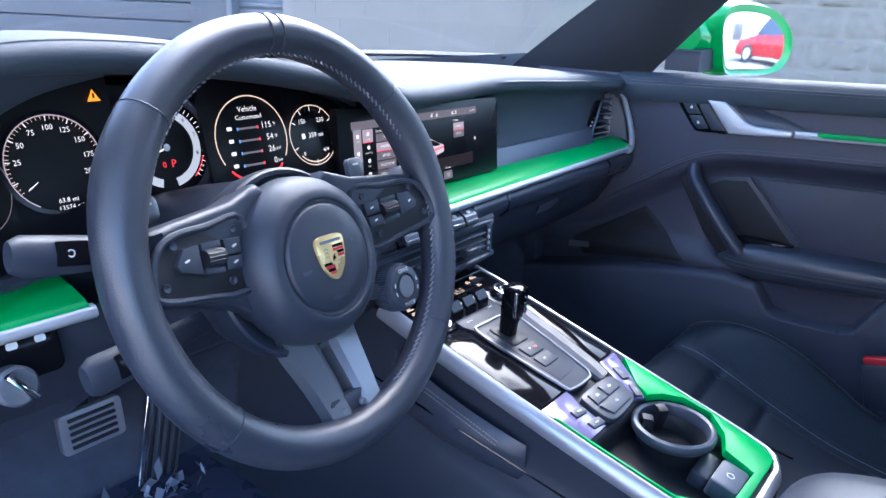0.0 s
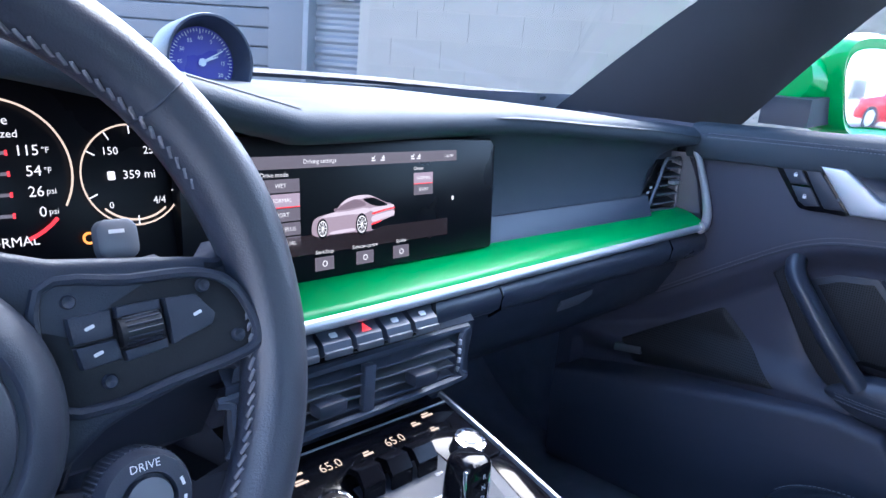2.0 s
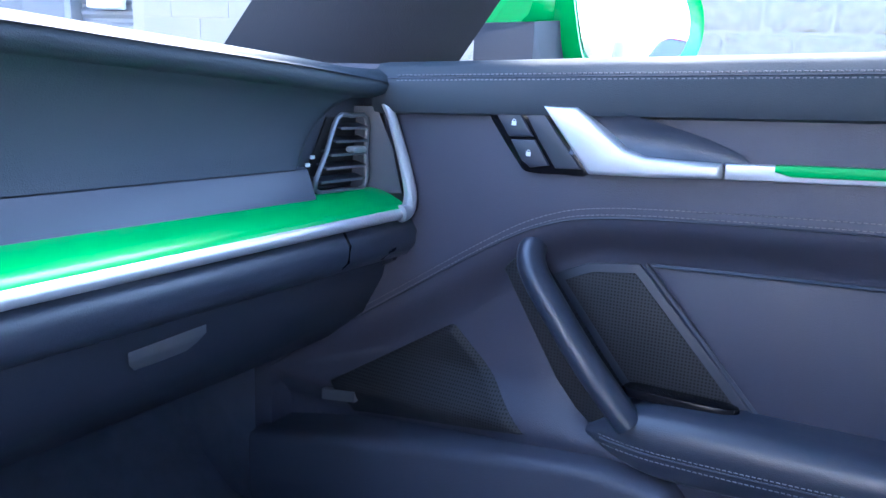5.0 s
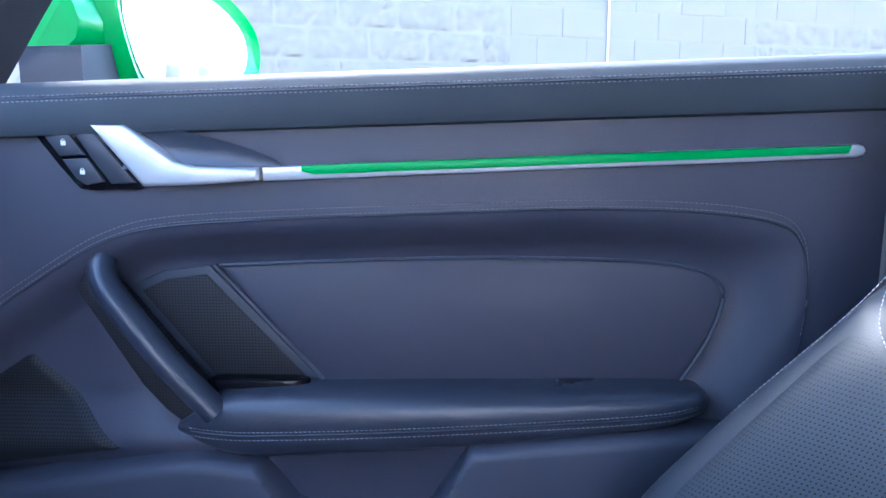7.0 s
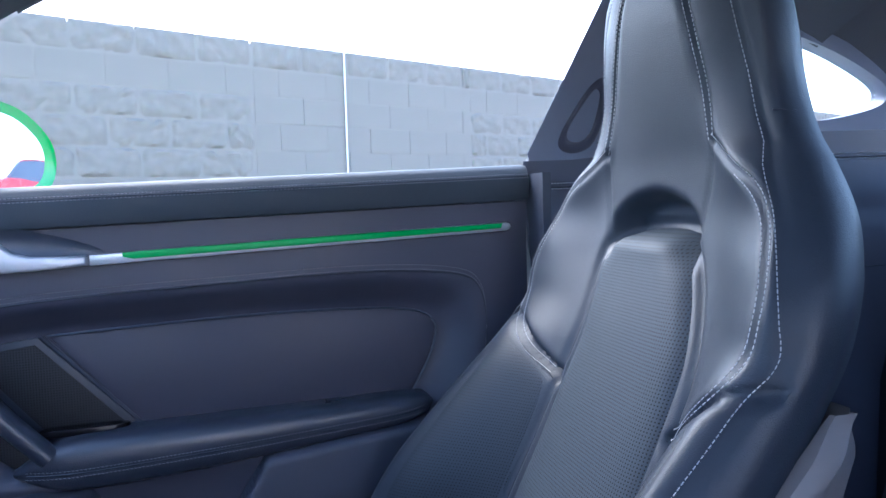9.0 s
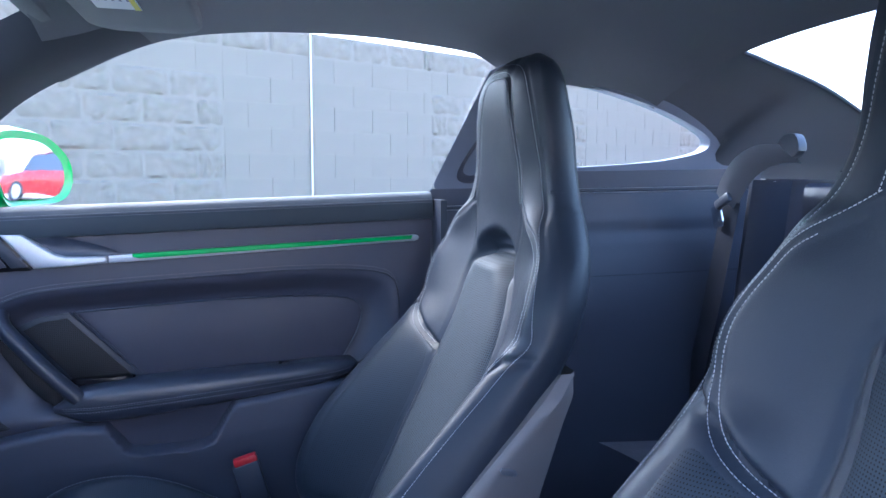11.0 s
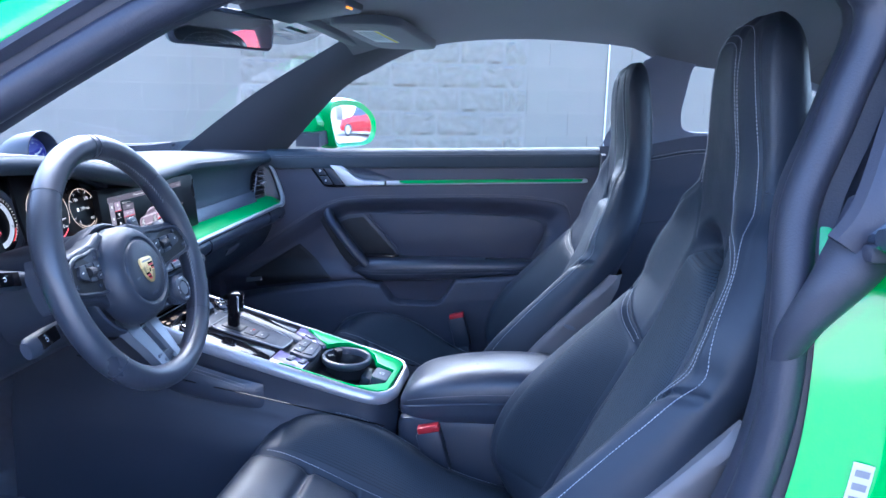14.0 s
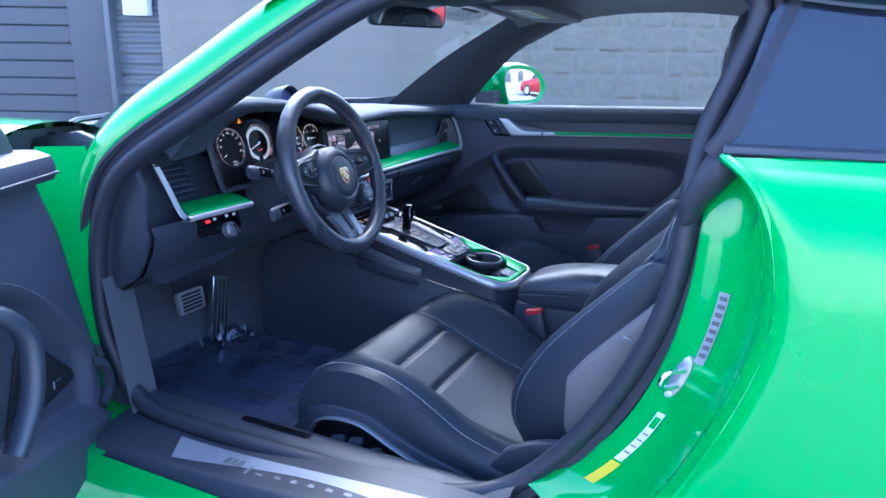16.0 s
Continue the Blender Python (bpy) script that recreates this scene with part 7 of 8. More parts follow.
    for y, z, w in ((0.405, 0.312, 0.028), (0.365, 0.316, 0.028), (0.32, 0.306, 0.022)):
        part("seat_switch", block((0.016, w, 0.013), 0.004, pose(-0.288, y, z, -12)), PLASTIC_GREY, sp)
    part("side_badge", prism(flat2([(-0.010, -0.003), (0.008, 0.002), (0.008, 0.009), (-0.010, 0.004)], 2), lambda a, b, c: Vector((-0.2405 - c, -0.116 + a, 0.597 + b)), 0, 0.002, 0.0006), SILVER_DARK, s, "small silver badge")
    return s


seat = build_seat("passenger_seat", "black leather sports seat with perforated centre and white stitching")
twin = copy_thing(seat, pose(-0.352, 0.025, 0.290))
twin.name = "driver_seat"
tagged(twin, "black leather driver's sports seat with white stitching beside the console", "car seat", "front seats")
seat.matrix_basis = pose(0.342, 0.10, 0.262)

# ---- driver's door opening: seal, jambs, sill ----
# Rear points slid along sight lines to fit the camera's view.
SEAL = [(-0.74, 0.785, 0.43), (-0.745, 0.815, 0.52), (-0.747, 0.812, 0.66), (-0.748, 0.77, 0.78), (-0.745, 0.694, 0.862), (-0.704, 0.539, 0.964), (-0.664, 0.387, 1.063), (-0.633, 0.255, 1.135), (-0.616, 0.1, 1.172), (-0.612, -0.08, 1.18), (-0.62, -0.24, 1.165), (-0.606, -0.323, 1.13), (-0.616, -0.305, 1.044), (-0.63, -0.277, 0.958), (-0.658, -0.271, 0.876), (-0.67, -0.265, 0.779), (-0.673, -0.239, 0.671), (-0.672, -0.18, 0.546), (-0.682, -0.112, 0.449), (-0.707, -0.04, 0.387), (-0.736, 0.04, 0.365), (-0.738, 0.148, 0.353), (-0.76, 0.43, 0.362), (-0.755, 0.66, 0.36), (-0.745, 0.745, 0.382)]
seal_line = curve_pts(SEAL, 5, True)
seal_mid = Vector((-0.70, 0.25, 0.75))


def outward(i, line=seal_line):
    n = len(line)
    d = (line[(i + 1) % n] - line[i - 1]).normalized()
    o = d.cross(Vector((1, 0, 0))).normalized()
    return o if o.dot(line[i] - seal_mid) > 0 else -o


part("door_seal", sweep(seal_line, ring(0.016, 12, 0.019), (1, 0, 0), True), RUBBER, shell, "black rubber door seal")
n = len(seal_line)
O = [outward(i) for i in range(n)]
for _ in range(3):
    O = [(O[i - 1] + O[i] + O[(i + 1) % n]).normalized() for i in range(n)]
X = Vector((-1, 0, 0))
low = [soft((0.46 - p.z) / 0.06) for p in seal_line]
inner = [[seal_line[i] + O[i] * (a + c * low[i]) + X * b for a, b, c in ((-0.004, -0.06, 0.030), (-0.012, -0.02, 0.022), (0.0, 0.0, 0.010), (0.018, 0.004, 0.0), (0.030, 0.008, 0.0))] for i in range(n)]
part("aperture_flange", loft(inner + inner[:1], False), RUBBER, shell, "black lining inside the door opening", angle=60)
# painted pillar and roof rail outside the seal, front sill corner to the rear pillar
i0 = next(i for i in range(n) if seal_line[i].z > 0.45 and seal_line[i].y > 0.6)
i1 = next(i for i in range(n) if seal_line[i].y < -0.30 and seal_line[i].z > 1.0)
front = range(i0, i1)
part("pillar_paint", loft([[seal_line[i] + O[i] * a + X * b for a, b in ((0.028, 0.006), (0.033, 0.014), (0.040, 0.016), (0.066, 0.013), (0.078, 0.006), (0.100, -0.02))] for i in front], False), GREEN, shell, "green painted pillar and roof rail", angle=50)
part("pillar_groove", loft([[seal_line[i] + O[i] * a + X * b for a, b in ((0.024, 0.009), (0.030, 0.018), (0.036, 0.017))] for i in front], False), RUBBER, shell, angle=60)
# green hinge post ahead of the opening
part("hinge_post", sheet(12, 24, lambda u, v: Vector((-0.752 - 0.075 * u + 0.02 * v * u, 0.835 + 0.07 * u - 0.03 * v, 0.38 + 0.50 * v))), GREEN, shell, "green painted hinge post")
part("fender_side", sheet(16, 20, lambda u, v: Vector((-0.84 - 0.05 * math.sin(math.pi * (0.2 + 0.6 * v)), 0.91 + 0.9 * u, 0.25 + 0.62 * v))), GREEN, shell, "green front wing")
part("fender_top", sheet(24, 24, lambda u, v: Vector((-0.90 + 0.36 * u, 0.90 + 1.0 * v, 0.865 + 0.055 * math.sin(math.pi * min(1, 0.1 + u * 0.95)) - 0.06 * v * v))), GREEN, shell, "green wing crown")
part("bonnet", sheet(24, 16, lambda u, v: Vector((-0.62 + 1.24 * u, 1.16 + 0.9 * v, 0.862 - 0.14 * v * v + 0.01 * math.sin(math.pi * u)))), GREEN, shell, "green bonnet")
part("cowl", sheet(24, 6, lambda u, v: Vector((-0.70 + 1.40 * u, 1.06 + 0.12 * v - 0.08 * (2 * u - 1) ** 2, 0.868 - 0.02 * math.sin(math.pi * v)))), PLASTIC, shell, "black scuttle panel")
wiper = part("wiper_arm", tube([(-0.70, 0.98, 0.885), (-0.60, 1.02, 0.905), (-0.35, 1.06, 0.912), (0.05, 1.09, 0.91)], 0.007, 6), PLASTIC, shell, "black wiper arm")
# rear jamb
# Both edge tables shifted along rays from the last viewpoint, to fit it.
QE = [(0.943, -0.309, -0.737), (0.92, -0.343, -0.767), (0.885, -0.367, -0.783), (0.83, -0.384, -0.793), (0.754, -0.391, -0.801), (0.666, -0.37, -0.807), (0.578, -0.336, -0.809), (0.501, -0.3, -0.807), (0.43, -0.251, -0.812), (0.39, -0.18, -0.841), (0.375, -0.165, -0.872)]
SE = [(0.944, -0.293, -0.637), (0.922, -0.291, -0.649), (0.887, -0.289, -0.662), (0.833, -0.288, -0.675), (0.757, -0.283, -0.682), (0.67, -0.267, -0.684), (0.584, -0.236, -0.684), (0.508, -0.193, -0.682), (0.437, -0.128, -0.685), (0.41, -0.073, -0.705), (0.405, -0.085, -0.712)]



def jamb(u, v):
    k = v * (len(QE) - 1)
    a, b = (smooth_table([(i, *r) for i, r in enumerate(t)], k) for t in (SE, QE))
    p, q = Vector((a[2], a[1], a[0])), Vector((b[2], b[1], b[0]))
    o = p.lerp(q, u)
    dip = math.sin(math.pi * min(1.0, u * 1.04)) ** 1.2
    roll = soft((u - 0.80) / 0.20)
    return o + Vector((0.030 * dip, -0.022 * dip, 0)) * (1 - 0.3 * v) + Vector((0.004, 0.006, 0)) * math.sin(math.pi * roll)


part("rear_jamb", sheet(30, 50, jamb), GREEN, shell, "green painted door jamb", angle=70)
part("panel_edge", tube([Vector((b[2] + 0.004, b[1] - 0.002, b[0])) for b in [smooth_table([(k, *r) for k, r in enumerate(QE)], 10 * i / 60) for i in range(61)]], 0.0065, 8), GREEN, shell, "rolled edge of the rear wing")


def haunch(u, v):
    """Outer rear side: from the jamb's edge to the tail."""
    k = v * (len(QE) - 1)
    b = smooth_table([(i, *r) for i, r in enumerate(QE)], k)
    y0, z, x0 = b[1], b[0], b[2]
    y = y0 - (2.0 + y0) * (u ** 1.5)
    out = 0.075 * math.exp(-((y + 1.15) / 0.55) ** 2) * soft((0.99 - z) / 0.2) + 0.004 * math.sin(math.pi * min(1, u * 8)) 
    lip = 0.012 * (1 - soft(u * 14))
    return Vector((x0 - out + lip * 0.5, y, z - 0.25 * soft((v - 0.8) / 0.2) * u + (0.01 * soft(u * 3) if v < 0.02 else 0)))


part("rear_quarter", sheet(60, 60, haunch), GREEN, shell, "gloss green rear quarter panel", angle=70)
# plain green skins that close the far side of the body
def far_quarter(u, v):
    p = haunch(u, v)
    return Vector((-p.x, p.y, min(p.z, 0.93)))


part("rear_quarter", sheet(30, 30, far_quarter), GREEN, shell, "gloss green rear quarter panel", angle=70)
part("fender_side", sheet(16, 20, lambda u, v: Vector((0.84 + 0.05 * math.sin(math.pi * (0.2 + 0.6 * v)), 0.80 + 1.0 * u, 0.25 + 0.58 * v))), GREEN, shell, "green front wing")
part("fender_top", sheet(12, 12, lambda u, v: Vector((0.62 + 0.26 * u, 1.17 + 0.75 * v, 0.835 - 0.02 * u * u - 0.10 * v * v))), GREEN, shell, "green wing crown")
part("fender_top", sheet(4, 12, lambda u, v: Vector((-0.62 - 0.24 * u, 1.17 + 0.75 * v, 0.850 - 0.10 * v * v))), GREEN, shell, "green wing crown")
part("front_panel", sheet(12, 10, lambda u, v: Vector((0.88 * (2 * u - 1), 1.80 + 0.25 * math.sin(math.pi * u), 0.25 + 0.50 * v))), GREEN, shell, "green front panel")
part("far_door_skin", sheet(12, 16, lambda u, v: Vector((0.825 + 0.03 * math.sin(math.pi * v), 0.80 - 1.10 * u, 0.25 + 0.60 * v))), GREEN, shell, "green outer door skin")
part("outer_quarter_glass", prism([(-0.305, 0.944), (-0.338, 1.11), (-0.355, 1.135), (-0.50, 1.14), (-0.70, 1.115), (-0.95, 1.05), (-1.25, 0.985), (-0.80, 0.958)], lambda a, b, c: Vector((-0.700 + 0.40 * (b - 0.950) - c, a, b)), -0.004, 0.0), PRIVACY, shell, "tinted rear side glass")
part("glass_trim", sweep([(-0.72, -0.31, 0.948), (-0.725, -0.618, 0.954), (-0.72, -0.944, 0.962), (-0.705, -1.377, 0.973)], ring(0.020, 10, 0.009)), PLASTIC, shell, "black window base trim")
part("pillar_gasket", sweep(curve_pts([(-0.69, -0.294, 0.937), (-0.685, -0.313, 0.969), (-0.65, -0.342, 1.049), (-0.615, -0.371, 1.135), (-0.6, -0.379, 1.161)], 5), ring(0.016, 8, 0.012), (1, 0, 0)), RUBBER, shell, "wide rubber gasket on the rear pillar")
# thick rubber corner that closes the gasket over the jamb
GF = [(-0.672, -0.268, 0.840, 0.013), (-0.676, -0.276, 0.866, 0.020), (-0.682, -0.290, 0.892, 0.028), (-0.686, -0.300, 0.912, 0.031), (-0.684, -0.303, 0.928, 0.026), (-0.676, -0.306, 0.948, 0.018), (-0.664, -0.314, 0.975, 0.012)]
part("gasket_foot", loft([[Vector((x - 0.020 * math.cos(t) * min(1, r / 0.022), y + r * math.sin(t), z - 0.35 * r * math.sin(t))) for t in [2 * math.pi * i / 14 for i in range(14)]] for x, y, z, r in [smooth_table([(i / 6, *g) for i, g in enumerate(GF)], k / 24) for k in range(25)]], True, True), RUBBER, shell, "rubber gasket corner", angle=60)
part("glass_clip", block((0.020, 0.030, 0.014), 0.004, pose(-0.700, -0.318, 0.936, 0, 0, 10)), RUBBER, shell)
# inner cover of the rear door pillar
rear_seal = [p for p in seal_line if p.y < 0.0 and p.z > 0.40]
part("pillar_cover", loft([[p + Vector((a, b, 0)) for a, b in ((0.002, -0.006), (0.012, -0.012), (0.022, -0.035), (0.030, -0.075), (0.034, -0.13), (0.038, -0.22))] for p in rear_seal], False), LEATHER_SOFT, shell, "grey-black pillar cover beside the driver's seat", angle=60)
# sill
def sill_z(y, x):
    """Height of the sill outside the seal."""
    return 0.352 + 0.034 * soft((0.55 - y) / 0.6) + 0.0 * x - 0.035 * soft((-0.865 - x) / 0.03)


# inner sill trim with a plate for the grip slot, between the seal and the carpet
part("sill_trim", loft([[Vector((x, y, z + 0.03 * soft((0.02 - y) / 0.1))) for x, z in ((-0.752, 0.366), (-0.735, 0.374), (-0.705, 0.376), (-0.688, 0.370), (-0.680, 0.350), (-0.676, 0.27))] for y in [0.74 - 0.80 * i / 30 for i in range(31)]], False), PLASTIC, shell, "black inner sill trim", angle=50)
# Dark plate on the trim paints the slot's shade; nothing is hollowed.
part("slot_shade_plate", prism(rect(0, 0, 0.16, 0.016, 0.006), lambda a, b, c: Vector((-0.712 + b, 0.42 + a, 0.3755 + c)), 0, 0.0016, 0.0006), PIANO, shell, "dark plate standing in for the shaded grip slot")
part("sill_cover", sheet(50, 24, lambda u, v: Vector((-0.745 - 0.150 * v, (0.70 + 0.06 * math.sin(math.pi * (1 - v) * 0.5)) - 0.90 * u, sill_z(0.70 - 0.90 * u, -0.745 - 0.150 * v)))), PLASTIC, shell, "black sill cover")
def plate(u, v):
    y, x = 0.575 - 0.575 * u - 0.03 * v * (1 - u), -0.796 - 0.056 * v
    return Vector((x, y, sill_z(y, -0.80) + 0.006 - 0.006 * v))


tp = part("tread_plate", sheet(40, 8, plate), BRUSHED, shell, "brushed metal tread plate")
for y, x, w, h in ((0.44, -0.820, 0.010, 0.018), (0.425, -0.820, 0.010, 0.018), (0.41, -0.820, 0.010, 0.018), (0.385, -0.830, 0.006, 0.024), (0.355, -0.835, 0.022, 0.005), (0.32, -0.832, 0.014, 0.008), (0.285, -0.832, 0.014, 0.008), (0.25, -0.832, 0.014, 0.008), (0.215, -0.832, 0.014, 0.008), (0.18, -0.832, 0.014, 0.008), (0.13, -0.832, 0.024, 0.014)):
    part("plate_mark", block((h, w, 0.001), 0.0, pose(x, y, sill_z(y, -0.80) + 0.0068 + 0.107 * (x + 0.796))), SILVER_DARK, tp)
part("rocker", sheet(30, 8, lambda u, v: Vector((-0.888 - 0.02 * math.sin(math.pi * v) - 0.01 * v, 0.95 - 1.15 * u, 0.338 - 0.20 * v))), GREEN, shell, "green rocker panel")
part("rocker_top", sheet(30, 4, lambda u, v: Vector((-0.74 - 0.150 * v, 0.95 - 0.27 * u, 0.345 - 0.006 * v))), GREEN, shell)
# striker and labels
JU, JV = 0.20, 0.545
J = jamb(JU, JV)
JT = (jamb(JU, JV + 0.03) - jamb(JU, JV - 0.03)).normalized()
JS = (jamb(JU + 0.05, JV) - jamb(JU - 0.05, JV)).normalized()
JN = JT.cross(JS).normalized()
JN = JN if JN.y > 0 else -JN
JM = Matrix((JS, JT, JN)).transposed().to_4x4()
JM.translation = J + JN * 0.002
sk = thing("door_striker", J, "chrome door lock striker on the green jamb", "striker")
part("striker_plate", prism([(0.011 * math.cos(t), 0.036 * math.sin(t)) for t in [2 * math.pi * i / 28 for i in range(28)]], lambda a, b, c: JM @ Vector((a, b, c)), -0.004, 0.003, 0.002), RAIL, sk, "oval metal plate")
part("striker_loop", tube(curve_pts([JM @ Vector(p) for p in ((0.004, 0.013, 0.002), (0.0, 0.014, 0.026), (-0.004, 0.010, 0.036), (-0.006, 0.0, 0.039), (-0.004, -0.010, 0.036), (0.0, -0.014, 0.026), (0.004, -0.013, 0.002))], 5), 0.0044, 10), CHROME, sk, "round chrome loop")
for k in (0.029, -0.029):
    part("striker_screw", lathe([(0.0055, 0), (0.0055, 0.003), (0.003, 0.0042), (0.0001, 0.0036)], 14, JM @ Matrix.Translation((0, k, 0.004))), SILVER, sk)


def sticker(name, u0, u1, v0, v1, mat, lab):
    return part(name, sheet(4, 14, lambda u, v: jamb(u0 + (u1 - u0) * u, v0 + (v1 - v0) * v) + Vector((-0.0012, 0.0016, 0))), mat, shell, lab)


sticker("jamb_label", 0.25, 0.345, 0.395, 0.515, RAIL, "grey printed label")
for i in range(8):
    sticker("label_line", 0.265, 0.330, 0.402 + 0.0135 * i, 0.409 + 0.0135 * i, SILVER_DARK, "").location.x -= 0.0008
sticker("jamb_label", 0.21, 0.29, 0.615, 0.735, WHITE, "white tyre label")
sticker("label_patch", 0.22, 0.28, 0.625, 0.650, GREEN, "").location.x -= 0.0006
for i in range(4):
    sticker("label_line", 0.22, 0.28, 0.664 + 0.016 * i, 0.667 + 0.016 * i, SILVER_DARK, "").location.x -= 0.0008
sticker("jamb_label", 0.21, 0.31, 0.739, 0.80, YELLOW, "yellow airbag label")

# ---- driver's door, standing open ----
HP, TH = Vector((-0.800, 0.845, 0.0)), radians(64)
DD, DN = Vector((-math.sin(TH), -math.cos(TH), 0)), Vector((math.cos(TH), -math.sin(TH), 0))
od = thing("driver_door", HP + Vector((0, 0, 0.27)), "driver's door standing open with black lining and green skin", "car door")
D3 = lambda d, z, k=0.0: HP + DD * d + DN * k + Vector((0, 0, z))


def od_front(z):
    """Where the lining begins behind the hinge, at each height."""
    return smooth_table([(0.27, 0.20), (0.30, 0.10), (0.342, 0.021), (0.393, -0.002), (0.453, -0.004), (0.506, 0.007), (0.648, 0.051), (0.741, 0.079), (0.844, 0.130), (0.90, 0.140)], z)[0]


def od_arch(d):
    return smooth_table([(-0.02, 0.440), (0.023, 0.489), (0.162, 0.633), (0.276, 0.700), (0.45, 0.730), (1.05, 0.735)], d)[0]


def od_depth(d, z):
    pocket = 0.381 + 0.205 * (d - 0.082)
    k = 0.052 - 0.015 * soft((od_front(z) + 0.02 - d) / 0.02)
    k -= 0.026 * soft((od_arch(d) - z) / 0.035) * soft((z - pocket) / 0.02) * soft((d - 0.035) / 0.03)
    k += 0.024 * soft((pocket - z) / 0.015)
    return k


def od_panel(u, v):
    z = 0.27 + 0.60 * v
    d = od_front(z) + (1.02 - od_front(z)) * u ** 1.6
    return D3(d, z, od_depth(d, z))


part("door_panel", sheet(70, 90, od_panel), DOOR_LOWER, od, "black leather lining", angle=60)
thread([D3(d, od_arch(d) + 0.008, 0.053) for d in [0.03 + 0.5 * i / 60 for i in range(61)]], DN, STITCH_GREY, od)
part("pocket_lip", sweep(curve_pts([D3(0.034, 0.472, 0.050), D3(0.020, 0.462, 0.062), D3(0.006, 0.430, 0.066), D3(0.004, 0.392, 0.060), D3(0.030, 0.376, 0.058)], 5), ring(0.009, 8, 0.012), DN), PLASTIC, od)
part("door_skin", sheet(12, 20, lambda u, v: D3(od_front(0.27 + 0.62 * v) + 0.02 + (1.0 - od_front(0.27 + 0.62 * v)) * u, 0.27 + 0.62 * v, -0.06 - 0.035 * math.sin(math.pi * v))), GREEN, od, "green outer skin")
part("door_edge", sheet(6, 40, lambda u, v: D3(od_front(0.27 + 0.60 * v) + 0.012 * (1 - u), 0.27 + 0.60 * v, -0.06 + 0.10 * u)), RUBBER, od)
part("door_bottom", sheet(12, 4, lambda u, v: D3(0.20 + 0.82 * u, 0.268, -0.07 + 0.12 * v)), GREEN, od)
part("upper_trim", loft([[D3(d, z, k) for k, z in ((0.045, 0.835), (0.075, 0.845), (0.080, 0.865), (0.074, 0.884), (0.05, 0.893), (0.0, 0.892))] for d in [0.128 + 0.9 * i / 10 for i in range(11)]], False, True), LEATHER_SOFT, od, "padded leather sill", angle=50)
part("seam", tube([D3(0.126 + 0.09 * i, 0.856, 0.081) for i in range(11)], 0.0025, 8), PLASTIC, od)
part("mirror_sail", prism([(0.14, 0.873), (0.165, 0.92), (0.19, 0.954), (0.215, 0.96), (0.36, 0.955), (0.42, 0.873)], lambda a, b, c: D3(a, b, c), 0.0, 0.03, 0.008), PLASTIC, od, "black mirror base trim")
part("speaker_mesh", prism([(0.066, 0.452), (0.070, 0.470), (0.200, 0.588), (0.220, 0.590), (0.285, 0.450), (0.275, 0.438)], lambda a, b, c: D3(a, b, c + 0.027), 0.0, 0.005, 0.002), MESH, od, "black speaker mesh", uv=lambda co: (co.x, co.z))
flat(rect(-0.006, 0, 0.005, 0.014), basis(D3(0.135, 0.471, 0.033), -DD, (0, 0, 1)), SILVER, od, "speaker_badge", 0.001)
flat(rect(0.010, 0.004, 0.016, 0.003), basis(D3(0.135, 0.471, 0.033), -DD, (0, 0, 1)), SILVER_DARK, od, "speaker_badge", 0.001)
part("pull_handle", sweep(curve_pts([D3(0.330, 0.680, 0.030), D3(0.296, 0.660, 0.062), D3(0.272, 0.610, 0.080), D3(0.290, 0.525, 0.084), D3(0.340, 0.450, 0.075)], 6), ring(0.015, 12, 0.019), DN), LEATHER, od, "leather grab handle")
part("armrest", loft([[D3(d, z, k) for k, z in ((0.03, 0.56), (0.11, 0.565), (0.125, 0.545), (0.12, 0.515), (0.05, 0.505))] for d in (0.46, 0.50, 0.6, 0.8, 0.9)], False), LEATHER, od)
part("side_window", prism([(0.43, 0.89), (0.46, 0.95), (0.9, 0.95), (0.95, 0.89)], lambda a, b, c: D3(a, b, c), -0.03, -0.026), GLASS, od)

# ---- outside mirror on the passenger side ----
mir = thing("door_mirror", (0.76, 0.62, 0.90), "green outside mirror on the passenger door", "car mirror")
MX, MNRM = Vector((0.17, -0.085, 0)).normalized(), Vector((-0.447, -0.894, 0.0))
MC = Vector((0.868, 0.545, 0.947))
MM = basis(MC, MX, (0, 0, 1))
oval = flat2([(-0.088, 0.030), (-0.075, 0.052), (-0.03, 0.058), (0.03, 0.050), (0.075, 0.022), (0.088, -0.008), (0.078, -0.038), (0.045, -0.052), (-0.03, -0.053), (-0.065, -0.05), (-0.082, -0.01)], 4)
part("mirror_housing", loft([[MM @ Vector((a * s + ox, b * s2 + oy, z)) for a, b in oval] for z, s, s2, ox, oy in ((0.010, 1.02, 1.04, 0.002, 0), (0.016, 1.16, 1.22, 0.006, 0.002), (0.0, 1.30, 1.34, 0.006, 0.002), (-0.03, 1.30, 1.32, 0.0, 0.0), (-0.06, 1.12, 1.14, -0.02, 0), (-0.085, 0.75, 0.8, -0.03, 0), (-0.10, 0.2, 0.3, -0.03, 0))], True, True), GREEN, mir, "green mirror shell", angle=60)
glass_bm = bmesh.new()
cv = [glass_bm.verts.new(MM @ Vector((0, 0, 0.0155)))]
prev = None
for k in (0.25, 0.5, 0.75, 1.0):
    cur = [glass_bm.verts.new(MM @ Vector((a * k, b * k, 0.0155 - ((a * k) ** 2 + (b * k) ** 2) / 2.4))) for a, b in oval]
    for i in range(len(oval)):
        j = (i + 1) % len(oval)
        glass_bm.faces.new((cv[0], cur[i], cur[j]) if prev is None else (prev[i], cur[i], cur[j], prev[j]))
    prev = cur
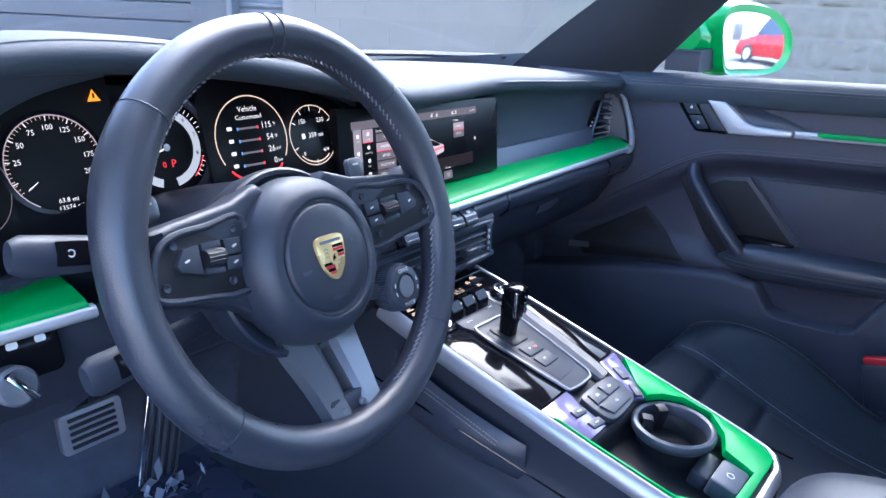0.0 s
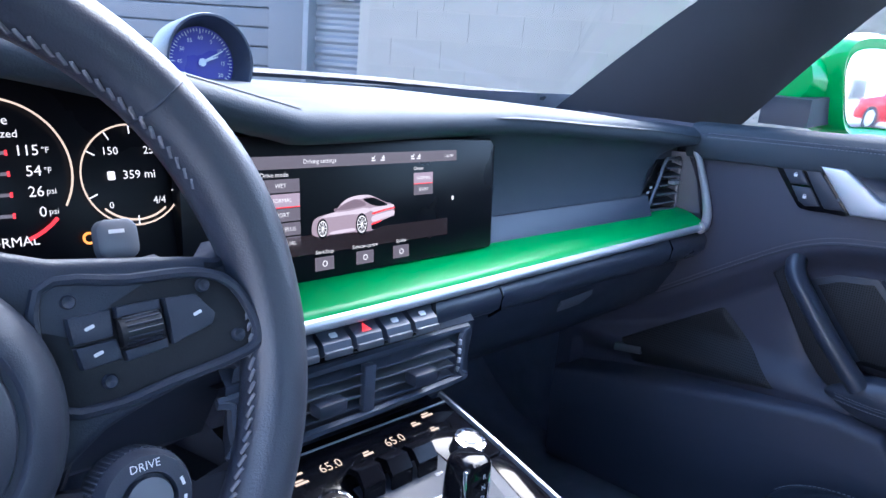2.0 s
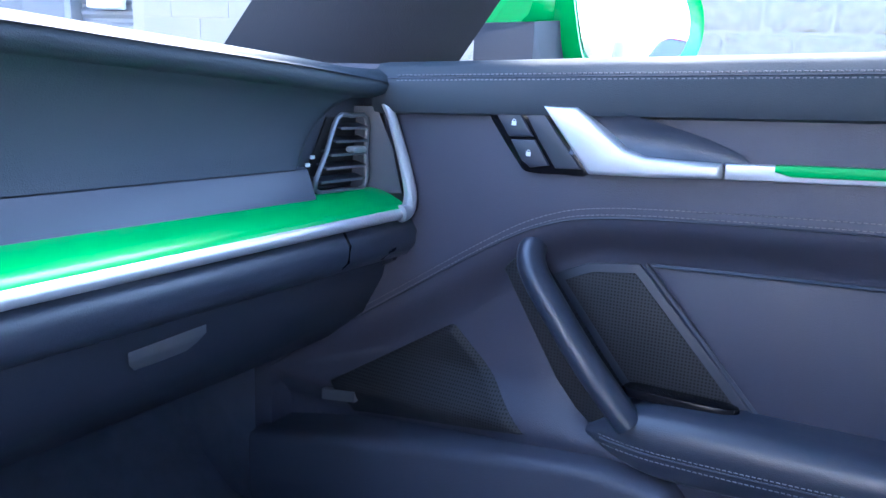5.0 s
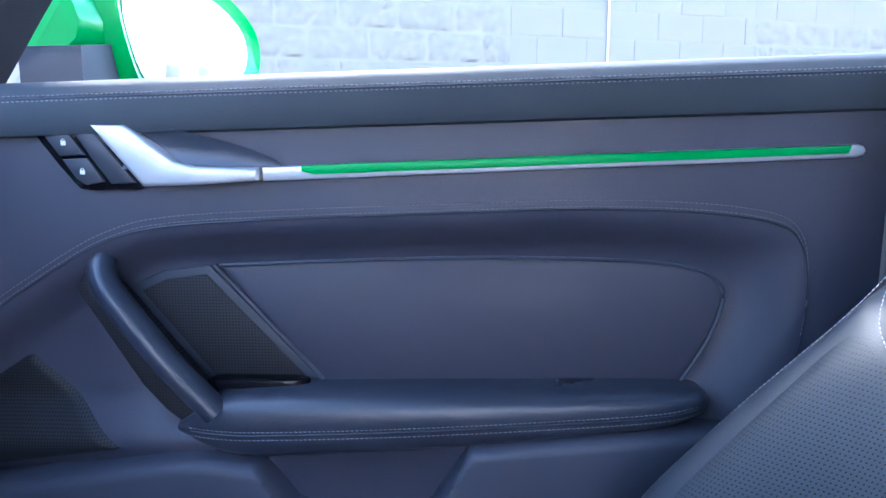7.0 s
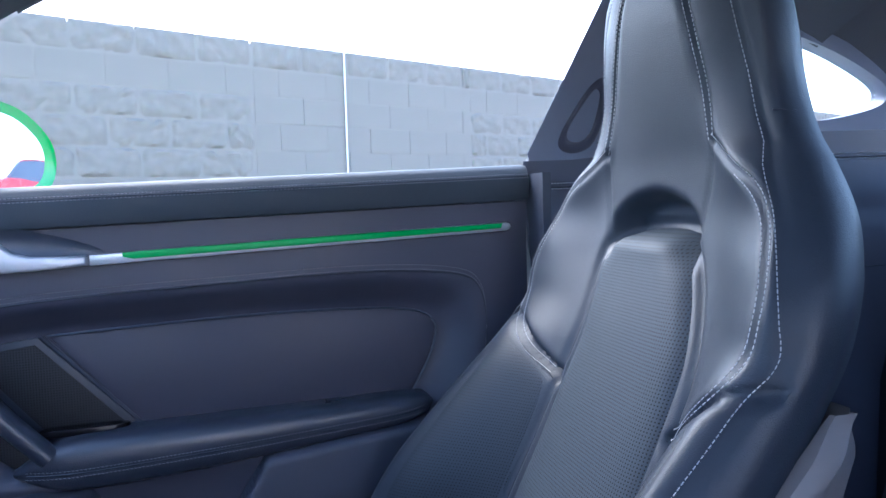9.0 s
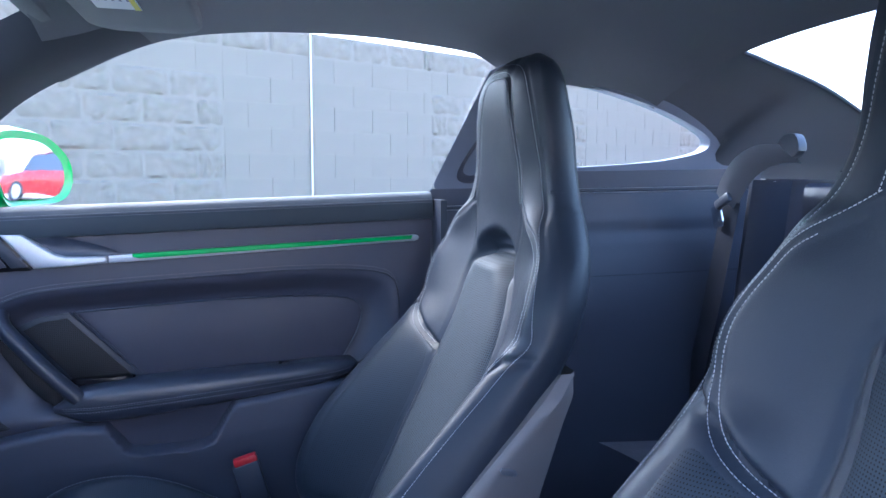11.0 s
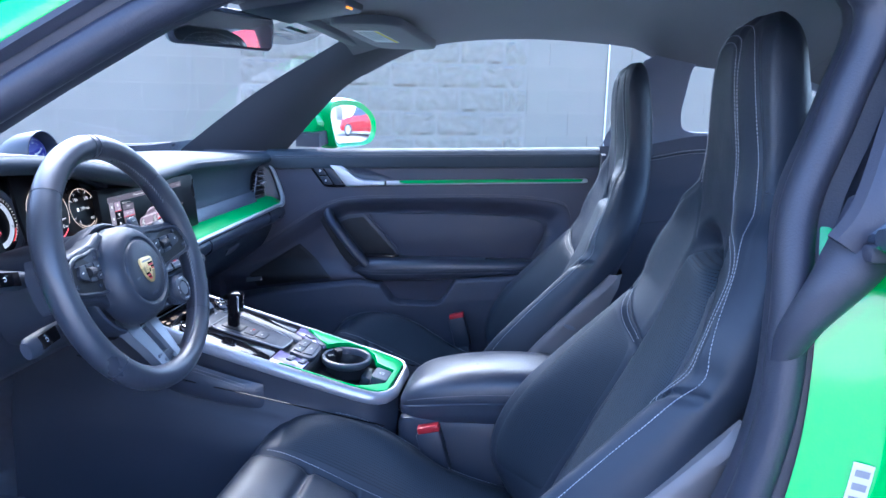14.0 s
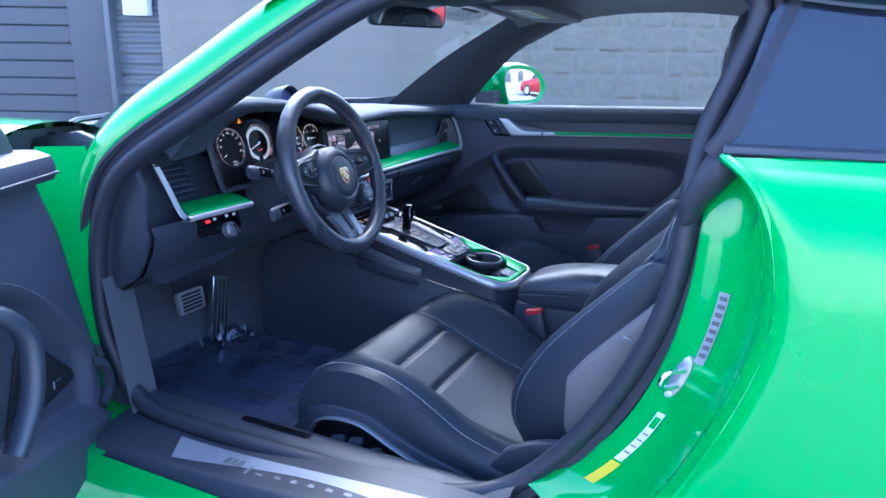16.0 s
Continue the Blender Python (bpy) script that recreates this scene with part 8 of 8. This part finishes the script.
part("mirror_glass", glass_bm, material("mirror_silver", (0.9, 0.92, 0.9), 0.01, metal=1.0, vary=0.01), mir, "curved mirror glass")
part("mirror_arm", loft([[Vector((x, y + b, z + c)) for b, c in ((-0.035, -0.018), (0.035, -0.018), (0.035, 0.022), (-0.035, 0.022))] for x, y, z in ((0.735, 0.63, 0.905), (0.79, 0.62, 0.912), (0.84, 0.60, 0.915))]), PLASTIC, mir, "black mirror foot")
part("mirror_neck", loft([[Vector((x, y + b * s, z + c * s)) for b, c in ring(0.05, 12, 0.045)] for x, y, z, s in ((0.752, 0.645, 0.955, 0.8), (0.80, 0.625, 0.955, 1.0), (0.86, 0.60, 0.95, 1.0))]), GREEN, mir)

# ---- rear-view mirror, visor, sticker ----
rv = thing("rearview_mirror", (-0.05, 0.50, 1.15), "frameless interior mirror under the windscreen header", "rear mirror")
RM = basis((-0.062, 0.497, 1.150), Vector((0.96, -0.27, 0.0)), (0, -0.085, 1))
body = rect(0, 0, 0.255, 0.064, 0.016, 6)
part("mirror_case", loft([[RM @ Vector((a * s, b * s, z)) for a, b in body] for z, s in ((0.004, 1.0), (0.0, 1.03), (-0.012, 0.98), (-0.03, 0.75), (-0.036, 0.5))], True, True), PLASTIC, rv, "black mirror case", angle=50)
flat(rect(0, 0, 0.246, 0.056, 0.014, 6), RM @ Matrix.Translation((0, 0, 0.0042)), bpy.data.materials["mirror_silver"], rv, "mirror_glass", 0.001)
part("mirror_stem", tube([(-0.03, 0.53, 1.165), (-0.02, 0.53, 1.20)], 0.02, 10), PLASTIC, rv)
oc = thing("overhead_console", (0, 0.40, 1.20), "black overhead console with small lit lamp marks", "overhead console")
part("console_shell", block((0.22, 0.16, 0.03), 0.012, pose(0.0, 0.375, 1.195, -8)), PLASTIC, oc)
for x in (-0.02, 0.0):
    part("lit_mark", block((0.010, 0.004, 0.004), 0.001, pose(x, 0.292, 1.188)), LIT_AMBER, oc)
vis = thing("sun_visor", (0.33, 0.31, 1.185), "folded black sun visor with a white warning label", "sun visor")
VM = basis((0.335, 0.305, 1.176), (1, -0.10, -0.09), (0.1, 1, 0.02))
part("visor_board", prism(rect(0, 0, 0.34, 0.155, 0.045, 6), lambda a, b, c: VM @ Vector((a, b, -c)), -0.004, 0.014, 0.006, 3), FABRIC, vis, "dark padded visor")
flat(rect(-0.02, 0.015, 0.15, 0.055), VM @ Matrix.Translation((0, 0, -0.0148)), WHITE, vis, "warning_label", 0.0006)
for i in range(5):
    flat(rect(-0.03, 0.033 - 0.009 * i, 0.10, 0.003), VM @ Matrix.Translation((0, 0, -0.0156)), SILVER_DARK, vis, "label_line", 0.0004)
flat(rect(-0.02, -0.008, 0.15, 0.007), VM @ Matrix.Translation((0, 0, -0.0156)), YELLOW, vis, "label_band", 0.0004)
# oval decal high on the windscreen
st = pane_material("decal_film", (0.80, 0.81, 0.82), 0.2)
dec = thing("windscreen_decal", screen_pt(0.78, 0.93), "pale oval decal on the windscreen seen from behind", "decal")
e1, e2 = (screen_pt(0.82, 0.90) - screen_pt(0.72, 0.90)).normalized(), (screen_pt(0.78, 0.96) - screen_pt(0.78, 0.86)).normalized()
KB = basis(screen_pt(0.78, 0.93) + Vector((0, -0.006, -0.006)), -e1, e2)
part("decal_film", prism([(0.105 * math.cos(t), 0.062 * math.sin(t)) for t in [2 * math.pi * i / 40 for i in range(40)]], lambda a, b, c: KB @ Vector((a, b, c)), 0, 0.0006), st, dec).visible_shadow = False
flat(rect(0, 0.012, 0.10, 0.012), KB @ Matrix.Translation((0, 0, 0.001)), SILVER_DARK, dec, "decal_bar", 0.0004)
flat(rect(0, -0.002, 0.12, 0.0015), KB @ Matrix.Translation((0, 0, 0.001)), SILVER_DARK, dec, "decal_bar", 0.0004)
words("APPROVED", 0.011, KB @ Matrix.Translation((-0.02, -0.014, 0.001)), SILVER_DARK, dec)
words("CERTIFIED PRE-OWNED", 0.011, KB @ Matrix.Translation((0.0, -0.027, 0.001)), SILVER_DARK, dec)

# ---- rear seats, belt, buckles, pedals, mats ----
for sx in (1, -1):
    rs = thing("rear_seat", (sx * 0.30, -0.85, 0.40), "black leather rear seat back with cross pleats", "rear seat", "rear seats")
    for i in range(5):
        z0 = 0.93 - 0.085 * i
        part("pleat", loft([[Vector((sx * x, -0.82 - 0.05 * (1 - i / 5) + 0.014 * a, z0 - 0.085 * b)) for a, b in ((0.0, 0.0), (0.45, 0.03), (0.8, 0.12), (1.0, 0.35), (1.0, 0.6), (0.8, 0.86), (0.45, 0.97), (0.0, 1.0))] for x in (0.06, 0.08, 0.25, 0.44, 0.46)], False), LEATHER, rs, angle=60)
    part("seat_side", sheet(10, 20, lambda u, v: Vector((sx * (0.46 + 0.08 * u + 0.05 * v), -0.83 + 0.06 * math.sin(math.pi * u), 0.935 - 0.40 * v))), LEATHER, rs)
    thread([Vector((sx * (0.47 + 0.05 * i / 10), -0.80, 0.932)) for i in range(11)], (0, 1, 0.5), STITCH, rs)
    part("rear_cushion", sheet(20, 20, lambda u, v: Vector((sx * (0.06 + 0.44 * u), -0.84 + 0.38 * v, 0.42 + 0.02 * math.sin(math.pi * u) + 0.03 * v))), LEATHER, rs)
bl = thing("seat_belt", (0.50, -0.74, 0.90), "grey rear seat belt hanging from its guide", "seat belt")
part("belt_guide", prism(flat2([(-0.05, -0.005), (-0.03, 0.025), (0.03, 0.02), (0.06, -0.02), (0.0, -0.02)], 3), lambda a, b, c: Vector((0.43 + a, -0.785 - c - 0.4 * a, 0.992 + b)), 0, 0.02, 0.005), PLASTIC, bl)
web = curve_pts([(0.395, -0.765, 0.985), (0.44, -0.752, 0.984), (0.485, -0.745, 0.962), (0.520, -0.745, 0.925), (0.538, -0.748, 0.895)], 6)
part("belt_webbing", loft([[p + Vector((0.013, 0.016, 0.014)), p + Vector((0.006, 0.012, 0.003)), p + Vector((-0.006, 0.0, -0.010)), p + Vector((-0.014, -0.012, -0.020))] for p in web], False), WEBBING, bl, "grey woven webbing")
part("tongue_grip", block((0.045, 0.012, 0.020), 0.005, pose(0.540, -0.740, 0.893, 0, 30)), PLASTIC_GREY, bl)
part("belt_tongue", block((0.03, 0.006, 0.045), 0.003, pose(0.556, -0.742, 0.862, 0, 18)), CHROME, bl)
# Same grey belt, given black plastic so its shadow sits in the colour.
part("webbing_shaded", loft([[Vector((x - 0.026, y, z)), Vector((x + 0.026, y, z))] for x, y, z in ((0.535, -0.755, 0.89), (0.575, -0.75, 0.68), (0.655, -0.74, 0.32))], False), PLASTIC, bl)
for nm, p in (("driver", (-0.100, 0.118, 0.42)), ("passenger", (0.60, 0.16, 0.41))):
    bk = thing("belt_buckle", p, "belt buckle with a red release button beside the seat", "belt buckle", "belt buckles")
    part("buckle_body", block((0.022, 0.045, 0.085), 0.005, pose(p[0], p[1], p[2] - 0.005, -15)), PLASTIC, bk)
    part("buckle_button", block((0.018, 0.040, 0.014), 0.003, pose(p[0], p[1] + 0.010, p[2] + 0.040, -15)), RED, bk, "red release button")
    part("buckle_stem", block((0.016, 0.025, 0.10), 0.004, pose(p[0], p[1] - 0.022, p[2] - 0.085, -15)), PLASTIC, bk)
ped = thing("brake_pedal", (-0.335, 1.02, 0.36), "ribbed metal brake pedal", "pedal")
PB = basis((-0.335, 1.005, 0.412), (1, 0, 0), (0, 0.15, 1))
part("pedal_pad", prism(rect(0, 0, 0.090, 0.060, 0.008), lambda a, b, c: PB @ Vector((a, b, c)), -0.008, 0.004, 0.002), RAIL, ped)
for i in range(5):
    part("pedal_rib", block((0.066, 0.005, 0.004), 0.001, PB @ pose(0, -0.02 + 0.010 * i, 0.005)), RUBBER, ped)
part("pedal_arm", tube([(-0.325, 1.015, 0.40), (-0.315, 1.07, 0.38), (-0.31, 1.12, 0.62)], 0.010, 8), PLASTIC, ped)
acc = thing("accelerator_pedal", (-0.262, 1.02, 0.27), "tall floor-hinged metal accelerator pedal", "pedal")
PA = basis((-0.231, 1.012, 0.330), (1, -0.25, -0.25), (0.26, 0.12, 1))
part("pedal_pad", prism(rect(0, 0, 0.058, 0.235, 0.006), lambda a, b, c: PA @ Vector((a, b, c)), -0.010, 0.004, 0.002), SILVER_DARK, acc, "brushed metal plate")
part("pedal_edge", block((0.009, 0.232, 0.016), 0.002, PA @ pose(-0.0285, 0, 0.005)), CHROME, acc, "bright metal edge")
for x in (-0.016, -0.004, 0.008, 0.020):
    part("pedal_rib", block((0.006, 0.215, 0.005), 0.0015, PA @ pose(x, 0, 0.005)), RUBBER, acc)
part("pedal_foot", block((0.075, 0.03, 0.02), 0.006, pose(-0.275, 1.005, 0.268)), PLASTIC, acc)
mat_ = thing("floor_mat", (-0.40, 0.70, 0.27), "dark floor covered with printed protective film", "floor mat")


def film(u, v):
    x, y = -0.62 + 0.46 * u, 0.42 + 0.60 * v
    return Vector((x, y, 0.276 + 0.20 * soft((y - 0.98) / 0.3) + 0.0022 * noise.noise(Vector((x * 14, y * 14, 0))) + 0.0012 * noise.noise(Vector((x * 40, y * 40, 3)))))


part("film_sheet", sheet(60, 70, film), FILM, mat_, "crinkled clear film", angle=70)
for x, y, rot in ((-0.52, 0.90, 195), (-0.36, 0.96, 105), (-0.40, 0.80, 105), (-0.28, 0.70, 15), (-0.46, 0.64, 15), (-0.30, 0.52, 105), (-0.56, 0.52, 105)):
    for k, w in enumerate(("DEALER MUST REMOVE", "PROTECTIVE COVER")):
        words(w, 0.021, Matrix.Translation((x, y, 0.2815 + 0.20 * soft((y - 0.98) / 0.3))) @ pose(0, 0, 0, 0, 0, rot - 90) @ Matrix.Translation((0, -0.024 * k, 0)), MATT_BLACK_SHADE, mat_)
CLEAR = material("clear_film", (0.42, 0.46, 0.55), 0.12, coat=1.0, spec=1.0)
for i in range(26):
    c = Vector((-0.27 + 0.16 * noise.noise(Vector((i * 0.7, 0, 0))), 0.94 + 0.10 * noise.noise(Vector((0, i * 0.7, 5))), 0.292))
    d1 = Vector((random.uniform(-1, 1), random.uniform(-1, 1), random.uniform(-0.2, 1))) * random.uniform(0.006, 0.018)
    d2 = Vector((random.uniform(-1, 1), random.uniform(-1, 1), random.uniform(0.2, 1.4))) * random.uniform(0.006, 0.018)
    bm = bmesh.new()
    q = [bm.verts.new(p) for p in (c, c + d1, c + d1 + d2 * 0.8 + Vector((0, 0, 0.006)), c + d2)]
    bm.faces.new(q[:3])
    bm.faces.new((q[0], q[2], q[3]))
    part("film_scrap", bm, CLEAR, mat_, "torn clear film")

# ---- steel shutters at the wall's end ----
def yard_m(s, d, z):
    """A frame on the wall line: x along the wall, y into it, z up."""
    m = Matrix((WALL_H, WALL_N, Vector((0, 0, 1)))).transposed().to_4x4()
    m.translation = yard(s, d, z)
    return m


gar = thing("steel_cladding", yard(4.0, 0.1, 0), "grey corrugated steel cladding and post beside a shutter", "cladding")
part("cladding", sheet(2, 120, lambda u, v: yard(2.985 + 0.50 * u, 0.06 + 0.018 * (1 if int(v * 60) % 2 else 0) , 0.0 + 2.75 * v)), GARAGE_LIGHT, gar, "horizontal corrugated steel", angle=20)
part("steel_post", block((0.36, 0.20, 2.8), 0.01, yard_m(3.67, 0.08, 1.4)), GARAGE, gar, "grey steel post")
part("steel_post", block((0.05, 0.24, 2.8), 0.006, yard_m(3.49, 0.07, 1.4)), GARAGE_LIGHT, gar)
part("meter_box", block((0.22, 0.12, 0.45), 0.01, yard_m(3.22, -0.02, 1.55)), WHITE, gar, "white meter box")
shut = thing("roller_shutter", yard(5.4, 0.1, 0), "dark grey roller shutter with wide horizontal slats", "shutter")
slat = block((3.3, 0.03, 0.148), 0.012)
me = bpy.data.meshes.new("slat")
slat.to_mesh(me)
slat.free()
me.materials.append(GARAGE)
for i in range(18):
    ob = new("slat", me)
    ob.parent = shut
    ob.matrix_parent_inverse = shut.matrix_basis.inverted()
    ob.matrix_basis = yard_m(5.52, 0.12, 0.08 + 0.154 * i)
part("shutter_backing", block((3.4, 0.02, 2.8), 0, yard_m(5.52, 0.16, 1.4)), GARAGE, shut)

# ---- behind the camera: pale building and a parked red car, seen in the mirrors ----
bld = thing("pale_building", (3.0, -41, 0), "long pale stucco building across the lot", "building")
part("building_wall", block((44, 6, 3.2), 0.05, pose(0.0, -44, 1.6)), STUCCO, bld)
for i in range(5):
    part("building_door", block((2.4, 0.2, 2.6), 0.02, pose(-8 + 5.0 * i, -40.95, 1.3)), GARAGE, bld)

# Unseen building guessed from a pale reflection, enlarged and set near to bounce light.
west = thing("west_bounce_building", (-14, -4, 0), "unseen pale stucco building, added to bounce light onto the driver's side", "building")
part("building_wall", block((6, 70, 5.2), 0.05, pose(-17, -4, 2.6)), STUCCO, west)


def car_profile(x):
    return smooth_table([(-1.9, 0.55, 0.30), (-1.86, 0.75, 0.25), (-1.3, 0.88, 0.22), (-0.95, 0.95, 0.22), (-0.45, 1.38, 0.22), (0.2, 1.46, 0.22), (1.0, 1.42, 0.22), (1.5, 1.30, 0.22), (1.82, 0.95, 0.25), (1.9, 0.62, 0.32)], x)


red = thing("red_car", (0, 0, 0), "small red hatchback parked across the lot", "car")
REDP = material("red_paint", (0.55, 0.01, 0.02), 0.25, coat=1.0, vary=0.04)
part("body", loft([[Vector((x, 0.84 * a, lo + (min(top, 0.95) - lo) * b)) for a, b in ((-0.9, 0), (-1.0, 0.25), (-1.02, 0.6), (-0.95, 0.95), (-0.7, 1.0), (0.7, 1.0), (0.95, 0.95), (1.02, 0.6), (1.0, 0.25), (0.9, 0))] for x, top, lo in [(-1.9 + 0.1 * i, *car_profile(-1.9 + 0.1 * i)) for i in range(39)]]), REDP, red, angle=40)
part("cabin_glass", loft([[Vector((x, 0.78 * a, 0.9 + (top - 0.9) * b)) for a, b in ((-1, 0), (-0.86, 0.9), (-0.7, 1.0), (0.7, 1.0), (0.86, 0.9), (1, 0))] for x, top, lo in [(-0.95 + 0.12 * i, *car_profile(-0.95 + 0.12 * i)) for i in range(23)]]), TINTED, red, angle=40)
part("roof", loft([[Vector((x, 0.66 * a, top + 0.004 + c)) for a, c in ((-1, -0.03), (-0.9, 0.0), (0.9, 0.0), (1, -0.03))] for x, top, lo in [(-0.40 + 0.1 * i, *car_profile(-0.40 + 0.1 * i)) for i in range(18)]], False), REDP, red)
for x in (-1.25, 1.22):
    for s in (-1, 1):
        w = part("wheel", lathe([(0.0001, 0.09), (0.20, 0.09), (0.215, 0.1), (0.30, 0.10), (0.31, 0.0), (0.30, -0.1), (0.0001, -0.1)], 28, pose(x, s * 0.78, 0.31, -90 * s)), RUBBER, red)
        part("rim", lathe([(0.0001, 0.105), (0.06, 0.10), (0.19, 0.105), (0.2, 0.10)], 20, pose(x, s * 0.79, 0.31, -90 * s)), SILVER, w)
for s in (-1, 1):
    part("headlight", lathe([(0.0001, 0.04), (0.09, 0.03), (0.10, 0.0)], 20, pose(-1.78, s * 0.62, 0.72, 0, -75)), CHROME, red)
red.matrix_basis = pose(5.3, -8.2, 0, 0, 0, 28)

# ---- wall blocks ----
CH, BL, MJ = 0.2032, 0.4064, 0.010


def block_mesh(kind, k):
    bm = bmesh.new()
    nx, nz = (3, 3) if kind == "smooth" else (15, 9)
    w, h = BL - MJ, CH - MJ
    fr = []
    for j in range(nz):
        row = []
        for i in range(nx):
            u, v = i / (nx - 1), j / (nz - 1)
            e = min(u, 1 - u, v * h / w, (1 - v) * h / w)
            if kind == "smooth":
                d = 0.0 if 0 < i < nx - 1 and 0 < j < nz - 1 else 0.004
            else:
                p = Vector((u * 3.2 + 7.1 * k, v * 1.7, 3.3 * k))
                d = 0.010 - 0.020 * soft(e * 14) * (0.45 + 1.1 * abs(noise.noise(p)) + 0.9 * noise.noise(p * 2.3) + 0.7 * noise.noise(p * 5.1))
            row.append(bm.verts.new(((u - 0.5) * w, d, (v - 0.5) * h)))
        fr.append(row)
    for a, b in zip(fr, fr[1:]):
        for i in range(nx - 1):
            bm.faces.new((a[i], a[i + 1], b[i + 1], b[i]))
    rim_v = fr[0] + [r[-1] for r in fr[1:]] + fr[-1][::-1][1:] + [r[0] for r in fr[::-1][1:-1]]
    bk = [bm.verts.new((v.co.x, 0.045, v.co.z)) for v in rim_v]
    for i in range(len(rim_v)):
        j = (i + 1) % len(rim_v)
        bm.faces.new((rim_v[i], bk[i], bk[j], rim_v[j]))
    bmesh.ops.recalc_face_normals(bm, faces=bm.faces)
    mesh = bpy.data.meshes.new("block")
    bm.to_mesh(mesh)
    bm.free()
    mesh.materials.append(BLOCK if kind == "smooth" else SPLIT)
    for p in mesh.polygons:
        p.use_smooth = False
    mesh.set_sharp_from_angle(angle=radians(50))
    return mesh


KINDS = {"smooth": [block_mesh("smooth", 0)], "split": [block_mesh("split", k) for k in range(9)]}
PANELS = [(2.97, 0.41, "smooth"), (0.41, -2.04, "split"), (-2.04, -4.17, "smooth"), (-4.17, -6.60, "split"), (-6.60, -8.70, "smooth"), (-8.70, -11.1, "split"), (-11.1, -13.2, "smooth"), (-13.2, -15.6, "split")]
rnd = random.Random(4)
winv = wall.matrix_basis.inverted()
for c in range(10):
    z = TOP - CH * (c + 0.5)
    for a, b, kind in PANELS:
        kd = "split" if c == 0 else "smooth" if c == 1 else kind
        s, first = a, c % 2 == 1
        while s > b + 0.02:
            w = BL / 2 if first else BL
            first = False
            w = min(w, s - b)
            ob = new("block", rnd.choice(KINDS[kd]))
            ob.parent, ob.matrix_parent_inverse = wall, winv
            flip = -1 if kd == "split" and rnd.random() < 0.5 else 1
            ob.matrix_basis = yard_m(s - w / 2, rnd.uniform(-0.002, 0.002), z) @ Matrix.Diagonal((flip * (w - MJ) / (BL - MJ), 1, 1, 1))
            s -= w
part("joint_sealant", block((0.014, 0.004, TOP), 0, yard_m(-2.82, -0.012, TOP / 2)), WHITE, wall, "pale control joint")
bm = bmesh.new()
rb_ = random.Random(9)
for i in range(160):
    p = yard(-2.2 + rb_.gauss(0, 0.10), 0.5 + rb_.gauss(0, 0.1), 2.12 + abs(rb_.gauss(0, 0.05)))
    q = [p + Vector([rb_.uniform(-0.02, 0.02) for _ in range(3)]) for _ in range(3)]
    bm.faces.new([bm.verts.new(v) for v in q])
tagged(part("yellow_shrub", bm, YELLOW), "yellow flowering shrub tips over the wall", "shrub", kind="stuff")
